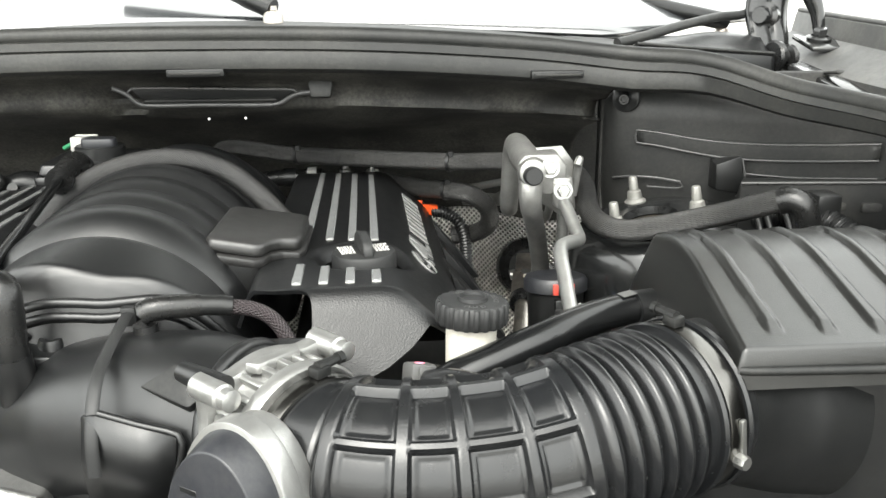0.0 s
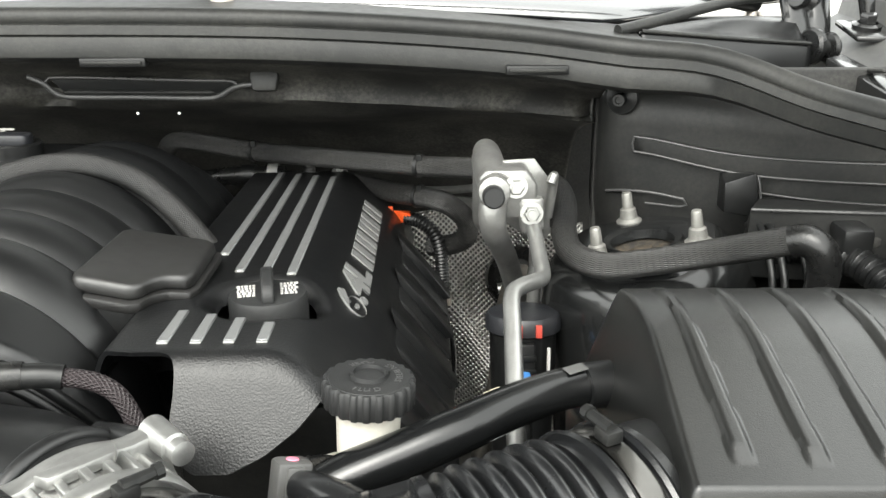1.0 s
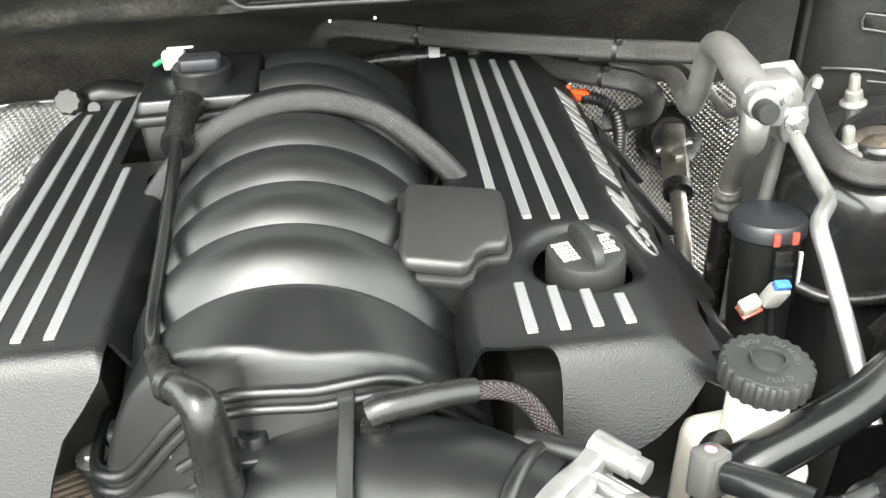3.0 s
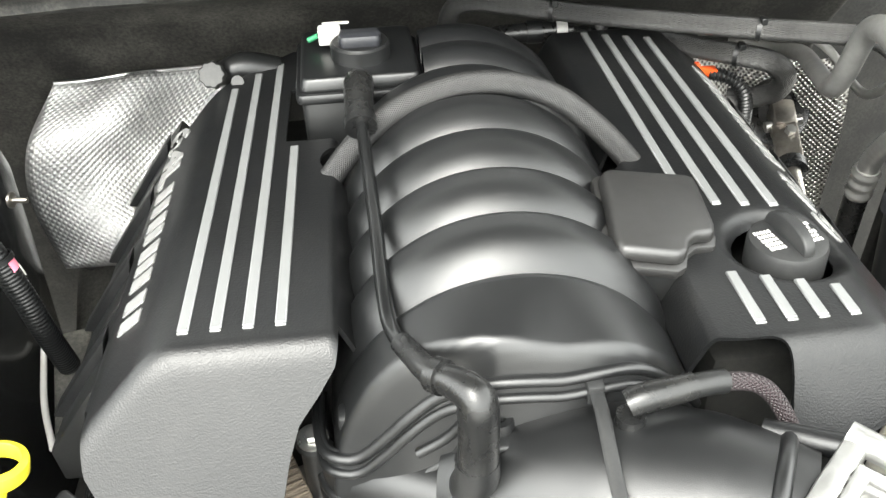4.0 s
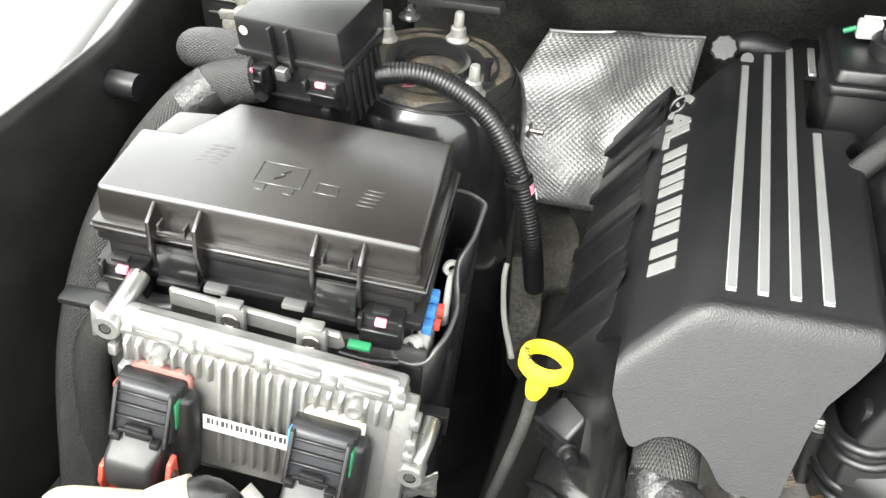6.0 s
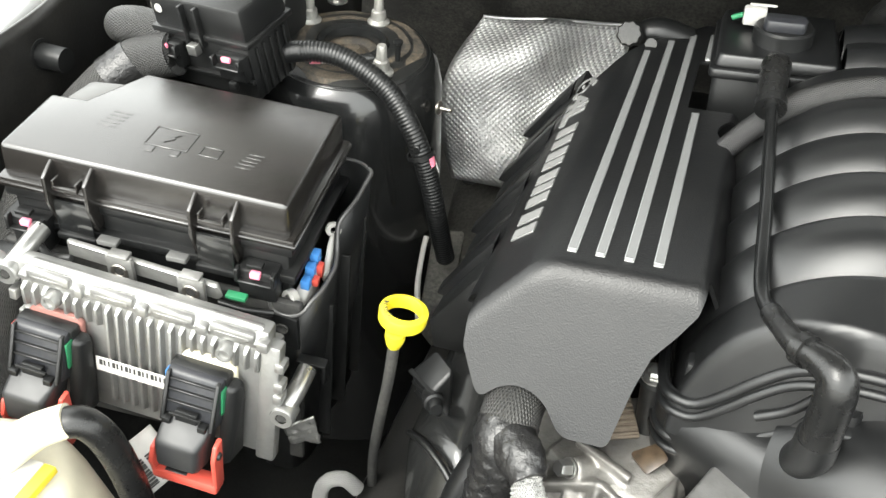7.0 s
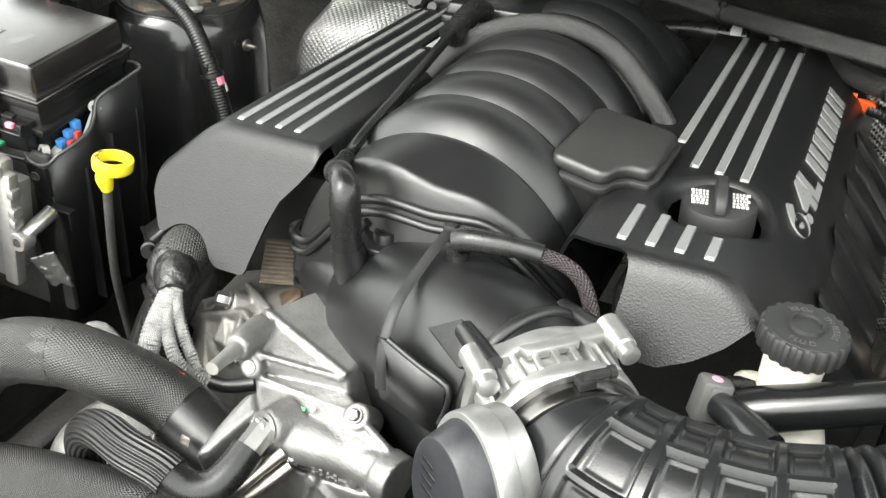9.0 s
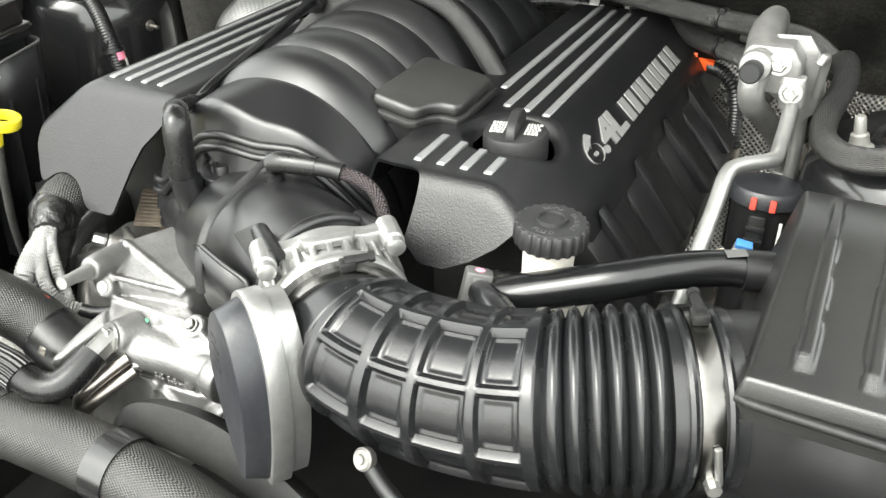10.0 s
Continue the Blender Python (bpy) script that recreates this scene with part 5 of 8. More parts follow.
me = shell("lid", lid_height, 0.37, 0.80, 0.47, 0.76, 0.0014, M["airlid"], lambda x, y, z: z - 1.08 - 0.06 * np.clip((0.56 - y) / 0.05, 0, 1))
part("lid", me, None, airbox)
part("front_lip", tube("front_lip", [(0.437, 0.512, 1.152), (0.46, 0.509, 1.152), (0.6, 0.507, 1.15), (0.74, 0.507, 1.146)], 0.0028, M["apron"], seg=12), None, airbox)
part("body", hull([(0.42, 0.533, 1.14), (0.76, 0.53, 1.14), (0.76, 0.72, 1.12), (0.41, 0.72, 1.1), (0.43, 0.535, 1.05), (0.76, 0.535, 1.05), (0.76, 0.74, 0.8), (0.42, 0.74, 0.8), (0.45, 0.545, 0.8), (0.76, 0.545, 0.8)], 0.012, 3), M["plastic"], airbox)
part("neck", tube("neck", [(0.408, 0.544, 1.113), (0.425, 0.553, 1.112), (0.447, 0.565, 1.106), (0.475, 0.578, 1.098), (0.51, 0.59, 1.09)], [0.0515, 0.052, 0.056, 0.064, 0.07], M["plastic"], seg=48), None, airbox)
for k in range(6):
    part("tooth", box(0.455 + k * 0.035, 0.457 + k * 0.035, 0.455, 0.475, 1.0, 1.03, 0.0006, 1), M["plastic"], airbox)
part("lower_flange", box(0.44, 0.76, 0.455, 0.545, 1.0, 1.008, 0.002), M["dark"], airbox)

# clean-air pipe from the box to the sensor
cleanpipe = thing("breather_tube", "smooth black plastic breather tube beside the air box", "pipe")
part("tube", tube("tube", [(0.425, 0.66, 1.135), (0.4, 0.651, 1.137), (0.37, 0.632, 1.137), (0.34, 0.612, 1.134), (0.305, 0.6, 1.124), (0.275, 0.592, 1.114), (0.258, 0.586, 1.105)], [0.0125, 0.0125, 0.0128, 0.0132, 0.0138, 0.0148, 0.0152], M["gloss"], seg=28), None, cleanpipe)
part("end_cuff", tube("end_cuff", [(0.412, 0.655, 1.136), (0.43, 0.662, 1.135)], 0.0142, M["plastic"], seg=28, ds=0.005), None, cleanpipe)
part("label", box(-0.007, 0.007, -0.004, 0.004, 0.0, 0.0006, 0.0002, 1), M["grey"], cleanpipe, m=pose(0.407, 0.652, 1.1497, 4, 0, 30))

sensor = thing("map_sensor", "grey plastic sensor plug with a pink dot", "sensor", m=pose(0.247, 0.588, 1.116, -14, 14, 25))
part("body", prism([(-0.0095, -0.007), (0.0095, -0.007), (0.0105, 0.006), (0.007, 0.009), (-0.007, 0.009), (-0.0105, 0.006)], -0.016, 0.012, 0.002), M["grey"], sensor)
part("tab", box(-0.005, 0.005, -0.009, -0.006, -0.008, 0.01, 0.001), M["grey"], sensor)
part("dot", lathe([(0, 0.0006), (0.0035, 0.0005), (0.0036, 0)], 16), M["pink"], sensor, m=Matrix.Translation((0, 0.001, 0.012)))
part("neck", lathe([(0.0085, -0.04), (0.0085, -0.015), (0.006, -0.014)], 20), M["plastic"], sensor)
part("lead", tube("lead", [(0.004, 0.008, 0.002), (0.02, 0.016, 0.004), (0.04, 0.02, 0.0)], 0.006, M["rubber"], seg=14), None, sensor)

# power steering reservoir
reservoir = thing("power_steering_reservoir", "milky white fluid reservoir with knurled black cap", "fluid reservoir", m=pose(0.287, 0.625, 1.152, -2, 3, 10))
part("neck", lathe([(0.0, -0.08), (0.016, -0.08), (0.0175, -0.05), (0.0185, -0.012), (0.0185, 0.0)], 40), M["resv"], reservoir)
part("tank", box(-0.03, 0.03, -0.03, 0.035, -0.16, -0.055, 0.012, 3), M["resv"], reservoir)
part("cap", lathe([(0.0, 0.0085), (0.0085, 0.0085), (0.009, 0.0105), (0.0105, 0.0105), (0.011, 0.008), (0.0228, 0.0075), (0.0238, 0.006), (0.024, 0.003), (0.024, -0.006), (0.023, -0.008), (0.019, -0.008)], 96, wave=None), M["cap"], reservoir, "matt black knurled cap")
part("knurl", lathe([(0.0222, 0.0072), (0.0244, 0.0072), (0.0256, 0.0055), (0.0256, -0.007), (0.0245, -0.0085), (0.022, -0.0085)], 240, wave=lambda a: 1 + 0.03 * math.tanh(3 * math.cos(a * 22))), M["cap"], reservoir)
for word, start, sgn in (("fluid", 235, 1), ("steering", 330, 1), ("power", 75, 1)):
    for i, ch in enumerate(word.upper()):
        a = radians(start + sgn * i * 9.5)
        writing(ch, 0.0055, M["silk"], Matrix.Translation((0.0172 * math.cos(a), 0.0172 * math.sin(a), 0.0076)) @ Matrix.Rotation(a + math.pi / 2, 4, "Z"), reservoir, "raised_letter", 0.0005)

# oil filler cap
oilcap = thing("oil_filler_cap", "black oil filler cap with white print and raised grip", "oil cap", m=pose(0.2075, 0.743, 1.157, -2, 0, 12))
part("body", lathe([(0.0, 0.006), (0.02, 0.006), (0.026, 0.004), (0.0272, 0.001), (0.0272, -0.018), (0.025, -0.02), (0.025, -0.05)], 48), M["cap"], oilcap)
part("grip", prism([(0.024 * math.cos(a), 0.004 + 0.0165 * math.sin(a) ** 0.7) for a in np.linspace(0, math.pi, 15)], -0.0042, 0.0042, 0.0018, 3, m=Matrix.Rotation(radians(90), 4, "Z") @ Matrix.Rotation(radians(90), 4, "X")), M["cap"], oilcap)
rnd = random.Random(7)
for side in (-1, 1):
    for r in range(5):
        y = 0.0098 - 0.0047 * r
        x = 0.0085
        while x < 0.0205 - 0.0008 * abs(r - 2):
            w = rnd.uniform(0.0012, 0.0032)
            part("print_bar", box(min(side * x, side * (x + w)), max(side * x, side * (x + w)), y - 0.0017, y + 0.0017, 0.0057, 0.0064, 0.0002, 1), M["label"], oilcap)
            x += w + 0.0008

# ---- things at the right rear of the bay ----
ac = thing("refrigerant_line_block", "silver aluminium refrigerant pipe block with two nuts", "pipe block")
part("loop_pipe", tube("loop_pipe", [(0.33, 1.19, 1.09), (0.355, 1.175, 1.093), (0.37, 1.155, 1.097), (0.379, 1.115, 1.112), (0.376, 1.07, 1.115), (0.37, 1.032, 1.118), (0.3665, 1.01, 1.128), (0.366, 0.998, 1.15), (0.366, 0.984, 1.19), (0.366, 0.97, 1.205), (0.366, 0.945, 1.209), (0.367, 0.92, 1.206)],
                       [0.0085, 0.0085, 0.0085, 0.009, 0.0095, 0.01, 0.0105, 0.0108, 0.0108, 0.011, 0.0125, 0.0135], M["alu"], seg=24), None, ac)
part("barrel", tube("barrel", [(0.365, 0.93, 1.209), (0.367, 0.91, 1.205), (0.37, 0.885, 1.2), (0.371, 0.872, 1.197)], [0.013, 0.0145, 0.0145, 0.014], M["alu"], seg=28), None, ac)
part("front_block", hull([(0.356, 0.874, 1.205), (0.362, 0.872, 1.213), (0.395, 0.872, 1.213), (0.405, 0.872, 1.2), (0.404, 0.872, 1.18), (0.388, 0.87, 1.172), (0.36, 0.872, 1.178),
                          (0.356, 0.895, 1.205), (0.362, 0.895, 1.213), (0.395, 0.895, 1.215), (0.405, 0.895, 1.2), (0.404, 0.895, 1.18), (0.36, 0.895, 1.178)], 0.003), M["alu"], ac)
part("port_ring", lathe([(0.0, 0.004), (0.0095, 0.004), (0.0125, 0.003), (0.0135, 0.0), (0.0135, -0.01)], 28), M["alu"], ac, m=to_axis((0.369, 0.866, 1.197), (0, -1, 0.12)))
part("port_cap", lathe([(0.0, 0.014), (0.0075, 0.014), (0.009, 0.012), (0.009, 0.0)], 24), M["cap"], ac, "black service port cap", m=to_axis((0.368, 0.862, 1.195), (0, -1, 0.12)))
for p in ((0.387, 0.87, 1.2), (0.4, 0.868, 1.178)):
    nut = part("nut", join(lathe([(0.0, 0.001), (0.0095, 0.001), (0.0095, 0.0), (0.0095, -0.002)], 24), lathe([(0.0068, 0.0), (0.0068, 0.005), (0.0055, 0.006), (0.004, 0.006)], 6), lathe([(0.0035, 0.004), (0.0035, 0.008), (0.0, 0.008)], 12)), M["zinc"], ac, m=to_axis(p, (0, -1, 0.15)))
part("lower_block", hull([(0.388, 0.87, 1.19), (0.41, 0.87, 1.19), (0.412, 0.87, 1.166), (0.404, 0.868, 1.156), (0.392, 0.87, 1.16), (0.388, 0.882, 1.19), (0.41, 0.882, 1.19), (0.412, 0.882, 1.166), (0.404, 0.882, 1.156), (0.392, 0.882, 1.16)], 0.003), M["alu"], ac)
part("bracket", hull([(0.37, 0.9, 1.214), (0.404, 0.9, 1.216), (0.416, 0.9, 1.2), (0.42, 0.9, 1.15), (0.41, 0.9, 1.14), (0.38, 0.9, 1.16), (0.37, 0.903, 1.214), (0.404, 0.903, 1.216), (0.416, 0.903, 1.2), (0.42, 0.903, 1.15), (0.41, 0.903, 1.14), (0.38, 0.903, 1.16)], 0.001), M["alu"], ac)
part("hook", tube("hook", [(0.417, 0.9, 1.165), (0.419, 0.896, 1.185), (0.42, 0.892, 1.2), (0.419, 0.884, 1.206), (0.416, 0.88, 1.2)], 0.004, M["alu"], seg=10), None, ac)
part("fat_pipe", tube("fat_pipe", [(0.37, 0.878, 1.192), (0.368, 0.871, 1.178), (0.37, 0.876, 1.16), (0.377, 0.9, 1.14), (0.386, 0.93, 1.112), (0.394, 0.957, 1.08), (0.398, 0.969, 1.056)], [0.0115, 0.0115, 0.011, 0.0102, 0.01, 0.01, 0.01], M["alu"], seg=24), None, ac)
part("crimp", tube("crimp", [(0.3975, 0.967, 1.06), (0.3995, 0.972, 1.042), (0.4015, 0.977, 1.02)], 0.0115, M["alu"], seg=24, ds=0.0015, fn=lambda s, th, S: 0.0 * th + 0.0022 * math.sin(s / S * math.pi * 3) ** 2), None, ac)
part("rubber_hose", tube("rubber_hose", [(0.401, 0.976, 1.024), (0.404, 0.982, 0.99), (0.406, 0.985, 0.9), (0.406, 0.985, 0.8)], 0.0118, M["rubber"], seg=20), None, ac)
part("thin_pipe", tube("thin_pipe", [(0.402, 0.87, 1.165), (0.403, 0.855, 1.16), (0.404, 0.83, 1.152), (0.404, 0.808, 1.147), (0.398, 0.793, 1.149), (0.385, 0.775, 1.152), (0.377, 0.76, 1.151), (0.376, 0.735, 1.138), (0.375, 0.7, 1.118), (0.374, 0.67, 1.1), (0.374, 0.64, 1.08)], 0.0062, M["alubright"], seg=20, ds=0.004), None, ac, "bright bent refrigerant pipe")
part("rear_pipe", tube("rear_pipe", [(0.3, 1.21, 1.1), (0.337, 1.187, 1.107), (0.36, 1.155, 1.118), (0.384, 1.129, 1.127), (0.4, 1.1, 1.122), (0.41, 1.06, 1.105), (0.413, 1.03, 1.105), (0.412, 1.0, 1.128), (0.404, 0.965, 1.16), (0.392, 0.93, 1.185), (0.384, 0.9, 1.192)], 0.0048, M["alu"], seg=14), None, ac)
part("drop_pipe", tube("drop_pipe", [(0.408, 0.905, 1.15), (0.409, 0.91, 1.11), (0.408, 0.915, 1.06)], 0.006, M["alu"], seg=14), None, ac)


def hose(name, label, pts, r, mat, ds=0.004, seg=20, cat="hose"):
    root = thing(name, label, cat)
    part("hose", tube("hose", pts, r, mat, seg=seg, ds=ds), None, root)
    return root


def zip_tie(root, at, axis, r, mat=None):
    part("cable_tie", lathe([(r, -0.0022), (r + 0.0013, -0.0022), (r + 0.0013, 0.0022), (r, 0.0022)], 28), mat or M["plastic"], root, m=to_axis(at, axis))
    part("tie_head", box(-0.003, 0.003, -0.003, 0.003, -0.003, 0.004, 0.0007, 1), mat or M["plastic"], root, m=Matrix.Translation(at) @ Matrix.Translation((0, -0.6 * r, 0.9 * r)))


hoseA = hose("heater_hose", "sleeved black heater hose along the firewall", [(0.006, 1.165, 1.1), (0.004, 1.163, 1.14), (0.012, 1.158, 1.167), (0.03, 1.153, 1.176), (0.06, 1.15, 1.173), (0.115, 1.141, 1.166), (0.2, 1.1, 1.168), (0.302, 1.057, 1.17), (0.34, 1.035, 1.174), (0.368, 1.02, 1.176), (0.395, 1.01, 1.174), (0.42, 1.0, 1.16)], 0.0105, M["lines"])
zip_tie(hoseA, (0.115, 1.141, 1.166), (0.9, -0.4, 0), 0.0108)
zip_tie(hoseA, (0.302, 1.057, 1.17), (0.9, -0.45, 0), 0.0108)
hoseC = hose("heater_return_hose", "black heater hose bending down by the firewall", [(0.2, 1.152, 1.129), (0.235, 1.14, 1.127), (0.27, 1.115, 1.125), (0.302, 1.088, 1.128), (0.33, 1.075, 1.124), (0.35, 1.08, 1.105), (0.352, 1.095, 1.08), (0.335, 1.11, 1.065), (0.31, 1.12, 1.06)], 0.0115, M["lines"])
part("clamp", lathe([(0.012, -0.006), (0.0135, -0.006), (0.0135, 0.006), (0.012, 0.006)], 28), M["white"], hoseC, "white spring clamp", m=to_axis((0.207, 1.15, 1.13), (0.9, -0.3, 0)))
part("clamp_ear", box(-0.002, 0.002, -0.006, 0.006, 0.012, 0.019, 0.0006), M["white"], hoseC, m=Matrix.Translation((0.207, 1.148, 1.13)))
zip_tie(hoseC, (0.3, 1.09, 1.128), (0.8, -0.6, 0), 0.0118)
hoseD = hose("coolant_stub_hose", "short black coolant hose behind the intake manifold", [(0.03, 1.175, 1.12), (0.06, 1.172, 1.127), (0.1, 1.168, 1.131), (0.142, 1.165, 1.132)], 0.011, M["rubber"])
part("clamp", lathe([(0.0115, -0.006), (0.013, -0.006), (0.013, 0.006), (0.0115, 0.006)], 28), M["white"], hoseD, "white spring clamp", m=to_axis((0.129, 1.166, 1.132), (1, 0, 0)))
part("clamp_ear", box(-0.002, 0.002, -0.012, 0.0, -0.016, -0.004, 0.0006), M["white"], hoseD, m=Matrix.Translation((0.126, 1.166, 1.128)))
part("band", lathe([(0.0112, -0.008), (0.0125, -0.008), (0.0125, 0.008), (0.0112, 0.008)], 28), M["plastic"], hoseD, m=to_axis((0.1, 1.168, 1.131), (1, 0, 0)))
tee = thing("coolant_tee", "black moulded coolant tee with alloy nipple", "pipe fitting")
part("body", tube("body", [(0.14, 1.16, 1.13), (0.17, 1.158, 1.128), (0.205, 1.15, 1.129)], 0.008, M["plastic"], seg=16), None, tee)
part("nipple", lathe([(0.0, 0.022), (0.004, 0.022), (0.0045, 0.012), (0.007, 0.01), (0.007, 0.0)], 18), M["alu"], tee, m=Matrix.Translation((0.172, 1.158, 1.132)))
for x in (0.152, 0.19):
    part("port", lathe([(0.0, 0.012), (0.006, 0.012), (0.008, 0.01), (0.008, 0.0)], 18), M["plastic"], tee, m=Matrix.Translation((x, 1.156, 1.126)))

hoseB = hose("brake_vacuum_hose", "thick woven-sleeved hose round the strut tower", [(0.425, 1.0, 1.16), (0.432, 0.97, 1.172), (0.436, 0.935, 1.166), (0.43, 0.885, 1.154), (0.434, 0.852, 1.148), (0.455, 0.834, 1.145), (0.49, 0.829, 1.15), (0.53, 0.815, 1.162), (0.562, 0.792, 1.177), (0.583, 0.775, 1.187), (0.594, 0.768, 1.182), (0.599, 0.768, 1.165), (0.599, 0.77, 1.13)], 0.0108, M["lines"], seg=24)

part("end_sleeve", tube("end_sleeve", [(0.578, 0.779, 1.1845), (0.585, 0.774, 1.187), (0.594, 0.768, 1.182), (0.599, 0.768, 1.165), (0.599, 0.77, 1.14)], 0.0119, M["rubber"], seg=24, ds=0.004), None, hoseB, "plain black rubber end sleeve")

loom_r = thing("starter_loom", "black corrugated loom with an orange-red clip", "cable loom")
part("conduit", tube("conduit", [(0.285, 1.117, 1.094), (0.3, 1.108, 1.093), (0.316, 1.1, 1.082), (0.323, 1.098, 1.06), (0.325, 1.1, 1.03), (0.326, 1.1, 1.005)], 0.007, M["plastic"], seg=16, ds=0.0008, fn=lambda s, th, S: 0.0 * th + 0.0009 * math.sin(s / 0.004 * 2 * math.pi)), None, loom_r)
part("clip", hull([(0.266, 1.12, 1.09), (0.29, 1.112, 1.088), (0.29, 1.108, 1.101), (0.268, 1.116, 1.104), (0.266, 1.13, 1.09), (0.29, 1.122, 1.088), (0.29, 1.12, 1.102)], 0.0015), M["orange"], loom_r, "orange-red retaining clip")
part("clip_tab", box(0.262, 0.27, 1.112, 1.117, 1.096, 1.109, 0.001), M["orange"], loom_r)
part("collar", lathe([(0.008, -0.006), (0.0095, -0.006), (0.0095, 0.006), (0.008, 0.006)], 20), M["steel"], loom_r, m=Matrix.Translation((0.326, 1.1, 1.003)))
part("tab", box(-0.01, -0.002, -0.011, -0.007, -0.006, 0.002, 0.001), M["red"], loom_r, m=Matrix.Translation((0.326, 1.1, 1.0)))
part("stalk", tube("stalk", [(0.326, 1.1, 1.0), (0.33, 1.098, 0.97), (0.337, 1.094, 0.94), (0.336, 1.09, 0.88)], 0.0038, M["plastic"], seg=12), None, loom_r)

# perforated shield behind, with the steering shaft through it
shield_r = thing("heat_shield", "perforated metal heat shield behind the engine", "heat shield")
rows = []
for z in np.linspace(1.055, 0.76, 26):
    rows.append([(x, 1.25 - 0.18 * (1.09 - z) + 0.012 * math.sin(x * 33 + z * 20) - 0.5 * max(0, x - 0.42) ** 1.3, z + 0.01 * math.sin(x * 25)) for x in np.linspace(0.0, 0.5, 40)])
sheet("panel", rows, M["perf"], 0.0015, shield_r, sharp=80)
grommet = part("grommet", lathe([(0.012, 0.004), (0.026, 0.006), (0.033, 0.01), (0.035, 0.004), (0.035, -0.004)], 40), M["rubber"], shield_r, "black rubber grommet", m=to_axis((0.4216, 1.224, 0.978), (0.05, -0.9, 0.35)) @ Matrix.Diagonal((1.22, 1.22, 1, 1)))
part("grommet_core", lathe([(0.0, 0.006), (0.024, 0.005), (0.03, 0.004)], 32), M["dark"], shield_r, m=to_axis((0.4216, 1.224, 0.978), (0.05, -0.9, 0.35)) @ Matrix.Diagonal((1.22, 1.22, 1, 1)))
shaft = thing("steering_shaft", "worn steel steering shaft with universal joint", "steering shaft")
US, UE = Vector((0.4195, 1.208, 0.99)), Vector((0.3545, 0.875, 0.909))
ud = (UE - US).normalized()
part("yoke", box(-0.014, 0.014, -0.015, 0.015, -0.005, 0.04, 0.005, m=None), M["steel"], shaft, m=to_axis(US, ud))
part("yoke", box(-0.015, 0.015, -0.012, 0.012, 0.034, 0.095, 0.004), M["steel"], shaft, m=to_axis(US, ud, 0.3))
part("cross_pin", lathe([(0, -0.022), (0.007, -0.022), (0.007, 0.022), (0, 0.022)], 16), M["zinc"], shaft, m=to_axis(US + ud * 0.025, (1, 0, 0.2)))
part("clamp_bolt", lathe([(0, 0.0), (0.007, 0.0), (0.007, 0.006), (0, 0.006)], 6), M["zinc"], shaft, m=to_axis(US + ud * 0.05 + Vector((0, -0.006, 0.012)), (0, -0.3, 1)))
part("collar", lathe([(0.013, 0.09), (0.0175, 0.092), (0.0175, 0.105), (0.011, 0.108)], 24), M["rubber"], shaft, m=to_axis(US, ud))
part("rod", lathe([(0.0095, 0.09), (0.0095, 0.19), (0.0085, 0.192), (0.0085, 0.33), (0, 0.33)], 24), M["steel"], shaft, m=to_axis(US, ud))

canister = thing("brake_reservoir", "black canister with dark purple-grey lid and red tabs", "canister", m=pose(0.396, 0.874, 1.086, -8, 0, 0) @ Matrix.Diagonal((0.9, 0.9, 1, 1)))
part("lid", lathe([(0.0, 0.004), (0.02, 0.004), (0.033, 0.002), (0.036, -0.002), (0.036, -0.012), (0.033, -0.014)], 48), M["navy"], canister)
part("body", lathe([(0.032, -0.013), (0.031, -0.05), (0.029, -0.12), (0.03, -0.3)], 36), M["plastic"], canister)
for a in (-100, -72):
    q = radians(a)
    part("red_tab", box(-0.003, 0.003, -0.002, 0.002, -0.004, 0.007, 0.0008), M["red"], canister, m=Matrix.Translation((0.0375 * math.cos(q), 0.0375 * math.sin(q), -0.008)))
part("latch", box(-0.008, 0.008, -0.042, -0.034, -0.06, -0.016, 0.002), M["plastic"], canister)
for k in range(3):
    part("latch_bar", box(-0.009, 0.009, -0.045, -0.042, -0.03 - k * 0.012, -0.025 - k * 0.012, 0.0008), M["plastic"], canister)
part("label", box(0.02, 0.023, -0.033, -0.029, -0.055, -0.022, 0.0006), M["label"], canister)
plugs = thing("sensor_plugs", "white and red connector pair with blue tab", "connector")
part("white_plug", box(-0.008, 0.008, -0.007, 0.007, -0.012, 0.012, 0.003), M["white"], plugs, m=pose(0.389, 0.823, 1.041, 20, 10, 10))
part("blue_tab", box(-0.008, 0.006, -0.004, 0.004, 0.011, 0.017, 0.001), M["blue"], plugs, m=pose(0.389, 0.823, 1.041, 20, 10, 10))
part("cream_plug", box(-0.009, 0.009, -0.006, 0.006, -0.009, 0.009, 0.003), M["cream"], plugs, m=pose(0.37, 0.825, 1.03, 25, -20, 10))
part("red_clip", box(-0.0095, 0.0095, -0.0075, 0.0065, -0.009, -0.005, 0.001), M["red"], plugs, m=pose(0.37, 0.825, 1.03, 25, -20, 10))
part("lead", tube("lead", [(0.378, 0.852, 1.0), (0.382, 0.845, 0.97), (0.39, 0.83, 0.9)], 0.006, M["plastic"], seg=12), None, plugs)
part("lead", tube("lead", [(0.396, 0.84, 1.02), (0.398, 0.832, 0.98), (0.4, 0.82, 0.9)], 0.005, M["plastic"], seg=12), None, plugs)
hose("small_coolant_hose", "thin black hose from the canister to the inner wing", [(0.415, 0.84, 1.035), (0.435, 0.828, 1.03), (0.46, 0.815, 1.035), (0.49, 0.8, 1.05), (0.52, 0.79, 1.06)], 0.006, M["rubber"])

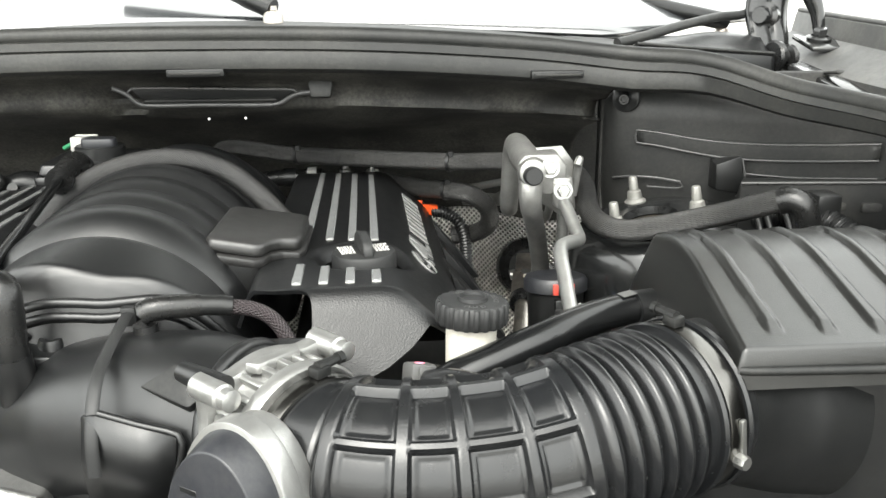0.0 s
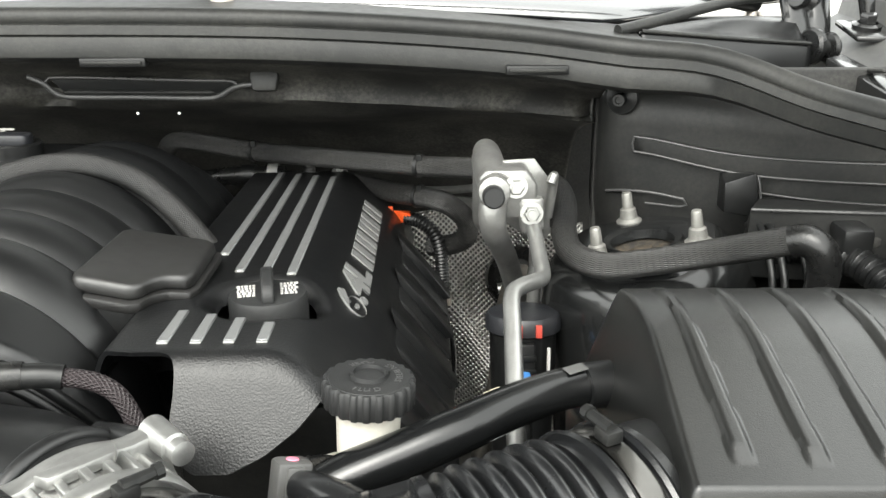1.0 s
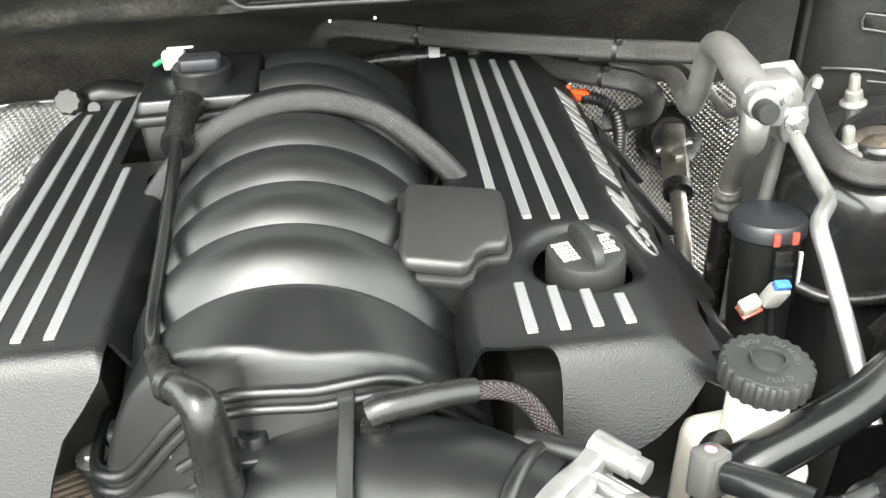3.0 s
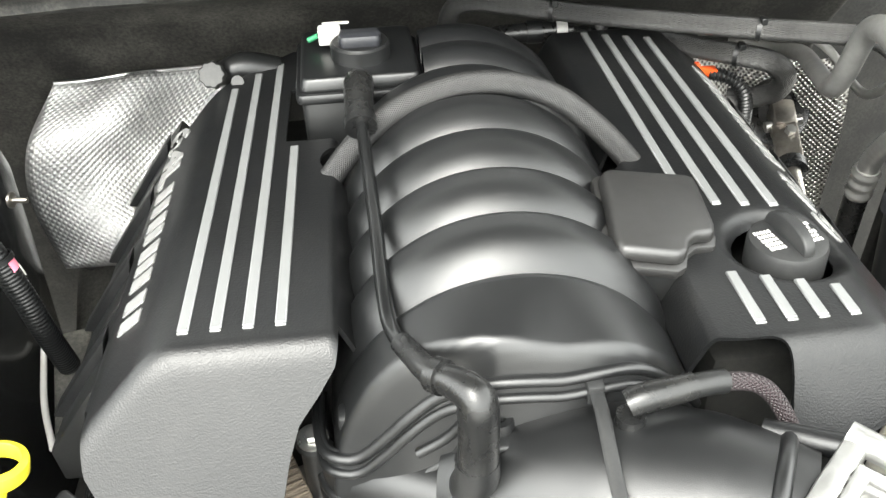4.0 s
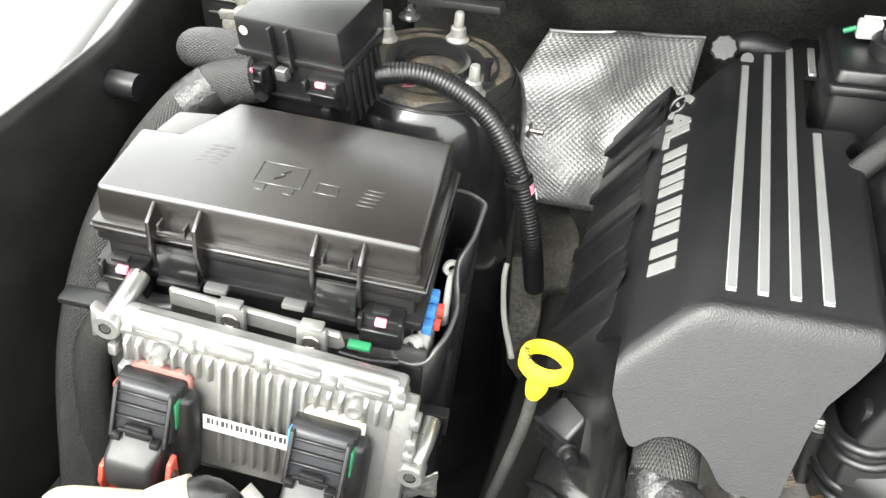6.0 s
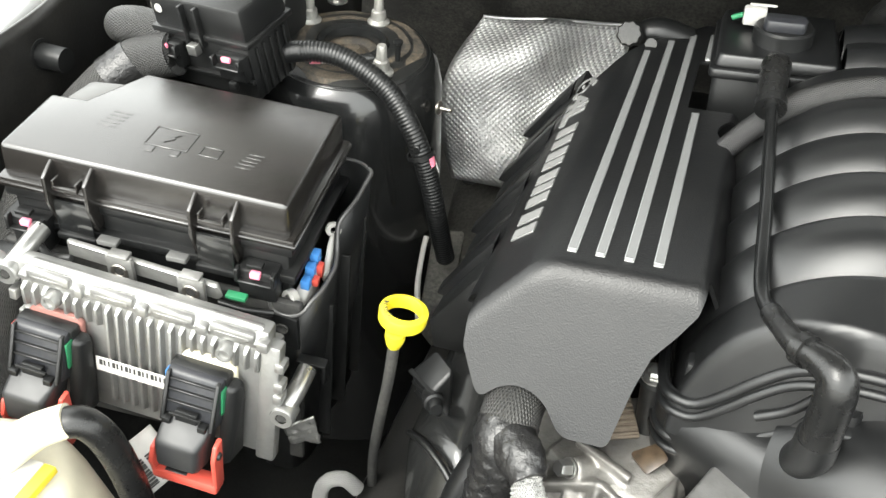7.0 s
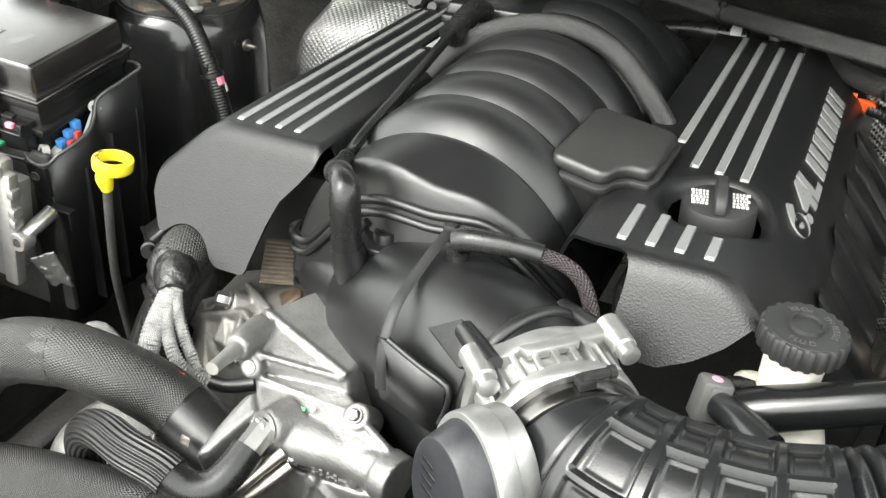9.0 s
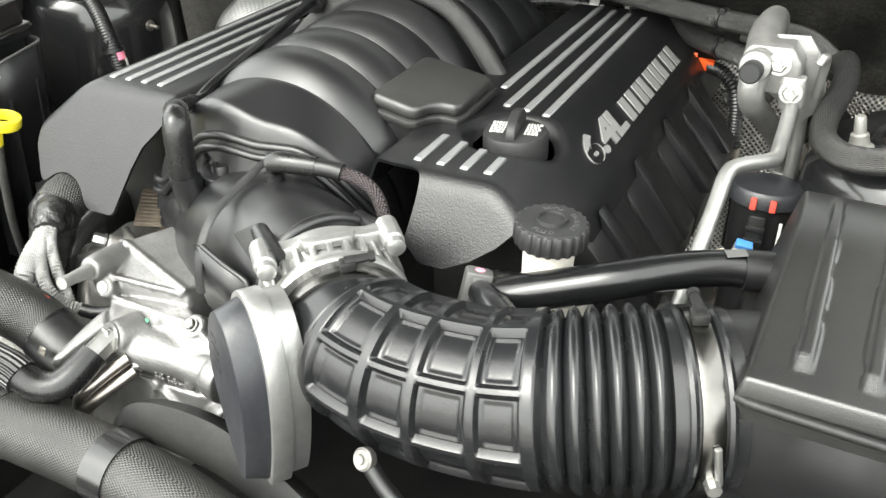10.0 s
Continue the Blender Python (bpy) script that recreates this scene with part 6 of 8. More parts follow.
# cables and corrugated loom at the right wing
loom_w = thing("wing_loom", "black corrugated cable loom at the inner wing", "cable loom")
part("conduit", tube("conduit", [(0.60, 0.88, 1.14), (0.63, 0.86, 1.15), (0.66, 0.82, 1.145), (0.68, 0.76, 1.12), (0.69, 0.7, 1.08)], 0.012, M["plastic"], seg=18, ds=0.001, fn=lambda s, th, S: 0.0 * th + 0.0013 * math.sin(s / 0.0055 * 2 * math.pi)), None, loom_w)
for k, q in enumerate(((0.585, 0.87), (0.592, 0.862), (0.607, 0.85), (0.615, 0.845))):
    part("cable", tube("cable", [(q[0], q[1] + 0.02, 1.16), (q[0] + 0.004, q[1], 1.165), (q[0] + 0.004, q[1] - 0.04, 1.13), (q[0], q[1] - 0.05, 1.08)], 0.003, M["plastic"], seg=10), None, loom_w)
part("connector", box(0.6, 0.63, 0.87, 0.9, 1.145, 1.17, 0.004), M["plastic"], loom_w)
part("connector", box(0.64, 0.665, 0.83, 0.86, 1.15, 1.175, 0.004), M["plastic"], loom_w)

# bonnet hinge and wiper arms beyond the cowl
hinge = thing("bonnet_hinge", "black steel bonnet hinge beside the windscreen", "hinge")
part("rail", hull([(0.722, 1.1, 1.272), (0.74, 1.1, 1.276), (0.76, 0.93, 1.252), (0.735, 0.93, 1.248), (0.722, 1.1, 1.2), (0.74, 1.1, 1.2), (0.76, 0.93, 1.2), (0.735, 0.93, 1.2)], 0.002), M["paint"], hinge)
part("rail_slot", box(-0.003, 0.003, -0.03, 0.03, -0.001, 0.0015, 0.0006), M["dark"], hinge, m=pose(0.738, 1.03, 1.2685, -7.5, 12, -7))
part("pad", lathe([(0, 0.012), (0.017, 0.012), (0.02, 0.009), (0.02, 0.004), (0.017, 0.002), (0.009, 0.0), (0.009, -0.012), (0.015, -0.014), (0.017, -0.018), (0.013, -0.024), (0, -0.024)], 28), M["rubber"], hinge, m=to_axis((0.731, 1.15, 1.277), (-0.92, -0.35, 0.1)))
part("bolt", join(lathe([(0.015, 0), (0.016, 0.004), (0.011, 0.006)], 20), lathe([(0.0095, 0.004), (0.0095, 0.014), (0.008, 0.016), (0, 0.016)], 6)), M["paint"], hinge, m=to_axis((0.787, 1.16, 1.296), (0, -0.2, 1)))
part("plate", hull([(0.765, 1.13, 1.284), (0.81, 1.12, 1.284), (0.815, 1.19, 1.296), (0.765, 1.19, 1.296), (0.765, 1.13, 1.29), (0.81, 1.12, 1.29), (0.815, 1.19, 1.302), (0.765, 1.19, 1.302)], 0.0015), M["paint"], hinge)
for k, (xa, r) in enumerate(((0.725, 0.012), (0.748, 0.01))):
    arm = [(xa, 1.17, 1.265), (xa - 0.004, 1.185, 1.3), (xa - 0.004, 1.2, 1.335), (xa + 0.004, 1.2, 1.4), (xa + 0.01, 1.19, 1.5)]
    part("arm", tube("arm", arm, [r, r * 1.5, r * 1.7, r * 1.5, r * 1.4], M["paint"], seg=18, flat=0.45 + 0.2 * k), None, hinge)
part("pivot", lathe([(0, 0.014), (0.01, 0.014), (0.012, 0.01), (0.012, 0.0), (0.018, -0.002), (0.018, -0.012), (0, -0.012)], 24), M["paint"], hinge, m=to_axis((0.724, 1.19, 1.326), (-0.7, -0.7, 0.1)))
part("bush", lathe([(0.008, 0.012), (0.016, 0.012), (0.018, 0.008), (0.018, -0.01), (0, -0.01)], 26), M["paint"], hinge, m=to_axis((0.764, 1.18, 1.37), (-0.5, -0.8, 0.1)))
part("upright", tube("upright", [(0.79, 1.165, 1.3), (0.786, 1.17, 1.33), (0.776, 1.178, 1.365), (0.77, 1.19, 1.45)], [0.007, 0.009, 0.013, 0.013], M["paint"], seg=14), None, hinge)
cowl_cap = thing("cowl_end_cap", "dusty black moulded cowl end cap by the hinge", "trim")
CAP_T = [(0.525, 1.075), (0.56, 1.085), (0.6, 1.093), (0.65, 1.105), (0.69, 1.12), (0.717, 1.13)]
CAP_B = [(0.53, 1.1), (0.57, 1.13), (0.61, 1.155), (0.65, 1.18), (0.69, 1.195), (0.715, 1.195)]
rows = []
for d, dz in ((0, -0.07), (0, -0.038), (0.0, -0.004), (0.004, 0.0), (0.012, -0.001)):
    rows.append([(x, y + d, 1.301 - 0.1 * (x - 0.525) + dz) for x, y in CAP_T])
for f, dz in ((0.25, 0.003), (0.5, 0.012), (0.75, 0.016), (1.0, 0.012)):
    rows.append([(x + (u - x) * f, y + 0.012 + (v - y) * f, 1.301 - 0.07 * (x - 0.525) + dz * min(1, (x - 0.525) * 9)) for (x, y), (u, v) in zip(CAP_T, CAP_B)])
sheet("shell", [[tuple(q) for q in spline(r, 5)] for r in rows], M["plastic"], 0.003, cowl_cap, sharp=50)
part("end_block", hull([(0.7, 1.125, 1.282), (0.722, 1.135, 1.28), (0.722, 1.135, 1.25), (0.7, 1.125, 1.25), (0.705, 1.2, 1.3), (0.725, 1.195, 1.295), (0.725, 1.195, 1.25), (0.7, 1.2, 1.25)], 0.005, 3), M["plastic"], cowl_cap)
part("lip", tube("lip", [(x, y + 0.001, 1.302 - 0.1 * (x - 0.525)) for x, y in CAP_T], 0.002, M["seal"], seg=10), None, cowl_cap)
part("gasket", tube("gasket", [(0.5, 1.07, 1.303), (0.54, 1.095, 1.309), (0.6, 1.135, 1.319), (0.66, 1.18, 1.326), (0.7, 1.2, 1.328), (0.718, 1.205, 1.34), (0.72, 1.2, 1.4)], 0.006, M["seal"], seg=12), None, cowl_cap)
gutter = thing("wing_gutter", "dark grey plastic wing gutter beyond the seal", "trim")
GX = ((0.745, 1.2), (0.75, 1.262), (0.765, 1.27), (0.8, 1.29), (0.805, 1.315), (0.81, 1.318))
sheet("tray", [[(x + 0.05 * max(0, y - 1.0), y, z + 0.03 * max(0, y - 0.95)) for y in (1.3, 1.2, 1.1, 1.0, 0.9, 0.8, 0.7, 0.5, 0.2)] for x, z in GX], M["guttergrey"], 0.003, gutter)
part("outer_lip", tube("outer_lip", [(0.81 + 0.05 * max(0, y - 1.0), y, 1.318 + 0.03 * max(0, y - 0.95)) for y in (1.3, 1.1, 0.9, 0.7, 0.45, 0.2)], 0.004, M["guttergrey"], seg=10), None, gutter)
for pts, base in (([(0.097, 1.128, 1.345), (0.07, 1.14, 1.356), (0.03, 1.155, 1.37), (-0.1, 1.19, 1.395)], (0.097, 1.125, 1.335)), ([(0.69, 1.24, 1.318), (0.674, 1.235, 1.321), (0.609, 1.235, 1.335), (0.57, 1.235, 1.345), (0.516, 1.235, 1.356), (0.44, 1.235, 1.38)], (0.69, 1.24, 1.3))):
    w = thing("wiper_arm", "satin black windscreen wiper arm with pivot nut", "wiper arm", group="wipers")
    part("arm", tube("arm", pts, [0.012] * (len(pts) - 2) + [0.01, 0.007], M["plastic"], seg=16), None, w)
    part("pivot", lathe([(0, 0.014), (0.005, 0.014), (0.0055, 0.009), (0.009, 0.008), (0.012, 0.002), (0.012, -0.02)], 20), M["steel"], w, m=Matrix.Translation(base))

# ---- left of the bay: fuse box, engine control unit, harnesses ----
def axes(o, u, v):
    """A pose at o with x along u and y near v."""
    u, v = Vector(u).normalized(), Vector(v)
    n = u.cross(v).normalized()
    v = n.cross(u)
    return Matrix(((u.x, v.x, n.x, o[0]), (u.y, v.y, n.y, o[1]), (u.z, v.z, n.z, o[2]), (0, 0, 0, 1)))


FB = axes((-0.387, 0.637, 1.198), (0.216, 0.032, -0.033), (-0.012, 0.124, 0.0))
fuse = thing("fuse_box", "black-brown fuse box with clipped lid and embossed symbols", "fuse box", m=FB)
W, DP_ = 0.221, 0.126
fo = [(0, 0), (0, DP_), (-0.168, DP_), (-0.193, 0.072), (-0.223, 0.07), (-W, 0)]


def grow(o, d):
    c = (-0.11, 0.062)
    return [(x + math.copysign(d, x - c[0]), y + math.copysign(d, y - c[1])) for x, y in o]


part("lid", prism(grow(fo, 0.002), -0.03, 0.0, 0.004, 3, taper=0.985), M["lid"], fuse)
part("lid_rim", prism(grow(fo, 0.006), -0.037, -0.028, 0.002), M["lid"], fuse)
part("lid_skirt", prism(grow(fo, 0.004), -0.046, -0.036, 0.002), M["plastic"], fuse)
part("base", prism(grow(fo, 0.0), -0.12, -0.044, 0.003), M["plastic"], fuse)
part("ledge", prism(grow(fo, 0.007), -0.07, -0.062, 0.002), M["plastic"], fuse)
part("corner_filler", hull([(-0.19, 0.075, -0.01), (-0.222, 0.075, -0.01), (-0.215, 0.115, -0.01), (-0.17, 0.124, -0.01), (-0.19, 0.075, -0.05), (-0.222, 0.075, -0.05), (-0.215, 0.115, -0.05), (-0.17, 0.124, -0.05)], 0.004), M["grey"], fuse, "pale grey cable outlet behind the lid")
part("rim_bead", prism(grow(fo, 0.0075), -0.0335, -0.0315, 0.0008, 1), M["lid"], fuse)
for x in (-0.165, -0.053):
    lt = part("latch", box(x - 0.0145, x + 0.0145, -0.0125, -0.009, -0.066, -0.034, 0.0015), M["paint"], fuse)
    part("latch_foot", box(x - 0.016, x + 0.016, -0.0145, -0.006, -0.07, -0.064, 0.0015), M["plastic"], lt)
    for d in (-1, 1):
        part("latch_cheek", hull([(x + d * 0.0145, 0.0, -0.004), (x + d * 0.0145, -0.015, -0.012), (x + d * 0.0145, -0.016, -0.034), (x + d * 0.0145, -0.009, -0.058), (x + d * 0.0145, 0.0, -0.058), (x + d * 0.0175, 0.0, -0.004), (x + d * 0.0175, -0.015, -0.012), (x + d * 0.0175, -0.016, -0.034), (x + d * 0.0175, -0.009, -0.058), (x + d * 0.0175, 0.0, -0.058)], 0.0008), M["lid"], lt)
        part("hook", box(x + d * 0.009 - 0.001, x + d * 0.009 + 0.001, -0.0145, -0.006, -0.02, -0.013, 0.0005), M["lid"], lt)
    part("latch_bar", box(x - 0.01, x + 0.01, -0.0155, -0.0125, -0.021, -0.0175, 0.0008), M["lid"], lt)
for x in (-0.203, -0.02):
    ph = part("plug_housing", box(x - 0.015, x + 0.015, -0.016, 0.0, -0.085, -0.056, 0.0025), M["plastic"], fuse)
    part("housing_frame", join(box(x - 0.0155, x + 0.0155, -0.021, -0.014, -0.066, -0.0635, 0.0007, 1), box(x - 0.0155, x - 0.0125, -0.021, -0.014, -0.066, -0.053, 0.0007, 1), box(x + 0.0125, x + 0.0155, -0.021, -0.014, -0.066, -0.053, 0.0007, 1)), M["plastic"], ph)
    part("hook", box(x - 0.006, x + 0.006, -0.019, -0.012, -0.05, -0.047, 0.0006), M["plastic"], ph)
    part("lock_tab", box(x - 0.004, x + 0.004, -0.0195, -0.014, -0.0605, -0.0555, 0.001), M["pink"], ph, "pink locking tab")
# embossed symbols on the lid
for bx in ((-0.125, -0.093, 0.034, 0.0352), (-0.125, -0.093, 0.058, 0.0592), (-0.1262, -0.125, 0.034, 0.0592), (-0.093, -0.0918, 0.034, 0.0592), (-0.122, -0.1155, 0.026, 0.0335), (-0.102, -0.0955, 0.026, 0.0335), (-0.082, -0.068, 0.034, 0.0352), (-0.082, -0.068, 0.045, 0.0462), (-0.083, -0.082, 0.034, 0.0462), (-0.068, -0.067, 0.034, 0.0462)):
    part("embossed_line", box(*bx, -0.001, 0.0007, 0.0003, 1), M["lid"], fuse)
part("embossed_bolt", prism([(-0.113, 0.041), (-0.107, 0.046), (-0.11, 0.047), (-0.104, 0.053), (-0.109, 0.0485), (-0.106, 0.0475)], -0.001, 0.0007, 0.0002, 1), M["lid"], fuse)
for k in range(5):
    part("embossed_bar", box(-0.17 + 0.001 * k, -0.155 + 0.001 * k, 0.045 + 0.005 * k, 0.047 + 0.005 * k, -0.001, 0.0003, 0.0002, 1), M["lid"], fuse)
    part("embossed_bar", box(-0.052 + 0.001 * k, -0.04 + 0.001 * k, 0.03 + 0.0045 * k, 0.032 + 0.0045 * k, -0.001, 0.0003, 0.0002, 1), M["lid"], fuse)

carrier = thing("fuse_box_carrier", "black plastic carrier tray round the fuse box", "bracket", m=FB)
EDGE = [(-0.012, -0.013, -0.082), (-0.009, -0.014, -0.093), (0.0, -0.0145, -0.096), (0.012, -0.014, -0.093), (0.019, -0.006, -0.084), (0.025, 0.008, -0.079), (0.027, 0.03, -0.074), (0.023, 0.045, -0.066), (0.022, 0.055, -0.05), (0.028, 0.07, -0.044), (0.031, 0.1, -0.04), (0.03, 0.112, -0.04), (0.012, 0.128, -0.045), (-0.02, 0.13, -0.05)]
edge_line, _ = even(spline(EDGE, 6), 0.004)
sheet("side_wall", [[tuple(q) for q in edge_line], [(q[0] - 0.001, q[1], q[2] - 0.06) for q in edge_line], [(q[0] - 0.004, q[1], -0.17) for q in edge_line], [(q[0] - 0.008, q[1], -0.19) for q in edge_line], [(q[0] - 0.01, q[1], -0.3) for q in edge_line]], M["plastic"], 0.0025, carrier, sharp=35, swap=True)
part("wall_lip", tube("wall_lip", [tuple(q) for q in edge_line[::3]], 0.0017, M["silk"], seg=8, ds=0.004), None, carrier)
for y, z0 in ((0.02, -0.11), (0.06, -0.09), (0.1, -0.08)):
    part("wall_rib", box(0.014, 0.0315 - 0.03 * abs(y - 0.1), y - 0.0012, y + 0.0012, -0.28, z0, 0.0008), M["plastic"], carrier)
part("pocket_step", hull([(-0.012, -0.017, -0.094), (0.012, -0.018, -0.096), (0.013, -0.017, -0.13), (-0.004, -0.016, -0.13), (-0.012, -0.008, -0.094), (0.012, -0.008, -0.096), (0.013, -0.008, -0.13)], 0.0015), M["plastic"], carrier)
part("step_hole", lathe([(0, 0.0004), (0.003, 0.0004), (0.0045, 0.001), (0.005, 0)], 18), M["dark"], carrier, m=to_axis((0.0, -0.0185, -0.107), (0, -1, 0)))
part("sleeve_bracket", join(box(0.012, 0.036, -0.022, -0.012, -0.14, -0.137, 0.001), box(0.033, 0.036, -0.022, -0.012, -0.158, -0.138, 0.001)), M["plastic"], carrier)
part("front_wall", box(-0.23, 0.014, -0.014, -0.006, -0.28, -0.084, 0.003), M["dark"], carrier)
part("lower_box", box(-0.23, 0.0, 0.0, 0.12, -0.3, -0.12, 0.004), M["dark"], carrier)
br = part("metal_strip", hull([(-0.168, -0.022, -0.062), (-0.045, -0.03, -0.064), (-0.04, -0.03, -0.074), (-0.045, -0.031, -0.078), (-0.168, -0.023, -0.076), (-0.168, -0.018, -0.062), (-0.045, -0.026, -0.064), (-0.045, -0.027, -0.078), (-0.168, -0.019, -0.076)], 0.001), M["alu"], carrier, "dull metal bracket strip")
part("strip_fold", tube("strip_fold", [(-0.165, -0.022, -0.0635), (-0.1, -0.0265, -0.0645), (-0.045, -0.0305, -0.0655)], 0.0014, M["zinc"], seg=8), None, br)
for x, y in ((-0.121, -0.028), (-0.063, -0.032)):
    nut = part("spring_nut", box(x - 0.0105, x + 0.0105, y - 0.004, y + 0.001, -0.083, -0.058, 0.0015), M["alu"], br, "bright spring nut")
    part("nut_fold", box(x - 0.008, x + 0.008, y - 0.005, y + 0.004, -0.0585, -0.0555, 0.001), M["alu"], br)
    part("nut_hole", lathe([(0.0, -0.0005), (0.0035, -0.0005), (0.0042, 0.0006), (0.0062, 0.0008), (0.007, 0.0)], 22), M["steel"], br, m=to_axis((x, y - 0.0045, -0.071), (0, -1, 0.0)))
    part("nut_core", lathe([(0.0, 0.0004), (0.0034, 0.0004), (0.0036, 0)], 18), M["dark"], br, m=to_axis((x, y - 0.0045, -0.071), (0, -1, 0.0)))
for x in (-0.135, -0.08):
    part("strip_clip", box(x - 0.008, x + 0.008, -0.022, -0.014, -0.059, -0.0545, 0.001), M["grey"], carrier)
part("green_plug", box(-0.04, -0.024, -0.029, -0.022, -0.077, -0.0735, 0.0008), M["green"], carrier, "green connector edge")
part("wire", tube("wire", [(-0.2, -0.016, -0.07), (-0.185, -0.024, -0.08), (-0.165, -0.025, -0.077)], 0.003, M["silk"], seg=8), None, carrier)
part("wire", tube("wire", [(-0.045, -0.03, -0.081), (-0.025, -0.029, -0.084), (-0.005, -0.022, -0.088)], 0.0025, M["plastic"], seg=8), None, carrier)
part("left_plate", box(-0.25, -0.19, -0.03, -0.014, -0.092, -0.086, 0.002), M["plastic"], carrier)
part("left_foot", box(-0.2, -0.19, -0.03, -0.014, -0.11, -0.088, 0.002), M["plastic"], carrier)
con = thing("fuse_connector", "white, blue and red cable connector in the fuse tray", "connector", m=FB)
part("white_shell", hull([(0.002, 0.002, -0.088), (0.012, 0.0, -0.09), (0.014, 0.03, -0.082), (0.004, 0.03, -0.08), (0.002, 0.0, -0.12), (0.014, 0.0, -0.12), (0.014, 0.03, -0.12), (0.004, 0.03, -0.12)], 0.002), M["white"], con)
part("white_arm", hull([(0.016, 0.028, -0.088), (0.021, 0.03, -0.086), (0.0185, 0.052, -0.064), (0.014, 0.052, -0.064), (0.016, 0.03, -0.1), (0.022, 0.034, -0.1), (0.02, 0.055, -0.07)], 0.0015), M["white"], con)
part("white_ear", lathe([(0.0028, -0.002), (0.006, -0.002), (0.0068, 0), (0.006, 0.002), (0.0028, 0.002), (0.0028, -0.002)], 20), M["white"], con, m=to_axis((0.0165, 0.056, -0.062), (0.4, -1, 0.3)))
part("white_clip", join(lathe([(0.003, -0.003), (0.0065, -0.003), (0.0065, 0.003), (0.003, 0.003)], 18)), M["white"], con, m=to_axis((0.002, -0.004, -0.086), (-0.5, -1, 0.3)))
for k in range(3):
    part("blue_fuse", box(0.005, 0.0125, 0.008 + 0.011 * k, 0.0165 + 0.011 * k, -0.088, -0.079 + 0.005 * k, 0.001), M["blue"], con)
for k in range(2):
    part("red_fuse", box(0.0125, 0.0175, 0.014 + 0.011 * k, 0.021 + 0.011 * k, -0.088, -0.081 + 0.005 * k, 0.001), M["red"], con)

# engine control unit
EC = axes((-0.38, 0.58, 1.133), (0.178, 0.02, -0.034), (0.02, 0.1, 1.0))
ecu = thing("engine_control_unit", "finned cast aluminium engine control unit with two plugs", "control unit", m=EC)
part("plate", box(-0.196, 0.0, -0.13, -0.002, -0.012, 0.004, 0.004), M["alubright"], ecu)
part("back_plate", box(-0.2, 0.0, -0.126, -0.03, -0.03, -0.012, 0.003), M["alu"], ecu)
part("top_shoulder", hull([(-0.186, 0.0, 0.0), (-0.006, 0.0, 0.0), (0.0, -0.012, 0.009), (-0.195, -0.012, 0.009), (-0.195, -0.018, 0.006), (0.0, -0.018, 0.006), (-0.186, -0.002, -0.006), (-0.006, -0.002, -0.006), (-0.002, -0.018, -0.008), (-0.192, -0.018, -0.008)], 0.003, 3), M["alubright"], ecu)
for k in range(23):
    x = -0.19 + k * 0.0083
    short = -0.042 if (x < -0.13 or x > -0.062) else -0.118
    if abs(x + 0.166) < 0.006 or abs(x + 0.03) < 0.006:
        continue
    part("fin", hull([(x - 0.0022, -0.019, 0.003), (x + 0.0022, -0.019, 0.003), (x - 0.0012, -0.023, 0.0098), (x + 0.0012, -0.023, 0.0098), (x - 0.0022, short, 0.003), (x + 0.0022, short, 0.003), (x - 0.0012, short + 0.003, 0.0085), (x + 0.0012, short + 0.003, 0.0085)], 0.0005, 1), M["alubright"], ecu)
for k, x in enumerate((-0.168, -0.118, -0.072, -0.026)):
    part("top_lug", box(x - 0.017, x + 0.017, -0.012, -0.003, 0.004, 0.0098, 0.002), M["alubright"], ecu)
    part("lug_slot", box(x - 0.013, x + 0.013, -0.0105, -0.0075, 0.0093, 0.0101, 0.0003, 1), M["alu"], ecu)
    part("lug_step", box(x + 0.019, x + 0.028, -0.016, -0.006, 0.003, 0.0115, 0.002), M["alubright"], ecu)
for x in (-0.166, -0.03):
    part("screw_boss", lathe([(0.0, 0.0125), (0.0035, 0.0125), (0.004, 0.0145), (0.0058, 0.0145), (0.0065, 0.012), (0.0075, 0.0)], 20), M["alubright"], ecu, m=Matrix.Translation((x, -0.026, 0.0)))
part("right_rail", box(-0.006, 0.01, -0.134, -0.012, -0.006, 0.0065, 0.003), M["alubright"], ecu)
for y in (-0.03, -0.05, -0.062):
    part("rail_step", box(0.006, 0.0135, y - 0.005, y + 0.004, -0.004, 0.0075, 0.0015), M["alubright"], ecu)
for x in (-0.2, -0.194, -0.188):
    part("left_step", box(x - 0.004, x + 0.002, -0.04 - (x + 0.2) * 3, -0.03 - (x + 0.2) * 3, -0.004, 0.007, 0.0012), M["alubright"], ecu)
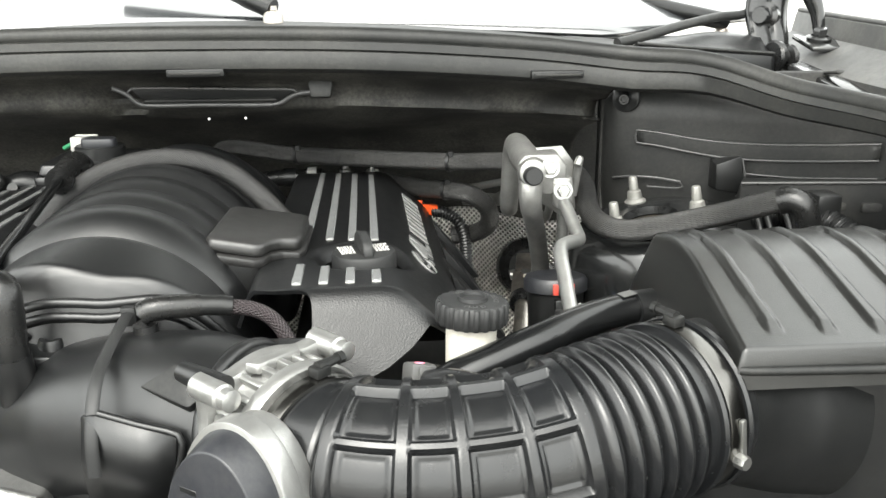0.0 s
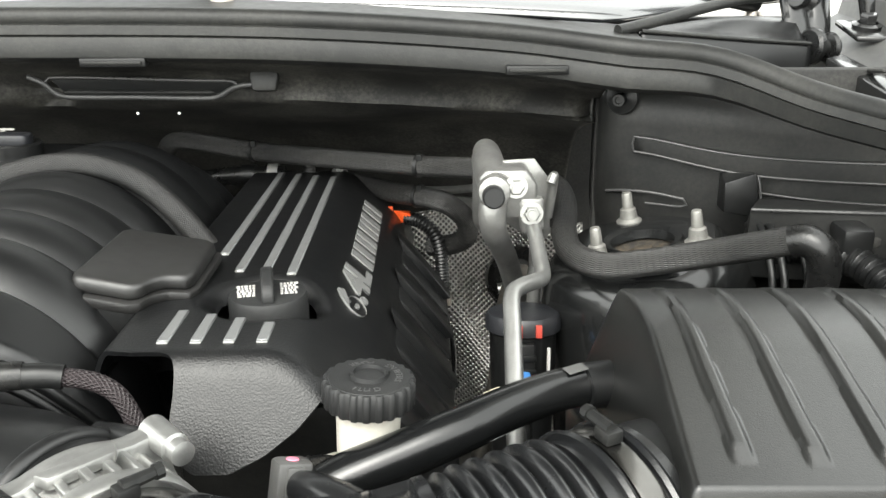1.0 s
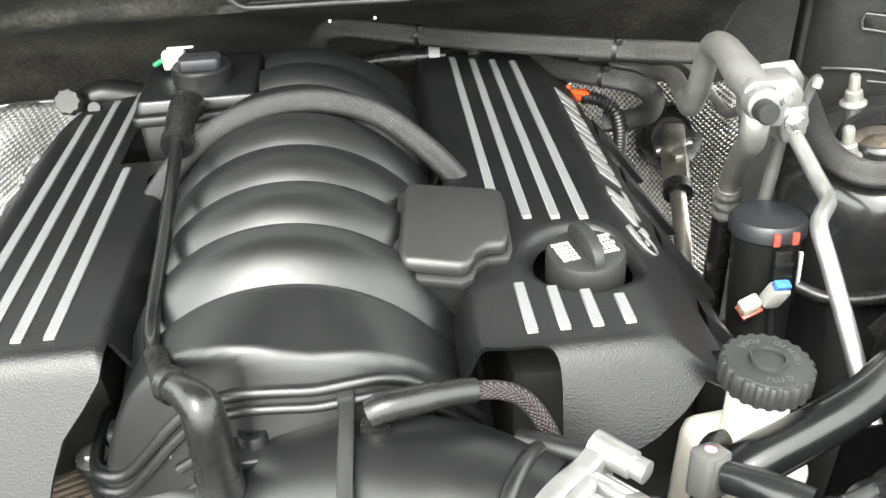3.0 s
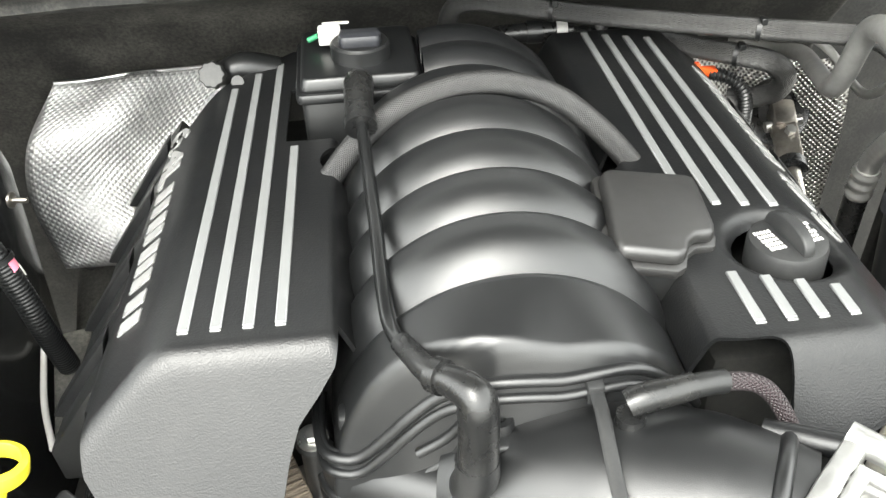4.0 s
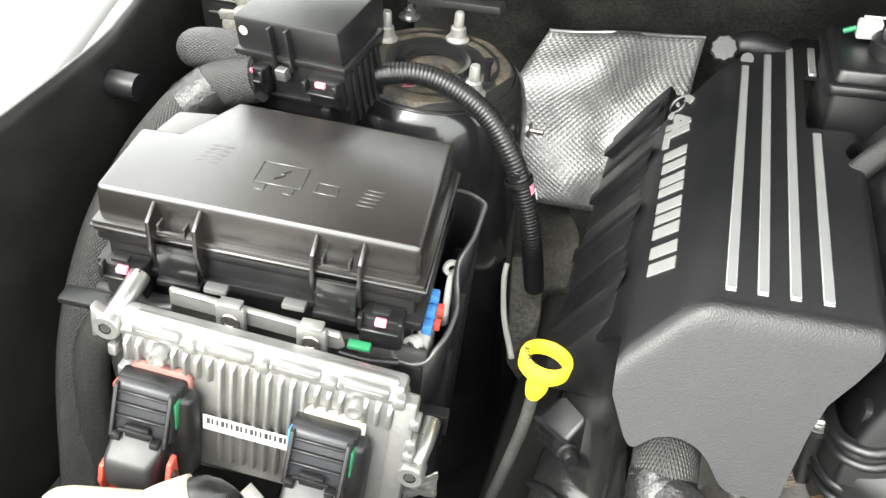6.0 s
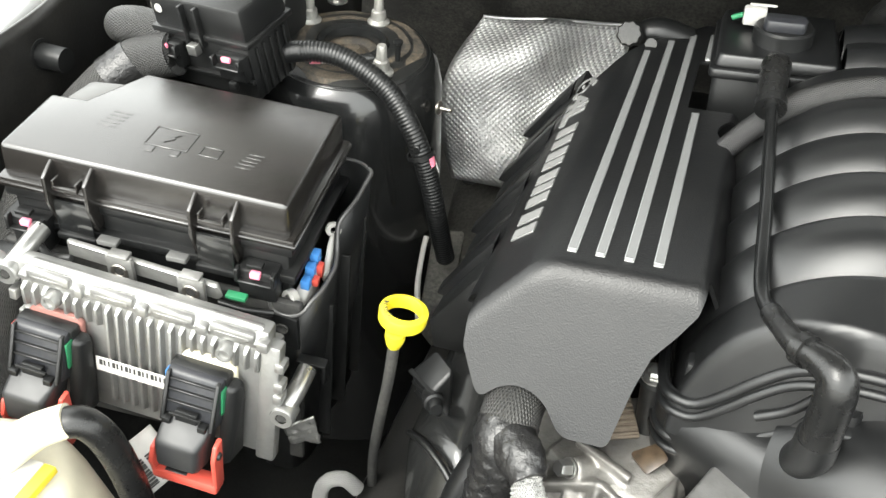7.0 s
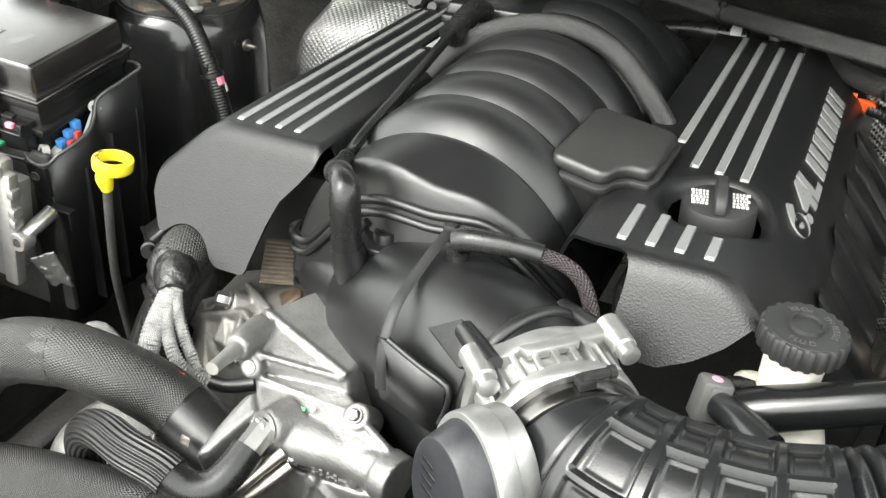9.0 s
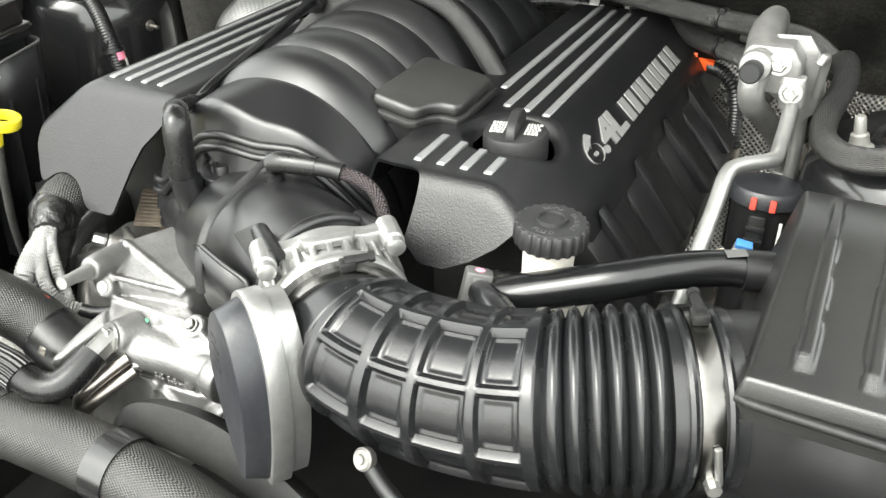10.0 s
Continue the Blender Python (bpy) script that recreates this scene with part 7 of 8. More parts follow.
for px, py in ((0.014, -0.08), (-0.204, -0.016)):
    part("mount_ear", hull([(px - 0.012, py + 0.014, -0.004), (px - 0.012, py - 0.014, -0.004), (px - 0.012, py + 0.014, 0.005), (px - 0.012, py - 0.014, 0.005), (px + 0.004, py + 0.006, -0.004), (px + 0.004, py - 0.006, -0.004), (px + 0.004, py + 0.006, 0.004), (px + 0.004, py - 0.006, 0.004)], 0.002), M["alubright"], ecu)
    part("mount_lug", lathe([(0.0045, 0.008), (0.0088, 0.008), (0.0098, 0.006), (0.0098, -0.006)], 24), M["alubright"], ecu, m=Matrix.Translation((px, py, 0)))
    part("mount_sleeve", tube("mount_sleeve", [(px, py + 0.002, 0.0), (px + 0.003, py + 0.01, -0.016), (px + 0.004, py + 0.016, -0.034)], 0.0075, M["zinc"], seg=18), None, ecu)
    part("mount_bolt", lathe([(0, 0.0075), (0.004, 0.0075), (0.0045, 0.005), (0.0045, 0.0)], 6), M["dark"], ecu, m=Matrix.Translation((px, py, 0)))
part("label_strip", box(-0.135, -0.038, -0.084, -0.07, 0.0088, 0.0096, 0.0002, 1), M["label"], ecu, "white printed label strip")
for k in range(26):
    x = -0.132 + k * 0.0035
    part("print_bar", box(x, x + (0.0016 if k % 3 else 0.0026), -0.0775, -0.072, 0.0094, 0.0099, 0.0001, 1), M["ink"], ecu)
FT = [Vector(q) for q in ((-0.392, 0.58, 1.022), (-0.368, 0.59, 1.032), (-0.404, 0.599, 0.974), (-0.378, 0.606, 0.978))]
torn = thing("torn_foil", "torn crumpled foil scrap hanging under the control unit", "foil")
sheet("scrap", [[tuple(FT[0].lerp(FT[1], a).lerp(FT[2].lerp(FT[3], a), b + 0.07 * math.sin(9 * a) * (b > 0.9)) + Vector((0.3, -0.7, 0.6)) * 0.006 * noise.noise((a * 5, b * 6, 3))) for a in np.linspace(0, 1, 13)] for b in np.linspace(0, 1, 17)], M["alu"], 0.001, torn, sharp=30)


def ecu_plug(x, tint, collar):
    root = thing("harness_plug", "black harness plug with coral red locking lever", "connector", m=EC @ Matrix.Translation((x, -0.06, 0.004)) @ Matrix.Diagonal((0.95, 0.92, 0.88, 1)), group="control unit plugs")
    part("collar", prism([(-0.02, -0.03), (0.026, -0.03), (0.026, 0.02), (0.02, 0.025), (-0.015, 0.025), (-0.02, 0.02)], 0.0, 0.006, 0.002), collar, root, "coloured socket collar")
    part("socket", box(-0.024, 0.024, -0.036, 0.02, 0.004, 0.018, 0.003), M["plastic"], root)
    part("shroud", hull([(-0.023, 0.02, 0.016), (0.022, 0.02, 0.016), (-0.023, 0.018, 0.024), (0.022, 0.018, 0.024), (-0.023, -0.022, 0.036), (0.022, -0.022, 0.036), (-0.023, -0.03, 0.014), (0.022, -0.03, 0.014)], 0.0025), M["navy"], root)
    part("body", hull([(-0.021, -0.016, 0.032), (0.019, -0.016, 0.032), (-0.021, -0.024, 0.045), (0.019, -0.024, 0.045), (-0.02, -0.032, 0.056), (0.014, -0.032, 0.056), (-0.02, -0.062, 0.054), (0.014, -0.062, 0.054), (-0.02, -0.068, 0.03), (0.016, -0.068, 0.03), (-0.02, -0.03, 0.014), (0.016, -0.03, 0.014)], 0.004, 3), M["greyblack"], root, "grey-black moulded plug body")
    part("side_cover", hull([(0.02, 0.014, 0.004), (0.034, 0.01, 0.004), (0.034, -0.07, 0.004), (0.02, -0.07, 0.004), (0.02, 0.012, 0.02), (0.03, 0.008, 0.018), (0.03, -0.07, 0.028), (0.02, -0.07, 0.03)], 0.005), M["plastic"], root)
    for q, z in ((0.013, 0.0265), (0.004, 0.0295), (-0.006, 0.0325)):
        part("latch_frame", box(-0.02, 0.019, q - 0.0012, q + 0.0012, z - 0.003, z + 0.001, 0.0006, 1), M["plastic"], root)
    part("latch", box(-0.01, 0.008, -0.02, -0.009, 0.034, 0.039, 0.001), M["plastic"], root)
    for q in (-0.0205, 0.0195):
        part("frame_rail", hull([(q - 0.0015, 0.019, 0.022), (q + 0.0015, 0.019, 0.022), (q - 0.0015, 0.019, 0.027), (q + 0.0015, 0.019, 0.027), (q - 0.0015, -0.022, 0.034), (q + 0.0015, -0.022, 0.034), (q - 0.0015, -0.022, 0.0405), (q + 0.0015, -0.022, 0.0405)], 0.0006, 1), M["plastic"], root)
    for q in (-0.016, 0.013):
        part("latch_tooth", box(q - 0.0035, q + 0.0035, -0.023, -0.017, 0.035, 0.0425, 0.001), M["plastic"], root)
    for k in range(3):
        part("grip_rib", box(-0.012, 0.006, -0.0645 - 0.0018 * k, -0.0635 - 0.0018 * k, 0.05 - 0.006 * k, 0.0545 - 0.006 * k, 0.0005, 1), M["plastic"], root)
    part("latch_bar", box(-0.014, 0.012, -0.0135, -0.011, 0.038, 0.041, 0.0007), M["plastic"], root)
    part("edge_strip", box(-0.0245, -0.0225, -0.004, 0.016, 0.016, 0.024, 0.0008), tint, root)
    part("edge_strip", box(0.0215, 0.0235, -0.014, 0.012, 0.017, 0.026, 0.0008), M["green"], root)
    for q, ln in ((0.026, 0.0), (-0.0265, 0.022)):
        arm = part("lever_arm", hull([(q - 0.002, -0.028 - ln, 0.036), (q + 0.002, -0.028 - ln, 0.036), (q - 0.002, -0.03 - ln, 0.046), (q + 0.002, -0.03 - ln, 0.046), (q - 0.002, -0.044 - ln, 0.05), (q + 0.002, -0.044 - ln, 0.05), (q - 0.002, -0.086, 0.044), (q + 0.002, -0.086, 0.044), (q - 0.002, -0.086, 0.03), (q + 0.002, -0.086, 0.03)], 0.0012), M["red"], root, "coral red lever arm")
        if q > 0:
            part("lever_pin", lathe([(0, 0.002), (0.003, 0.002), (0.0038, 0)], 16), M["plastic"], arm, m=to_axis((q + 0.002, -0.042, 0.043), (1, 0, 0)))
    part("lever_bar", box(-0.0285, 0.028, -0.09, -0.079, 0.03, 0.046, 0.003), M["red"], root, "coral red lever bar")
    return root


ecu_plug(-0.046, M["blue"], M["cream"])
ecu_plug(-0.168, M["red"], M["salmon"])

TG = axes((-0.503, 0.535, 0.984), (0.75, -0.25, -0.6), (0.35, 0.9, 0.25))
tag = thing("barcode_tag", "crumpled white barcode tag on the cable", "label", m=TG)
sheet("paper", [[(x, y, 0.002 * math.sin(90 * x) + 0.003 * noise.noise((x * 60, y * 60, 1))) for x in np.linspace(-0.022, 0.024, 10)] for y in np.linspace(-0.024, 0.022, 10)], M["label"], 0.0006, tag, swap=True)
for q in range(2):
    for k in range(10):
        part("print_bar", box(-0.004 + k * 0.0026, -0.0028 + k * 0.0026 + 0.0005 * (k % 3), 0.003 - 0.013 * q, 0.013 - 0.013 * q, 0.0, 0.0042, 0.0001, 1), M["ink"], tag)

# relay box on the tower
RB = axes((-0.507, 0.79, 1.262), (0.093, -0.01, -0.002), (0.002, 0.06, 0.006))
relay = thing("relay_box", "black plastic relay box with ridged latch and pink tabs", "relay box", m=RB)
part("lid", prism([(0, 0), (0, 0.062), (-0.1, 0.062), (-0.1, 0.0)], -0.03, 0.0, 0.003, 2, taper=0.98), M["plastic"], relay)
part("lid_rim", prism([(0.003, -0.003), (0.003, 0.065), (-0.103, 0.065), (-0.103, -0.003)], -0.035, -0.029, 0.0015), M["plastic"], relay)
part("base", prism([(0, 0), (0, 0.06), (-0.1, 0.06), (-0.1, 0.0)], -0.088, -0.034, 0.003), M["plastic"], relay)
part("base_rib", box(-0.1, 0.0, -0.004, 0.001, -0.07, -0.066, 0.001), M["plastic"], relay)
for k in range(5):
    part("side_rib", box(0.0, 0.003, 0.008 + 0.01 * k, 0.011 + 0.01 * k, -0.085, -0.038, 0.0008), M["plastic"], relay)
for x in (-0.086, -0.016):
    ph = part("plug_housing", box(x - 0.015, x + 0.015, -0.01, 0.0, -0.064, -0.04, 0.002), M["plastic"], relay)
    part("housing_frame", join(box(x - 0.0155, x + 0.0155, -0.016, -0.009, -0.0505, -0.048, 0.0007, 1), box(x - 0.0155, x - 0.0125, -0.016, -0.009, -0.05, -0.039, 0.0007, 1), box(x + 0.0125, x + 0.0155, -0.016, -0.009, -0.05, -0.039, 0.0007, 1)), M["plastic"], ph)
    part("lock_tab", box(x - 0.005, x + 0.004, -0.0135, -0.01, -0.044, -0.0395, 0.0008), M["pink"], ph, "pink locking tab")
    part("clip_nose", box(x - 0.004, x + 0.004, -0.014, -0.008, -0.072, -0.064, 0.0015), M["plastic"], ph)
for x in (-0.062, -0.046):
    part("latch_rib", box(x - 0.0015, x + 0.0015, -0.006, 0.002, -0.04, -0.003, 0.0008), M["plastic"], relay)
part("latch_tip", box(-0.059, -0.049, -0.012, -0.004, -0.046, -0.036, 0.001), M["zinc"], relay)
part("dot", lathe([(0, 0.0006), (0.004, 0.0005), (0.0042, 0)], 16), M["white"], relay, m=to_axis((-0.09, -0.0005, -0.012), (0, -1, 0)))

# looms and harnesses
loom_l = thing("battery_loom", "black corrugated cable loom with pink tape bands", "cable loom")
LL = [(-0.545, 0.828, 1.19), (-0.505, 0.846, 1.2), (-0.46, 0.86, 1.197), (-0.413, 0.86, 1.17), (-0.383, 0.85, 1.13), (-0.368, 0.845, 1.08), (-0.363, 0.845, 1.04), (-0.363, 0.86, 0.98)]
part("conduit", tube("conduit", LL, 0.0098, M["plastic"], seg=18, ds=0.0008, fn=lambda s, th, S: 0.0 * th + (0.00035 if s > 0.06 else 0.0001) * math.sin(s / 0.0034 * 2 * math.pi)), None, loom_l)
for at, ax, spin in (((-0.48, 0.856, 1.2), (0.9, 0.3, 0), 0.2), ((-0.375, 0.847, 1.105), (0.25, -0.1, -1), 2.2)):
    bm = lathe([(0.0108, -0.0045), (0.0116, -0.0045), (0.0116, 0.0045), (0.0108, 0.0045)], 24)
    bmesh.ops.delete(bm, geom=[v for v in bm.verts if v.co.y > -0.004], context="VERTS")
    part("tape_patch", bm, M["pink"], loom_l, "small pink tape patch", m=to_axis(at, ax, spin))
    part("tape_tail", box(-0.003, 0.003, -0.0122, -0.0112, 0.004, 0.014, 0.0004, 1), M["label"], loom_l, m=to_axis(at, ax, spin))
zip_tie(loom_l, (-0.377, 0.848, 1.112), (0.25, -0.1, -1), 0.0118)

harness = thing("main_harness", "thick woven cable harness bound with black tape", "cable harness")
part("sleeve", tube("sleeve", [(-0.59, 0.80, 1.21), (-0.63, 0.792, 1.2), (-0.652, 0.77, 1.185), (-0.665, 0.72, 1.165), (-0.672, 0.66, 1.13), (-0.675, 0.6, 1.06), (-0.675, 0.55, 0.95)], [0.02, 0.021, 0.021, 0.019, 0.018, 0.018, 0.018], M["sleeve"], seg=24), None, harness)
part("branch", tube("branch", [(-0.6, 0.815, 1.22), (-0.635, 0.815, 1.225), (-0.66, 0.82, 1.22), (-0.68, 0.85, 1.2)], [0.016, 0.017, 0.017, 0.016], M["sleeve"], seg=22), None, harness)
part("tape_band", tube("tape_band", [(-0.63, 0.792, 1.2), (-0.65, 0.774, 1.187)], 0.0218, M["tape"], seg=28, ds=0.003, fn=lambda s, th, S: 0.0005 * np.abs(np.sin(s * 300 + th))), None, harness, "wrapped black tape")
part("side_branch", tube("side_branch", [(-0.62, 0.6, 1.12), (-0.645, 0.585, 1.08), (-0.655, 0.57, 1.0), (-0.65, 0.56, 0.9)], 0.014, M["lines"], seg=18), None, harness)
pipe_l = thing("wing_pipe", "black pipe stub on the inner wing", "pipe")
part("pipe", tube("pipe", [(-0.722, 0.766, 1.208), (-0.705, 0.766, 1.207), (-0.688, 0.767, 1.205)], [0.012, 0.0115, 0.0115], M["plastic"], seg=20), None, pipe_l)
part("collar", lathe([(0.012, -0.003), (0.015, -0.003), (0.015, 0.003), (0.012, 0.003)], 24), M["plastic"], pipe_l, m=to_axis((-0.715, 0.766, 1.208), (1, 0, 0)))
bracket_l = thing("lamp_bracket", "black ribbed plastic bracket on the inner wing", "bracket")
part("body", box(-0.66, -0.58, 0.86, 0.95, 1.2, 1.23, 0.006), M["dusty"], bracket_l)
for k in range(3):
    part("rib", box(-0.66, -0.58, 0.862 + 0.03 * k, 0.868 + 0.03 * k, 1.228, 1.236, 0.001), M["dusty"], bracket_l)

# dipstick
dip = thing("dipstick", "bright yellow engine dipstick ring on a black tube", "dipstick")
ring_m = to_axis((-0.302, 0.631, 1.1235), (0.2, 0.14, 0.97), 0.2)
part("ring", lathe([(0.0138, -0.0052), (0.0168, -0.0058), (0.0178, -0.0045), (0.0182, 0.003), (0.0178, 0.0045), (0.0138, 0.0062), (0.0132, 0.005), (0.0138, -0.0052)], 48), M["yellow"], dip, m=ring_m)
part("stem", tube("stem", [(-0.3035, 0.619, 1.117), (-0.305, 0.62, 1.11), (-0.3075, 0.622, 1.1)], [0.0072, 0.0078, 0.0055], M["yellow"], seg=16), None, dip)
part("tube", tube("tube", [(-0.307, 0.622, 1.102), (-0.315, 0.62, 1.06), (-0.33, 0.622, 1.0), (-0.345, 0.63, 0.94), (-0.36, 0.64, 0.86)], 0.0044, M["dark"], seg=14), None, dip)
for i, ch in enumerate("ENGINE"):
    a = radians(112 - i * 13)
    writing(ch, 0.005, M["ink"], ring_m @ Matrix.Translation((0.0142 * math.cos(a), 0.0142 * math.sin(a), 0.0061)) @ Matrix.Rotation(a - math.pi / 2, 4, "Z"), dip, "printed_letter", 0.0002)

# foil shield, filler cap and bracketry behind
foil = thing("foil_heat_shield", "dimpled silver foil heat shield, creased and shiny", "heat shield")
rows = []
for a in np.linspace(0, 1, 26):
    row = []
    for b in np.linspace(0, 1, 26):
        p = Vector((-0.424, 1.168, 1.106)).lerp(Vector((-0.25, 1.235, 1.085)), b)
        q = Vector((-0.432, 1.06, 0.935)).lerp(Vector((-0.27, 1.1, 0.905)), b)
        c = p.lerp(q, a) + Vector((-0.032, -0.012, 0.0)) * (1 - b) ** 2 * math.sin(math.pi * a)
        w = 0.012 * math.sin(5 * b + 3 * a) * math.sin(6 * a) + 0.01 * noise.noise((a * 3, b * 3, 2)) + 0.018 * math.exp(-((a - 0.25) ** 2 + (b - 0.45) ** 2) / 0.03) - 0.012 * math.exp(-((a - 0.6) ** 2 + (b - 0.55) ** 2) / 0.01)
        row.append(c + Vector((0.1, -0.8, 0.6)) * w)
    rows.append(row)
sheet("panel", rows, M["foil"], 0.0015, foil, sharp=80)
part("folded_edge", tube("folded_edge", [tuple(rows[0][k]) for k in range(0, 26, 5)] + [tuple(rows[0][25])], 0.0022, M["foil2"], seg=8), None, foil)
fill = thing("service_cap", "small ribbed grey-white cap on a black port", "cap")
part("cap", lathe([(0.0, 0.006), (0.011, 0.006), (0.0125, 0.004), (0.0125, -0.003), (0.011, -0.004)], 48, wave=lambda a: 1 + 0.06 * math.cos(a * 9)), M["seal"], fill, m=to_axis((-0.226, 1.052, 1.16), (0, -0.85, 0.5)))
part("mount", tube("mount", [(-0.226, 1.058, 1.155), (-0.22, 1.075, 1.15), (-0.2, 1.085, 1.15), (-0.17, 1.09, 1.14)], [0.009, 0.012, 0.016, 0.016], M["plastic"], seg=18), None, fill)
part("stub", lathe([(0, 0.004), (0.006, 0.004), (0.006, -0.008)], 18), M["seal"], fill, m=to_axis((-0.203, 1.05, 1.152), (0, -0.8, 0.5)))
liner = thing("wing_liner", "dusty black liner with a push fastener", "liner")
part("flap", hull([(-0.46, 1.15, 0.885), (-0.39, 1.14, 0.9), (-0.35, 1.06, 0.9), (-0.35, 0.98, 0.88), (-0.43, 0.99, 0.86), (-0.46, 1.15, 0.8), (-0.34, 0.98, 0.75)], 0.01), M["dusty"], liner)
part("fastener", lathe([(0, 0.006), (0.004, 0.006), (0.004, 0.002), (0.013, 0.002), (0.014, 0)], 24), M["grey"], liner, m=to_axis((-0.432, 1.128, 0.894), (0.1, -0.5, 0.9)))
rail = thing("frame_rail", "dusty black frame rail beside the engine", "frame rail")
part("rail", hull([(-0.36, 0.3, 0.88), (-0.32, 0.3, 0.88), (-0.32, 0.95, 0.9), (-0.37, 0.95, 0.9), (-0.38, 0.3, 0.7), (-0.32, 0.3, 0.7), (-0.32, 0.95, 0.7), (-0.38, 0.95, 0.7)], 0.01), M["grimy"], rail)
part("cable", tube("cable", [(-0.403, 0.905, 0.965), (-0.402, 0.89, 0.955), (-0.388, 0.84, 0.952), (-0.367, 0.79, 0.95)], 0.003, M["label"], seg=10), None, rail, "pale chafed cable")
part("bracket", hull([(-0.405, 0.93, 0.955), (-0.37, 0.94, 0.955), (-0.355, 0.86, 0.94), (-0.375, 0.8, 0.93), (-0.405, 0.93, 0.87), (-0.36, 0.82, 0.87)], 0.003), M["dirty"], rail)

# coolant bottle at the front left
bottle = thing("coolant_bottle", "cream plastic coolant bottle with spout and label", "bottle")
part("tank", hull([(-0.60, 0.37, 1.06), (-0.5, 0.37, 1.06), (-0.47, 0.44, 1.07), (-0.52, 0.50, 1.08), (-0.61, 0.48, 1.08), (-0.6, 0.36, 0.85), (-0.46, 0.36, 0.85), (-0.46, 0.5, 0.85), (-0.6, 0.5, 0.85)], 0.02, 4), M["cream"], bottle)
part("spout", tube("spout", [(-0.545, 0.44, 1.075), (-0.52, 0.455, 1.093), (-0.5, 0.467, 1.106), (-0.482, 0.478, 1.111)], [0.018, 0.014, 0.0125, 0.012], M["cream"], seg=22), None, bottle)
part("hose", tube("hose", [(-0.487, 0.475, 1.109), (-0.474, 0.482, 1.107), (-0.465, 0.486, 1.085), (-0.463, 0.488, 1.04), (-0.466, 0.488, 0.95), (-0.47, 0.488, 0.86)], 0.0112, M["rubber"], seg=20), None, bottle, "dull black overflow hose")
part("label", box(-0.57, -0.5, 0.39, 0.46, 1.078, 1.08, 0.0008), M["label"], bottle)
part("label_edge", box(-0.5, -0.49, 0.38, 0.46, 1.074, 1.08, 0.001), M["ochre"], bottle, "yellow label edge")
for k in range(3):
    part("print_bar", box(-0.55 + 0.012 * k, -0.543 + 0.012 * k, 0.41, 0.44, 1.0795, 1.0806, 0.0002, 1), M["ink"], bottle)

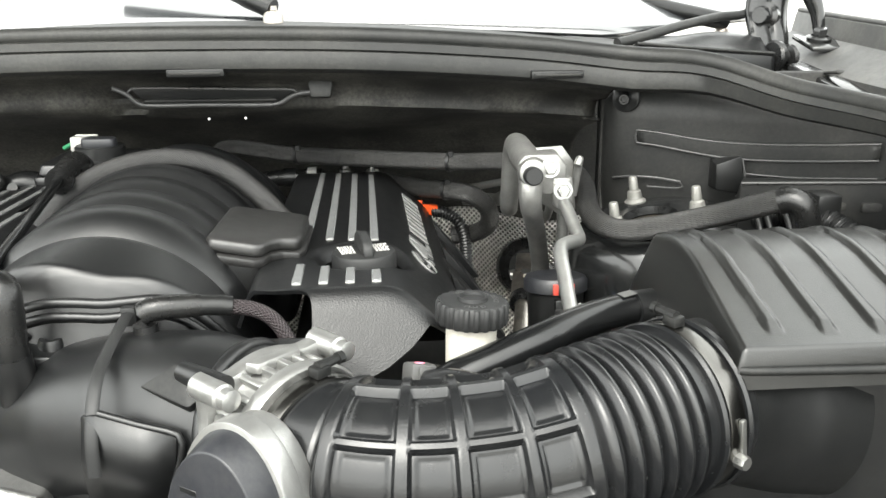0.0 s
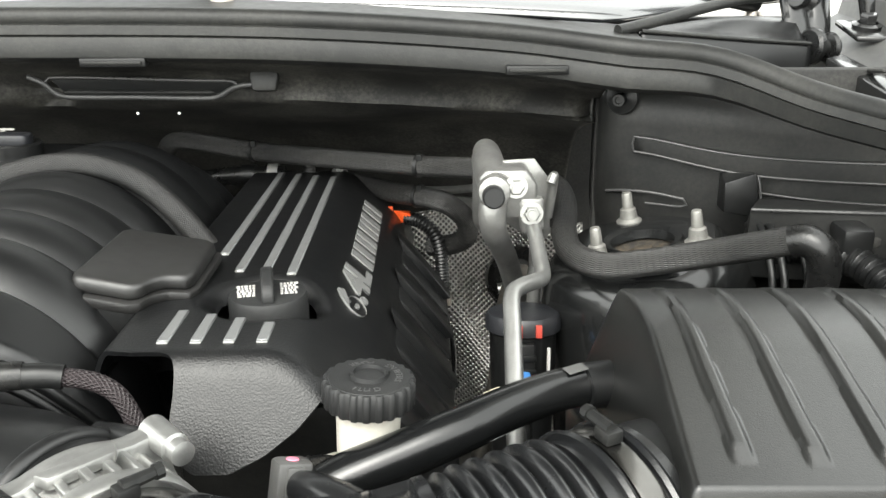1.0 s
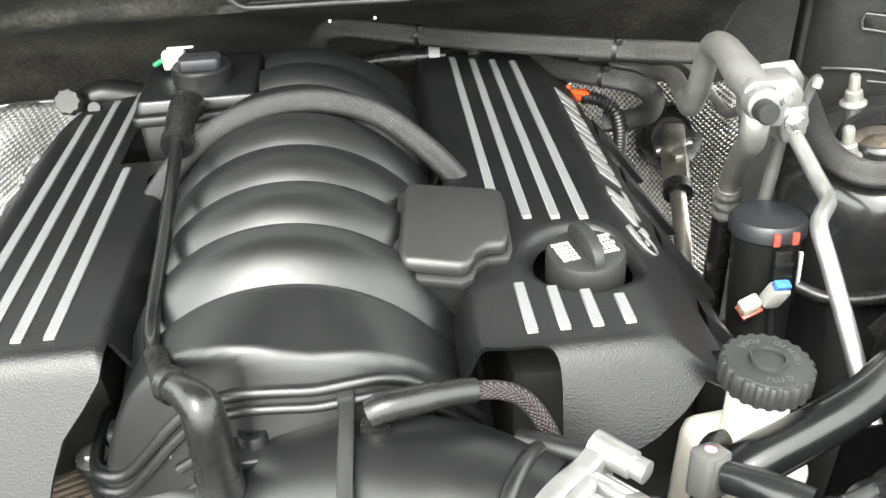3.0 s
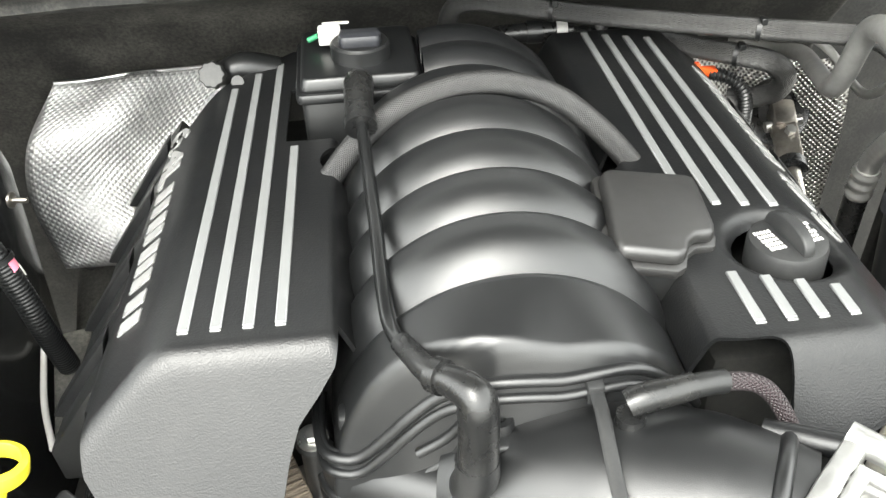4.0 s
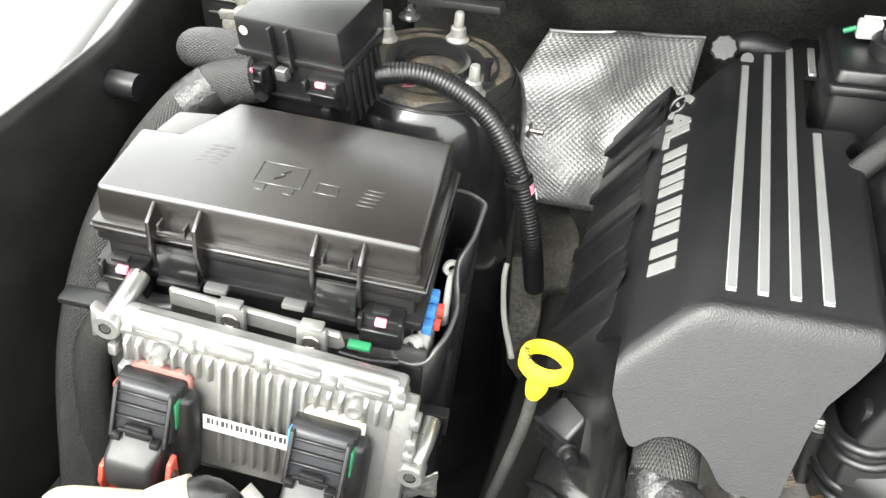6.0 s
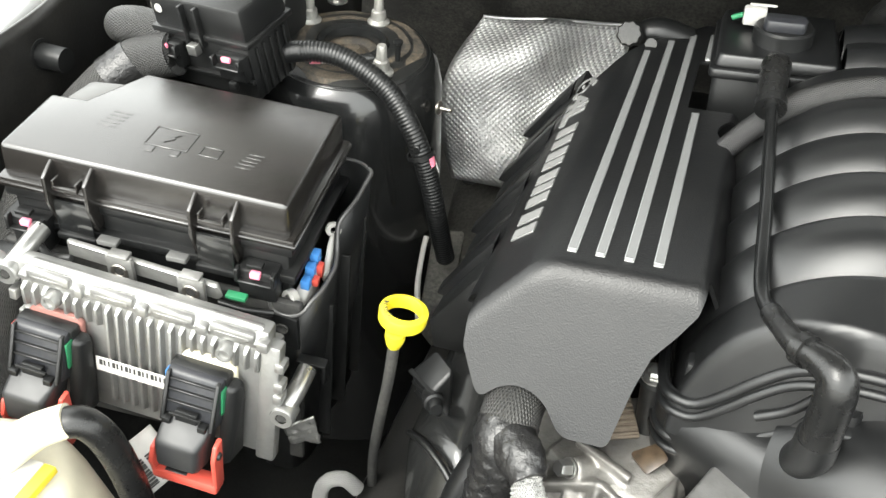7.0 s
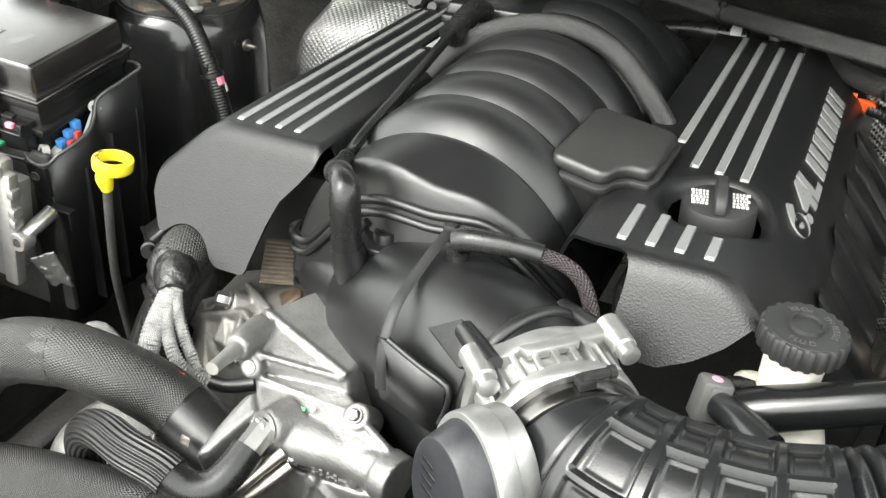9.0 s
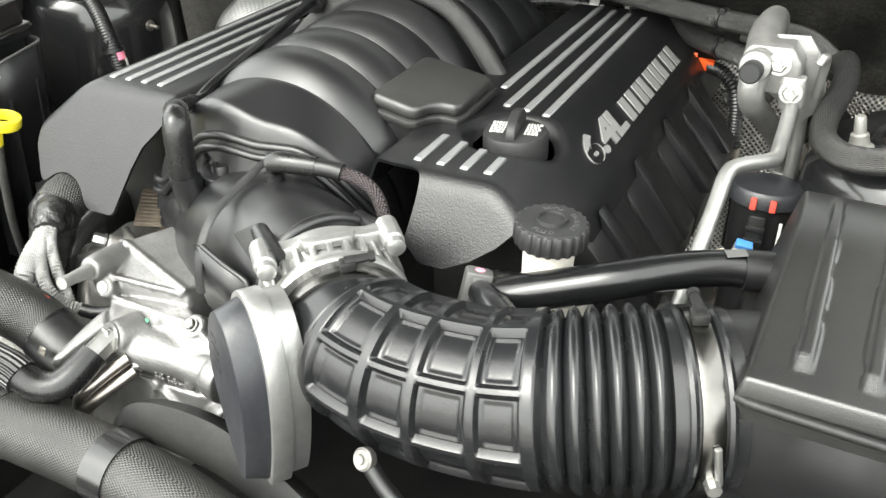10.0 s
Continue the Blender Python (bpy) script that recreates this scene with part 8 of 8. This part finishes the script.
# ---- front of the engine ----
timing = thing("timing_cover", "cast aluminium timing cover with ribs, bosses and pipe", "engine casting")
fuse_pieces("casting", [
    hull([(-0.0905, 0.571, 1.0735), (-0.082, 0.536, 1.064), (-0.07, 0.534, 1.052), (0.002, 0.545, 1.052), (0.0, 0.549, 1.0615), (-0.06, 0.645, 1.068), (0.0, 0.6, 1.06), (-0.1, 0.59, 0.98), (-0.085, 0.54, 0.98), (0.02, 0.545, 0.97), (0.0, 0.62, 0.95), (-0.09, 0.64, 0.95)], 0.003),
    hull([(-0.072, 0.53, 1.048), (0.0, 0.546, 1.05), (0.022, 0.534, 1.04), (0.05, 0.523, 1.03), (-0.05, 0.503, 1.04), (-0.012, 0.508, 1.037), (0.02, 0.513, 1.028), (0.056, 0.511, 1.02), (-0.072, 0.52, 0.99), (-0.05, 0.505, 0.99), (0.055, 0.51, 0.99), (0.05, 0.55, 0.97), (-0.07, 0.56, 0.97)], 0.005),
    hull([(-0.074, 0.458, 1.028), (-0.066, 0.46, 1.031), (-0.05, 0.503, 1.044), (-0.066, 0.52, 1.046), (-0.076, 0.5, 1.03), (-0.074, 0.462, 0.99), (-0.05, 0.505, 0.99), (-0.074, 0.52, 0.99)], 0.003),
    tube("swell", [(-0.05, 0.506, 1.024), (-0.03, 0.508, 1.0245), (-0.005, 0.515, 1.02), (0.025, 0.52, 1.014), (0.056, 0.517, 1.013)], [0.016, 0.0195, 0.019, 0.0175, 0.017], None, seg=28),
    tube("end_ring", [(0.047, 0.5185, 1.0125), (0.062, 0.5155, 1.0125)], 0.0195, None, seg=28),
    cast_rib((-0.0905, 0.571, 1.0735), (0.0, 0.548, 1.0615), 0.0026),
    cast_rib((-0.077, 0.533, 1.0655), (-0.004, 0.546, 1.0595), 0.0019),
    cast_rib((-0.0905, 0.571, 1.0735), (-0.0815, 0.535, 1.0665), 0.003),
    cast_rib((-0.066, 0.527, 1.0495), (0.018, 0.5345, 1.0415), 0.0018),
    cast_rib((0.018, 0.5325, 1.0425), (0.05, 0.523, 1.031), 0.0024),
    lathe([(0.0, 0.008), (0.0092, 0.008), (0.0105, 0.005), (0.0125, -0.006), (0.014, -0.03), (0.0, -0.03)], 28, m=to_axis((-0.0815, 0.5305, 1.0725), (0.13, -0.92, 0.3))),
    lathe([(0.0, 0.003), (0.0075, 0.003), (0.0092, 0.001), (0.0105, -0.025), (0.0, -0.025)], 28, m=to_axis((-0.0723, 0.5275, 1.0565), (0.1, -0.85, 0.5))),
    lathe([(0.0, 0.002), (0.0092, 0.002), (0.0105, 0.0), (0.012, -0.025), (0.0, -0.025)], 28, m=to_axis((0.018, 0.5315, 1.043), (0, -0.6, 0.8))),
    lathe([(0.0, 0.006), (0.0125, 0.006), (0.0145, 0.003), (0.019, -0.018), (0.0, -0.018)], 28, m=to_axis((-0.034, 0.4985, 1.0375), (-0.25, -0.85, 0.4))),
    lathe([(0.0, 0.003), (0.0085, 0.003), (0.0105, 0.0), (0.012, -0.02), (0.0, -0.02)], 24, m=to_axis((-0.0165, 0.5015, 1.0175), (-0.3, -0.9, -0.2))),
    lathe([(0.0, 0.003), (0.004, 0.003), (0.0055, 0.0), (0.006, -0.012), (0.0, -0.012)], 16, m=to_axis((0.0298, 0.5045, 1.006), (0.1, -0.9, 0.1))),
    hull([(-0.06, 0.5, 0.995), (-0.02, 0.497, 1.003), (0.03, 0.502, 0.998), (0.06, 0.512, 0.997), (0.068, 0.508, 0.965), (0.05, 0.488, 0.93), (-0.05, 0.488, 0.93), (0.0, 0.55, 0.9)], 0.006),
    cast_rib((-0.0025, 0.4975, 1.001), (-0.012, 0.489, 0.958), 0.0024, (0, -0.9, 0.3)),
    cast_rib((0.0, 0.497, 0.998), (0.034, 0.494, 0.974), 0.0024, (0, -0.9, 0.3)),
    cast_rib((0.034, 0.494, 0.974), (0.058, 0.5, 0.98), 0.0024, (0, -0.9, 0.3)),
    lathe([(0.0, 0.003), (0.0045, 0.003), (0.0058, 0.0), (0.006, -0.01), (0.0, -0.01)], 18, m=to_axis((-0.0025, 0.4965, 1.0), (0, -0.9, 0.3))),
    lathe([(0.0, 0.012), (0.013, 0.012), (0.015, 0.009), (0.0165, -0.02), (0.0, -0.02)], 28, m=to_axis((0.054, 0.512, 0.979), (0.9, -0.42, 0.0))),
], M["timing"], timing, 0.0013, 5)
part("pipe", tube("pipe", [(-0.0808, 0.526, 1.074), (-0.0785, 0.514, 1.0768), (-0.0762, 0.503, 1.08), (-0.0739, 0.4916, 1.083)], [0.0064, 0.0058, 0.005, 0.005], M["alu"], seg=20), None, timing, "bright machined pipe stub")
part("boss_plug", lathe([(0.0, 0.0006), (0.0052, 0.0006), (0.006, -0.0008), (0.006, -0.004)], 22), M["alu"], timing, m=to_axis((-0.0723, 0.525, 1.0585), (0.1, -0.85, 0.5)))
for k in range(2):
    for q in range(4):
        part("cast_mark", box(-0.0013 - 0.0006 * ((k + q) % 2), 0.0013, -0.0013, 0.0013, -0.001, 0.0006, 0.0003, 1), M["timing"], timing, m=to_axis((0.0 + 0.0055 * q, 0.498 + 0.0011 * q, 1.013 - 0.0042 * k - 0.0014 * q), (0.15, -0.97, 0.1)))
bolt(timing, (0.018, 0.5298, 1.0455), (0, -0.6, 0.8), 0.0048, 0.005, M["aludirty"], washer=1.25)
bolt(timing, (-0.0355, 0.4935, 1.0405), (-0.25, -0.85, 0.4), 0.0085, 0.008, M["zinc"])
part("small_pin", lathe([(0.0075, 0), (0.0075, 0.004), (0.0035, 0.005), (0.0035, 0.019), (0, 0.02)], 16), M["zinc"], timing, m=to_axis((-0.0176, 0.4985, 1.0171), (-0.37, -0.85, -0.4)))
part("bore_plug", lathe([(0.0, 0.008), (0.0095, 0.008), (0.0105, 0.006), (0.0105, -0.004)], 24), M["rubber"], timing, m=to_axis((0.066, 0.5062, 0.98), (0.9, -0.42, 0.0)))
part("green_mark", box(-0.0025, 0.0025, -0.0015, 0.0015, 0, 0.0006, 0.0002, 1), M["green"], timing, m=to_axis((-0.0195, 0.518, 1.0455), (0, -0.5, 0.85)))
part("white_mark", box(-0.0022, 0.0022, -0.0014, 0.0014, 0, 0.0006, 0.0002, 1), M["white"], timing, m=to_axis((-0.0125, 0.5215, 1.0462), (0, -0.5, 0.85)))
for k in range(2):
    part("small_pipe", tube("small_pipe", [(-0.02 + 0.004 * k, 0.492, 1.026 - 0.012 * k), (-0.03 + 0.004 * k, 0.476, 1.018 - 0.012 * k), (-0.0428 + 0.002 * k, 0.4588, 1.005 - 0.012 * k), (-0.058, 0.462, 0.985 - 0.012 * k), (-0.075, 0.475, 0.955)], 0.0055, M["steel"], seg=14), None, timing)

block = thing("engine_block_front", "stained aluminium engine front with oily brown residue", "engine block")
lugs = []
for k in range(6):
    bx, by, bz = -0.205 + 0.021 * k, 0.612 + 0.018 * math.sin(2.1 * k), 1.006 + 0.005 * k
    lugs.append(hull([(bx - 0.008, by - 0.014, bz - 0.012), (bx + 0.009, by - 0.016, bz - 0.012), (bx + 0.005, by - 0.002, bz + 0.006 * math.cos(k)), (bx - 0.006, by + 0.004, bz + 0.005), (bx + 0.007, by + 0.03, bz + 0.001), (bx - 0.007, by + 0.03, bz - 0.03), (bx + 0.008, by - 0.01, bz - 0.05)], 0))
fuse_pieces("casting", [
    hull([(-0.22, 0.68, 1.0), (-0.12, 0.7, 1.03), (-0.08, 0.64, 1.032), (-0.1, 0.592, 1.022), (-0.148, 0.606, 1.028), (-0.204, 0.602, 1.006), (-0.17, 0.578, 0.985), (-0.23, 0.6, 0.95), (-0.25, 0.7, 0.8), (-0.05, 0.7, 0.8), (-0.08, 0.55, 0.8), (-0.22, 0.55, 0.8)], 0.004),
    cast_rib((-0.204, 0.6, 1.007), (-0.1456, 0.602, 1.03), 0.0028, (0, -0.5, 0.85)),
    cast_rib((-0.1456, 0.602, 1.031), (-0.105, 0.578, 1.026), 0.0026, (0, -0.5, 0.85)),
    cast_rib((-0.1456, 0.602, 1.031), (-0.15, 0.575, 0.99), 0.003, (0, -0.8, 0.5)),
    cast_rib((-0.19, 0.6, 1.005), (-0.18, 0.575, 0.965), 0.003, (0, -0.8, 0.5)),
    cast_rib((-0.17, 0.635, 1.03), (-0.125, 0.61, 1.034), 0.0026, (0, -0.5, 0.85)),
    lathe([(0.006, 0.004), (0.014, 0.004), (0.017, 0.001), (0.019, -0.03), (0.006, -0.03)], 24, m=to_axis((-0.125, 0.572, 1.0), (0, -0.8, 0.55))),
    lathe([(0.0, 0.004), (0.009, 0.004), (0.011, -0.03), (0.0, -0.03)], 20, m=to_axis((-0.165, 0.612, 1.026), (-0.6, -0.6, 0.5))),
] + lugs, M["aludirty"], block, 0.0016, 4)
part("mesh_pad", join(box(-0.016, 0.016, -0.024, 0.024, 0, 0.003, 0.001), *[box(-0.015, 0.015, -0.0225 + 0.0045 * k, -0.0195 + 0.0045 * k, 0.002, 0.0045, 0.0008, 1) for k in range(10)]), M["rust"], block, "rusty ribbed pad", m=pose(-0.15, 0.662, 1.043, 22, 8, 30))
part("residue", hull([(-0.132, 0.632, 1.036), (-0.112, 0.642, 1.045), (-0.1, 0.628, 1.045), (-0.115, 0.614, 1.037), (-0.115, 0.63, 1.02)], 0.003), M["brown"], block, "oily brown residue")
bolt(block, (-0.1685, 0.6095, 1.029), (-0.6, -0.6, 0.5), 0.0065, 0.012, M["zinc"], washer=1.2)
bolt(block, (-0.123, 0.6645, 1.087), (0, -0.1, 1), 0.0055, 0.006, M["zinc"], washer=1.9)
part("bolt_post", lathe([(0, 0), (0.011, 0), (0.012, -0.004), (0.0095, -0.006), (0.0095, -0.09)], 20), M["plastic"], block, m=Matrix.Translation((-0.123, 0.665, 1.086)))

side_valve = thing("lower_valve_cover", "black plastic lower cover beside the harness", "cover")
part("body", hull([(-0.29, 0.63, 1.0), (-0.255, 0.61, 1.0), (-0.235, 0.59, 0.965), (-0.255, 0.56, 0.92), (-0.3, 0.57, 0.9), (-0.315, 0.64, 0.97), (-0.3, 0.75, 1.02), (-0.25, 0.75, 1.03), (-0.3, 0.6, 0.82), (-0.22, 0.6, 0.82)], 0.008, 3), M["paint"], side_valve)
part("clip", hull([(-0.312, 0.652, 1.04), (-0.285, 0.632, 1.042), (-0.272, 0.65, 1.055), (-0.295, 0.67, 1.055), (-0.308, 0.655, 1.0), (-0.275, 0.645, 1.0)], 0.004, 3), M["plastic"], side_valve)
for k in range(3):
    part("clip_rib", hull([(-0.313 + 0.002 * k, 0.65 - 0.001 * k, 1.041 - 0.011 * k), (-0.284 + 0.002 * k, 0.63 - 0.001 * k, 1.043 - 0.011 * k), (-0.311 + 0.002 * k, 0.655, 1.041 - 0.011 * k), (-0.282 + 0.002 * k, 0.635, 1.043 - 0.011 * k), (-0.311 + 0.002 * k, 0.652, 1.036 - 0.011 * k), (-0.283 + 0.002 * k, 0.632, 1.038 - 0.011 * k)], 0.0008, 1), M["plastic"], side_valve)
part("hose_barb", lathe([(0.0, 0.006), (0.005, 0.006), (0.0065, 0.003), (0.0065, -0.002), (0.0085, -0.003), (0.0085, -0.014), (0.0, -0.014)], 18), M["plastic"], side_valve, m=to_axis((-0.281, 0.628, 1.035), (0.5, -0.8, 0.2)))
part("cover_rib", tube("cover_rib", [(-0.312, 0.64, 0.975), (-0.29, 0.62, 0.995), (-0.262, 0.6, 0.99), (-0.24, 0.58, 0.965)], 0.003, M["plastic"], seg=10), None, side_valve)

taped = thing("taped_harness", "black taped cable harness splitting into white braided leads", "cable harness")
part("sleeve", tube("sleeve", [(-0.214, 0.65, 1.06), (-0.215, 0.63, 1.066), (-0.215, 0.61, 1.064), (-0.215, 0.596, 1.054)], 0.0222, M["sleeve"], seg=26), None, taped)
WRAP = lambda s, th, S: 0.0009 * np.sin(th * 2 + s * 90) + 0.0011 * np.abs(np.sin(s * 260 + 2.2 * np.sin(th))) + 0.0005 * np.sin(th * 7 - s * 700)
part("tape", tube("tape", [(-0.215, 0.609, 1.063), (-0.215, 0.598, 1.055), (-0.216, 0.588, 1.035), (-0.221, 0.578, 1.01), (-0.23, 0.568, 0.97), (-0.238, 0.56, 0.9)], [0.0215, 0.0225, 0.0205, 0.0175, 0.0165, 0.017], M["tape"], seg=40, ds=0.0022, fn=WRAP), None, taped)
part("tape_fork", tube("tape_fork", [(-0.212, 0.6, 1.055), (-0.203, 0.588, 1.062), (-0.194, 0.577, 1.064), (-0.187, 0.567, 1.061)], [0.019, 0.018, 0.0155, 0.011], M["tape"], seg=40, ds=0.002, fn=WRAP), None, taped)
for pts, r in (([(-0.192, 0.574, 1.062), (-0.188, 0.557, 1.054), (-0.183, 0.538, 1.046), (-0.18, 0.524, 1.034), (-0.188, 0.515, 1.005), (-0.2, 0.51, 0.95)], 0.009), ([(-0.19, 0.575, 1.066), (-0.1855, 0.5615, 1.06), (-0.175, 0.543, 1.046), (-0.1575, 0.5295, 1.03), (-0.147, 0.533, 1.012), (-0.135, 0.5445, 1.0)], 0.0055), ([(-0.186, 0.572, 1.064), (-0.178, 0.56, 1.054), (-0.165, 0.549, 1.036), (-0.15, 0.541, 1.016), (-0.142, 0.536, 0.99), (-0.142, 0.53, 0.94)], 0.0052)):
    part("braided_lead", tube("braided_lead", pts, r, M["cond"], seg=14, ds=0.0015, fn=lambda s, th, S: 0.0008 * np.sin(s * 1900 + th)), None, taped, "white braided lead")
part("lead_end", tube("lead_end", [(-0.138, 0.542, 1.002), (-0.122, 0.546, 1.0), (-0.1, 0.556, 1.004)], 0.0062, M["plastic"], seg=14), None, taped)
part("branch", tube("branch", [(-0.232, 0.6, 1.03), (-0.243, 0.585, 1.0), (-0.252, 0.57, 0.965), (-0.262, 0.555, 0.92)], [0.012, 0.014, 0.0145, 0.0145], M["plastic"], seg=20), None, taped, "plain black branch sleeve")
elbowf = thing("silver_elbow", "small silver ribbed pipe elbow low beside the engine", "pipe fitting")
part("elbow", tube("elbow", [(-0.36, 0.62, 0.9), (-0.37, 0.617, 0.915), (-0.383, 0.61, 0.915), (-0.39, 0.605, 0.9), (-0.392, 0.6, 0.87)], 0.007, M["cond"], seg=16), None, elbowf)

rad = thing("radiator_hose", "large black radiator hose with woven sleeve", "hose")
RP = [(-0.345, 0.428, 0.9), (-0.322, 0.434, 0.98), (-0.287, 0.446, 1.033), (-0.248, 0.459, 1.056), (-0.21, 0.472, 1.058), (-0.17, 0.486, 1.043), (-0.138, 0.496, 1.022), (-0.112, 0.496, 1.008)]
part("woven_part", tube("woven_part", RP[:5], 0.0257, M["braid"], seg=40, ds=0.004, fn=lambda s, th, S: 0.0004 * np.sin(th * 14)), None, rad)
part("knit_part", tube("knit_part", RP[3:], [0.025, 0.0254, 0.025, 0.0242, 0.0235], M["knit"], seg=36, ds=0.005), None, rad)
part("plain_cuff", tube("plain_cuff", [(-0.158, 0.4905, 1.0355), (-0.138, 0.496, 1.022), (-0.12, 0.4965, 1.012)], [0.0252, 0.0252, 0.0248], M["knit"], seg=36, ds=0.005), None, rad)
part("band", tube("band", [(-0.124, 0.4965, 1.0145), (-0.116, 0.4965, 1.01)], 0.0262, M["rubber"], seg=36, ds=0.004), None, rad)
part("end_neck", tube("end_neck", [(-0.118, 0.496, 1.011), (-0.1, 0.493, 1.004), (-0.08, 0.49, 0.998), (-0.066, 0.488, 0.994)], 0.0268, M["plastic"], seg=32), None, rad)
part("spring_clip", hull([(-0.094, 0.463, 1.026), (-0.083, 0.462, 1.026), (-0.083, 0.466, 1.033), (-0.094, 0.468, 1.031), (-0.09, 0.468, 1.02)], 0.001), M["steel"], rad, "bright spring clip")
part("paint_mark", box(-0.005, 0.005, -0.004, 0.004, 0, 0.001, 0.0003, 1), M["label"], rad, m=to_axis((-0.1352, 0.4852, 1.0462), (0.55, -0.4, 0.74)))
part("paint_mark", box(-0.004, 0.004, -0.003, 0.003, 0, 0.001, 0.0003, 1), M["red"], rad, m=to_axis((-0.1285, 0.5065, 1.0405), (0.5, 0.25, 0.8)))
steer = thing("power_steering_hose", "sleeved black hose curving to a brass-toned fitting", "hose")
part("sleeve", tube("sleeve", [(-0.19, 0.45, 0.93), (-0.185, 0.447, 0.985), (-0.173, 0.444, 1.014), (-0.153, 0.44, 1.034), (-0.13, 0.435, 1.044), (-0.104, 0.43, 1.045), (-0.078, 0.431, 1.04), (-0.068, 0.431, 1.036)], 0.0142, M["ribbed"], seg=24), None, steer)
part("rubber", tube("rubber", [(-0.072, 0.431, 1.038), (-0.058, 0.434, 1.028), (-0.045, 0.442, 1.026), (-0.038, 0.456, 1.031), (-0.036, 0.474, 1.037)], 0.0122, M["rubber"], seg=24), None, steer)
part("nut", tube("nut", [(-0.0362, 0.473, 1.0365), (-0.0358, 0.484, 1.039), (-0.0355, 0.495, 1.0415)], 0.0098, M["zinc"], seg=6, ds=0.005), None, steer)
low = thing("lower_radiator_hose", "wide black hose with a shiny clip along the front", "hose")
LP = [(-0.327, 0.4075, 0.928), (-0.222, 0.412, 0.966), (-0.108, 0.417, 0.99), (-0.088, 0.4175, 0.9915), (0.016, 0.419, 0.9945), (0.111, 0.417, 0.983), (0.207, 0.412, 0.947)]
part("hose", tube("hose", LP, 0.0268, M["knit"], seg=36), None, low)
part("woven_part", tube("woven_part", LP[:4], 0.028, M["braid"], seg=36, ds=0.005), None, low)
part("clip", lathe([(0.027, -0.011), (0.0288, -0.011), (0.0288, 0.011), (0.027, 0.011)], 40), M["paint"], low, "glossy dark clip band", m=to_axis((0.033, 0.419, 0.9935), (1, 0, -0.06)))
guard = thing("fan_shroud", "black fan shroud arm in front of the engine", "shroud")
ARM_U = spline([(-0.004, 0.456, 0.996), (0.015, 0.457, 1.016), (0.042, 0.458, 1.028), (0.08, 0.459, 1.032), (0.112, 0.46, 1.026), (0.15, 0.458, 1.008), (0.2, 0.454, 0.98)], 6)
ARM_L = spline([(0.002, 0.45, 0.992), (0.02, 0.45, 0.997), (0.047, 0.45, 0.999), (0.089, 0.45, 0.998), (0.12, 0.45, 0.99), (0.155, 0.448, 0.972), (0.2, 0.444, 0.945)], 6)
sheet("arm", [[tuple(u + np.array((0, 0.01, -0.006))) for u in ARM_U], [tuple(u) for u in ARM_U], [tuple((u + w) / 2 + np.array((0, -0.0035, 0.0))) for u, w in zip(ARM_U, ARM_L)], [tuple(w) for w in ARM_L], [tuple(w + np.array((0, 0.01, -0.004))) for w in ARM_L]], M["apron"], 0.003, guard, swap=False)
part("rib_wire", tube("rib_wire", [(-0.01, 0.452, 0.985), (0.03, 0.447, 0.986), (0.07, 0.446, 0.982), (0.1, 0.446, 0.97)], 0.0035, M["plastic"], seg=10), None, guard)
part("beam", box(-0.5, 0.5, 0.2, 0.33, 0.7, 0.86, 0.02), M["dark"], guard)
alt = thing("alternator", "slotted aluminium alternator housing deep in the bay", "alternator", m=pose(-0.165, 0.46, 0.965, 40, 14, 35))
part("housing", lathe([(0.0, 0.0), (0.046, 0.0), (0.056, -0.008), (0.06, -0.016), (0.06, -0.06), (0.0, -0.06)], 40), M["alu"], alt)
for k in range(8):
    part("slot", box(-0.04 + 0.011 * k - 0.0032, -0.04 + 0.011 * k + 0.0032, -0.022, 0.026, -0.006, 0.0008, 0.001), M["dark"], alt)
    part("fin", box(-0.0345 + 0.011 * k - 0.0015, -0.0345 + 0.011 * k + 0.0015, -0.024, 0.028, -0.004, 0.003, 0.001), M["alu"], alt)
linkarm = thing("swivel_bolt", "small zinc swivel bolt and rod below the duct", "linkage")
part("eye", lathe([(0.0, 0.005), (0.003, 0.005), (0.0035, 0.0035), (0.006, 0.0035), (0.0075, 0.002), (0.0075, -0.003), (0.006, -0.005), (0.002, -0.005)], 24), M["aludirty"], linkarm, m=to_axis((0.237, 0.45, 1.071), (-0.2, -0.8, 0.5)))
part("rod", tube("rod", [(0.237, 0.452, 1.068), (0.25, 0.447, 1.058), (0.268, 0.442, 1.048), (0.31, 0.43, 1.03)], 0.0055, M["plastic"], seg=14), None, linkarm)
part("red_clip", box(0.172, 0.18, 0.462, 0.468, 1.043, 1.049, 0.001), M["red"], linkarm)
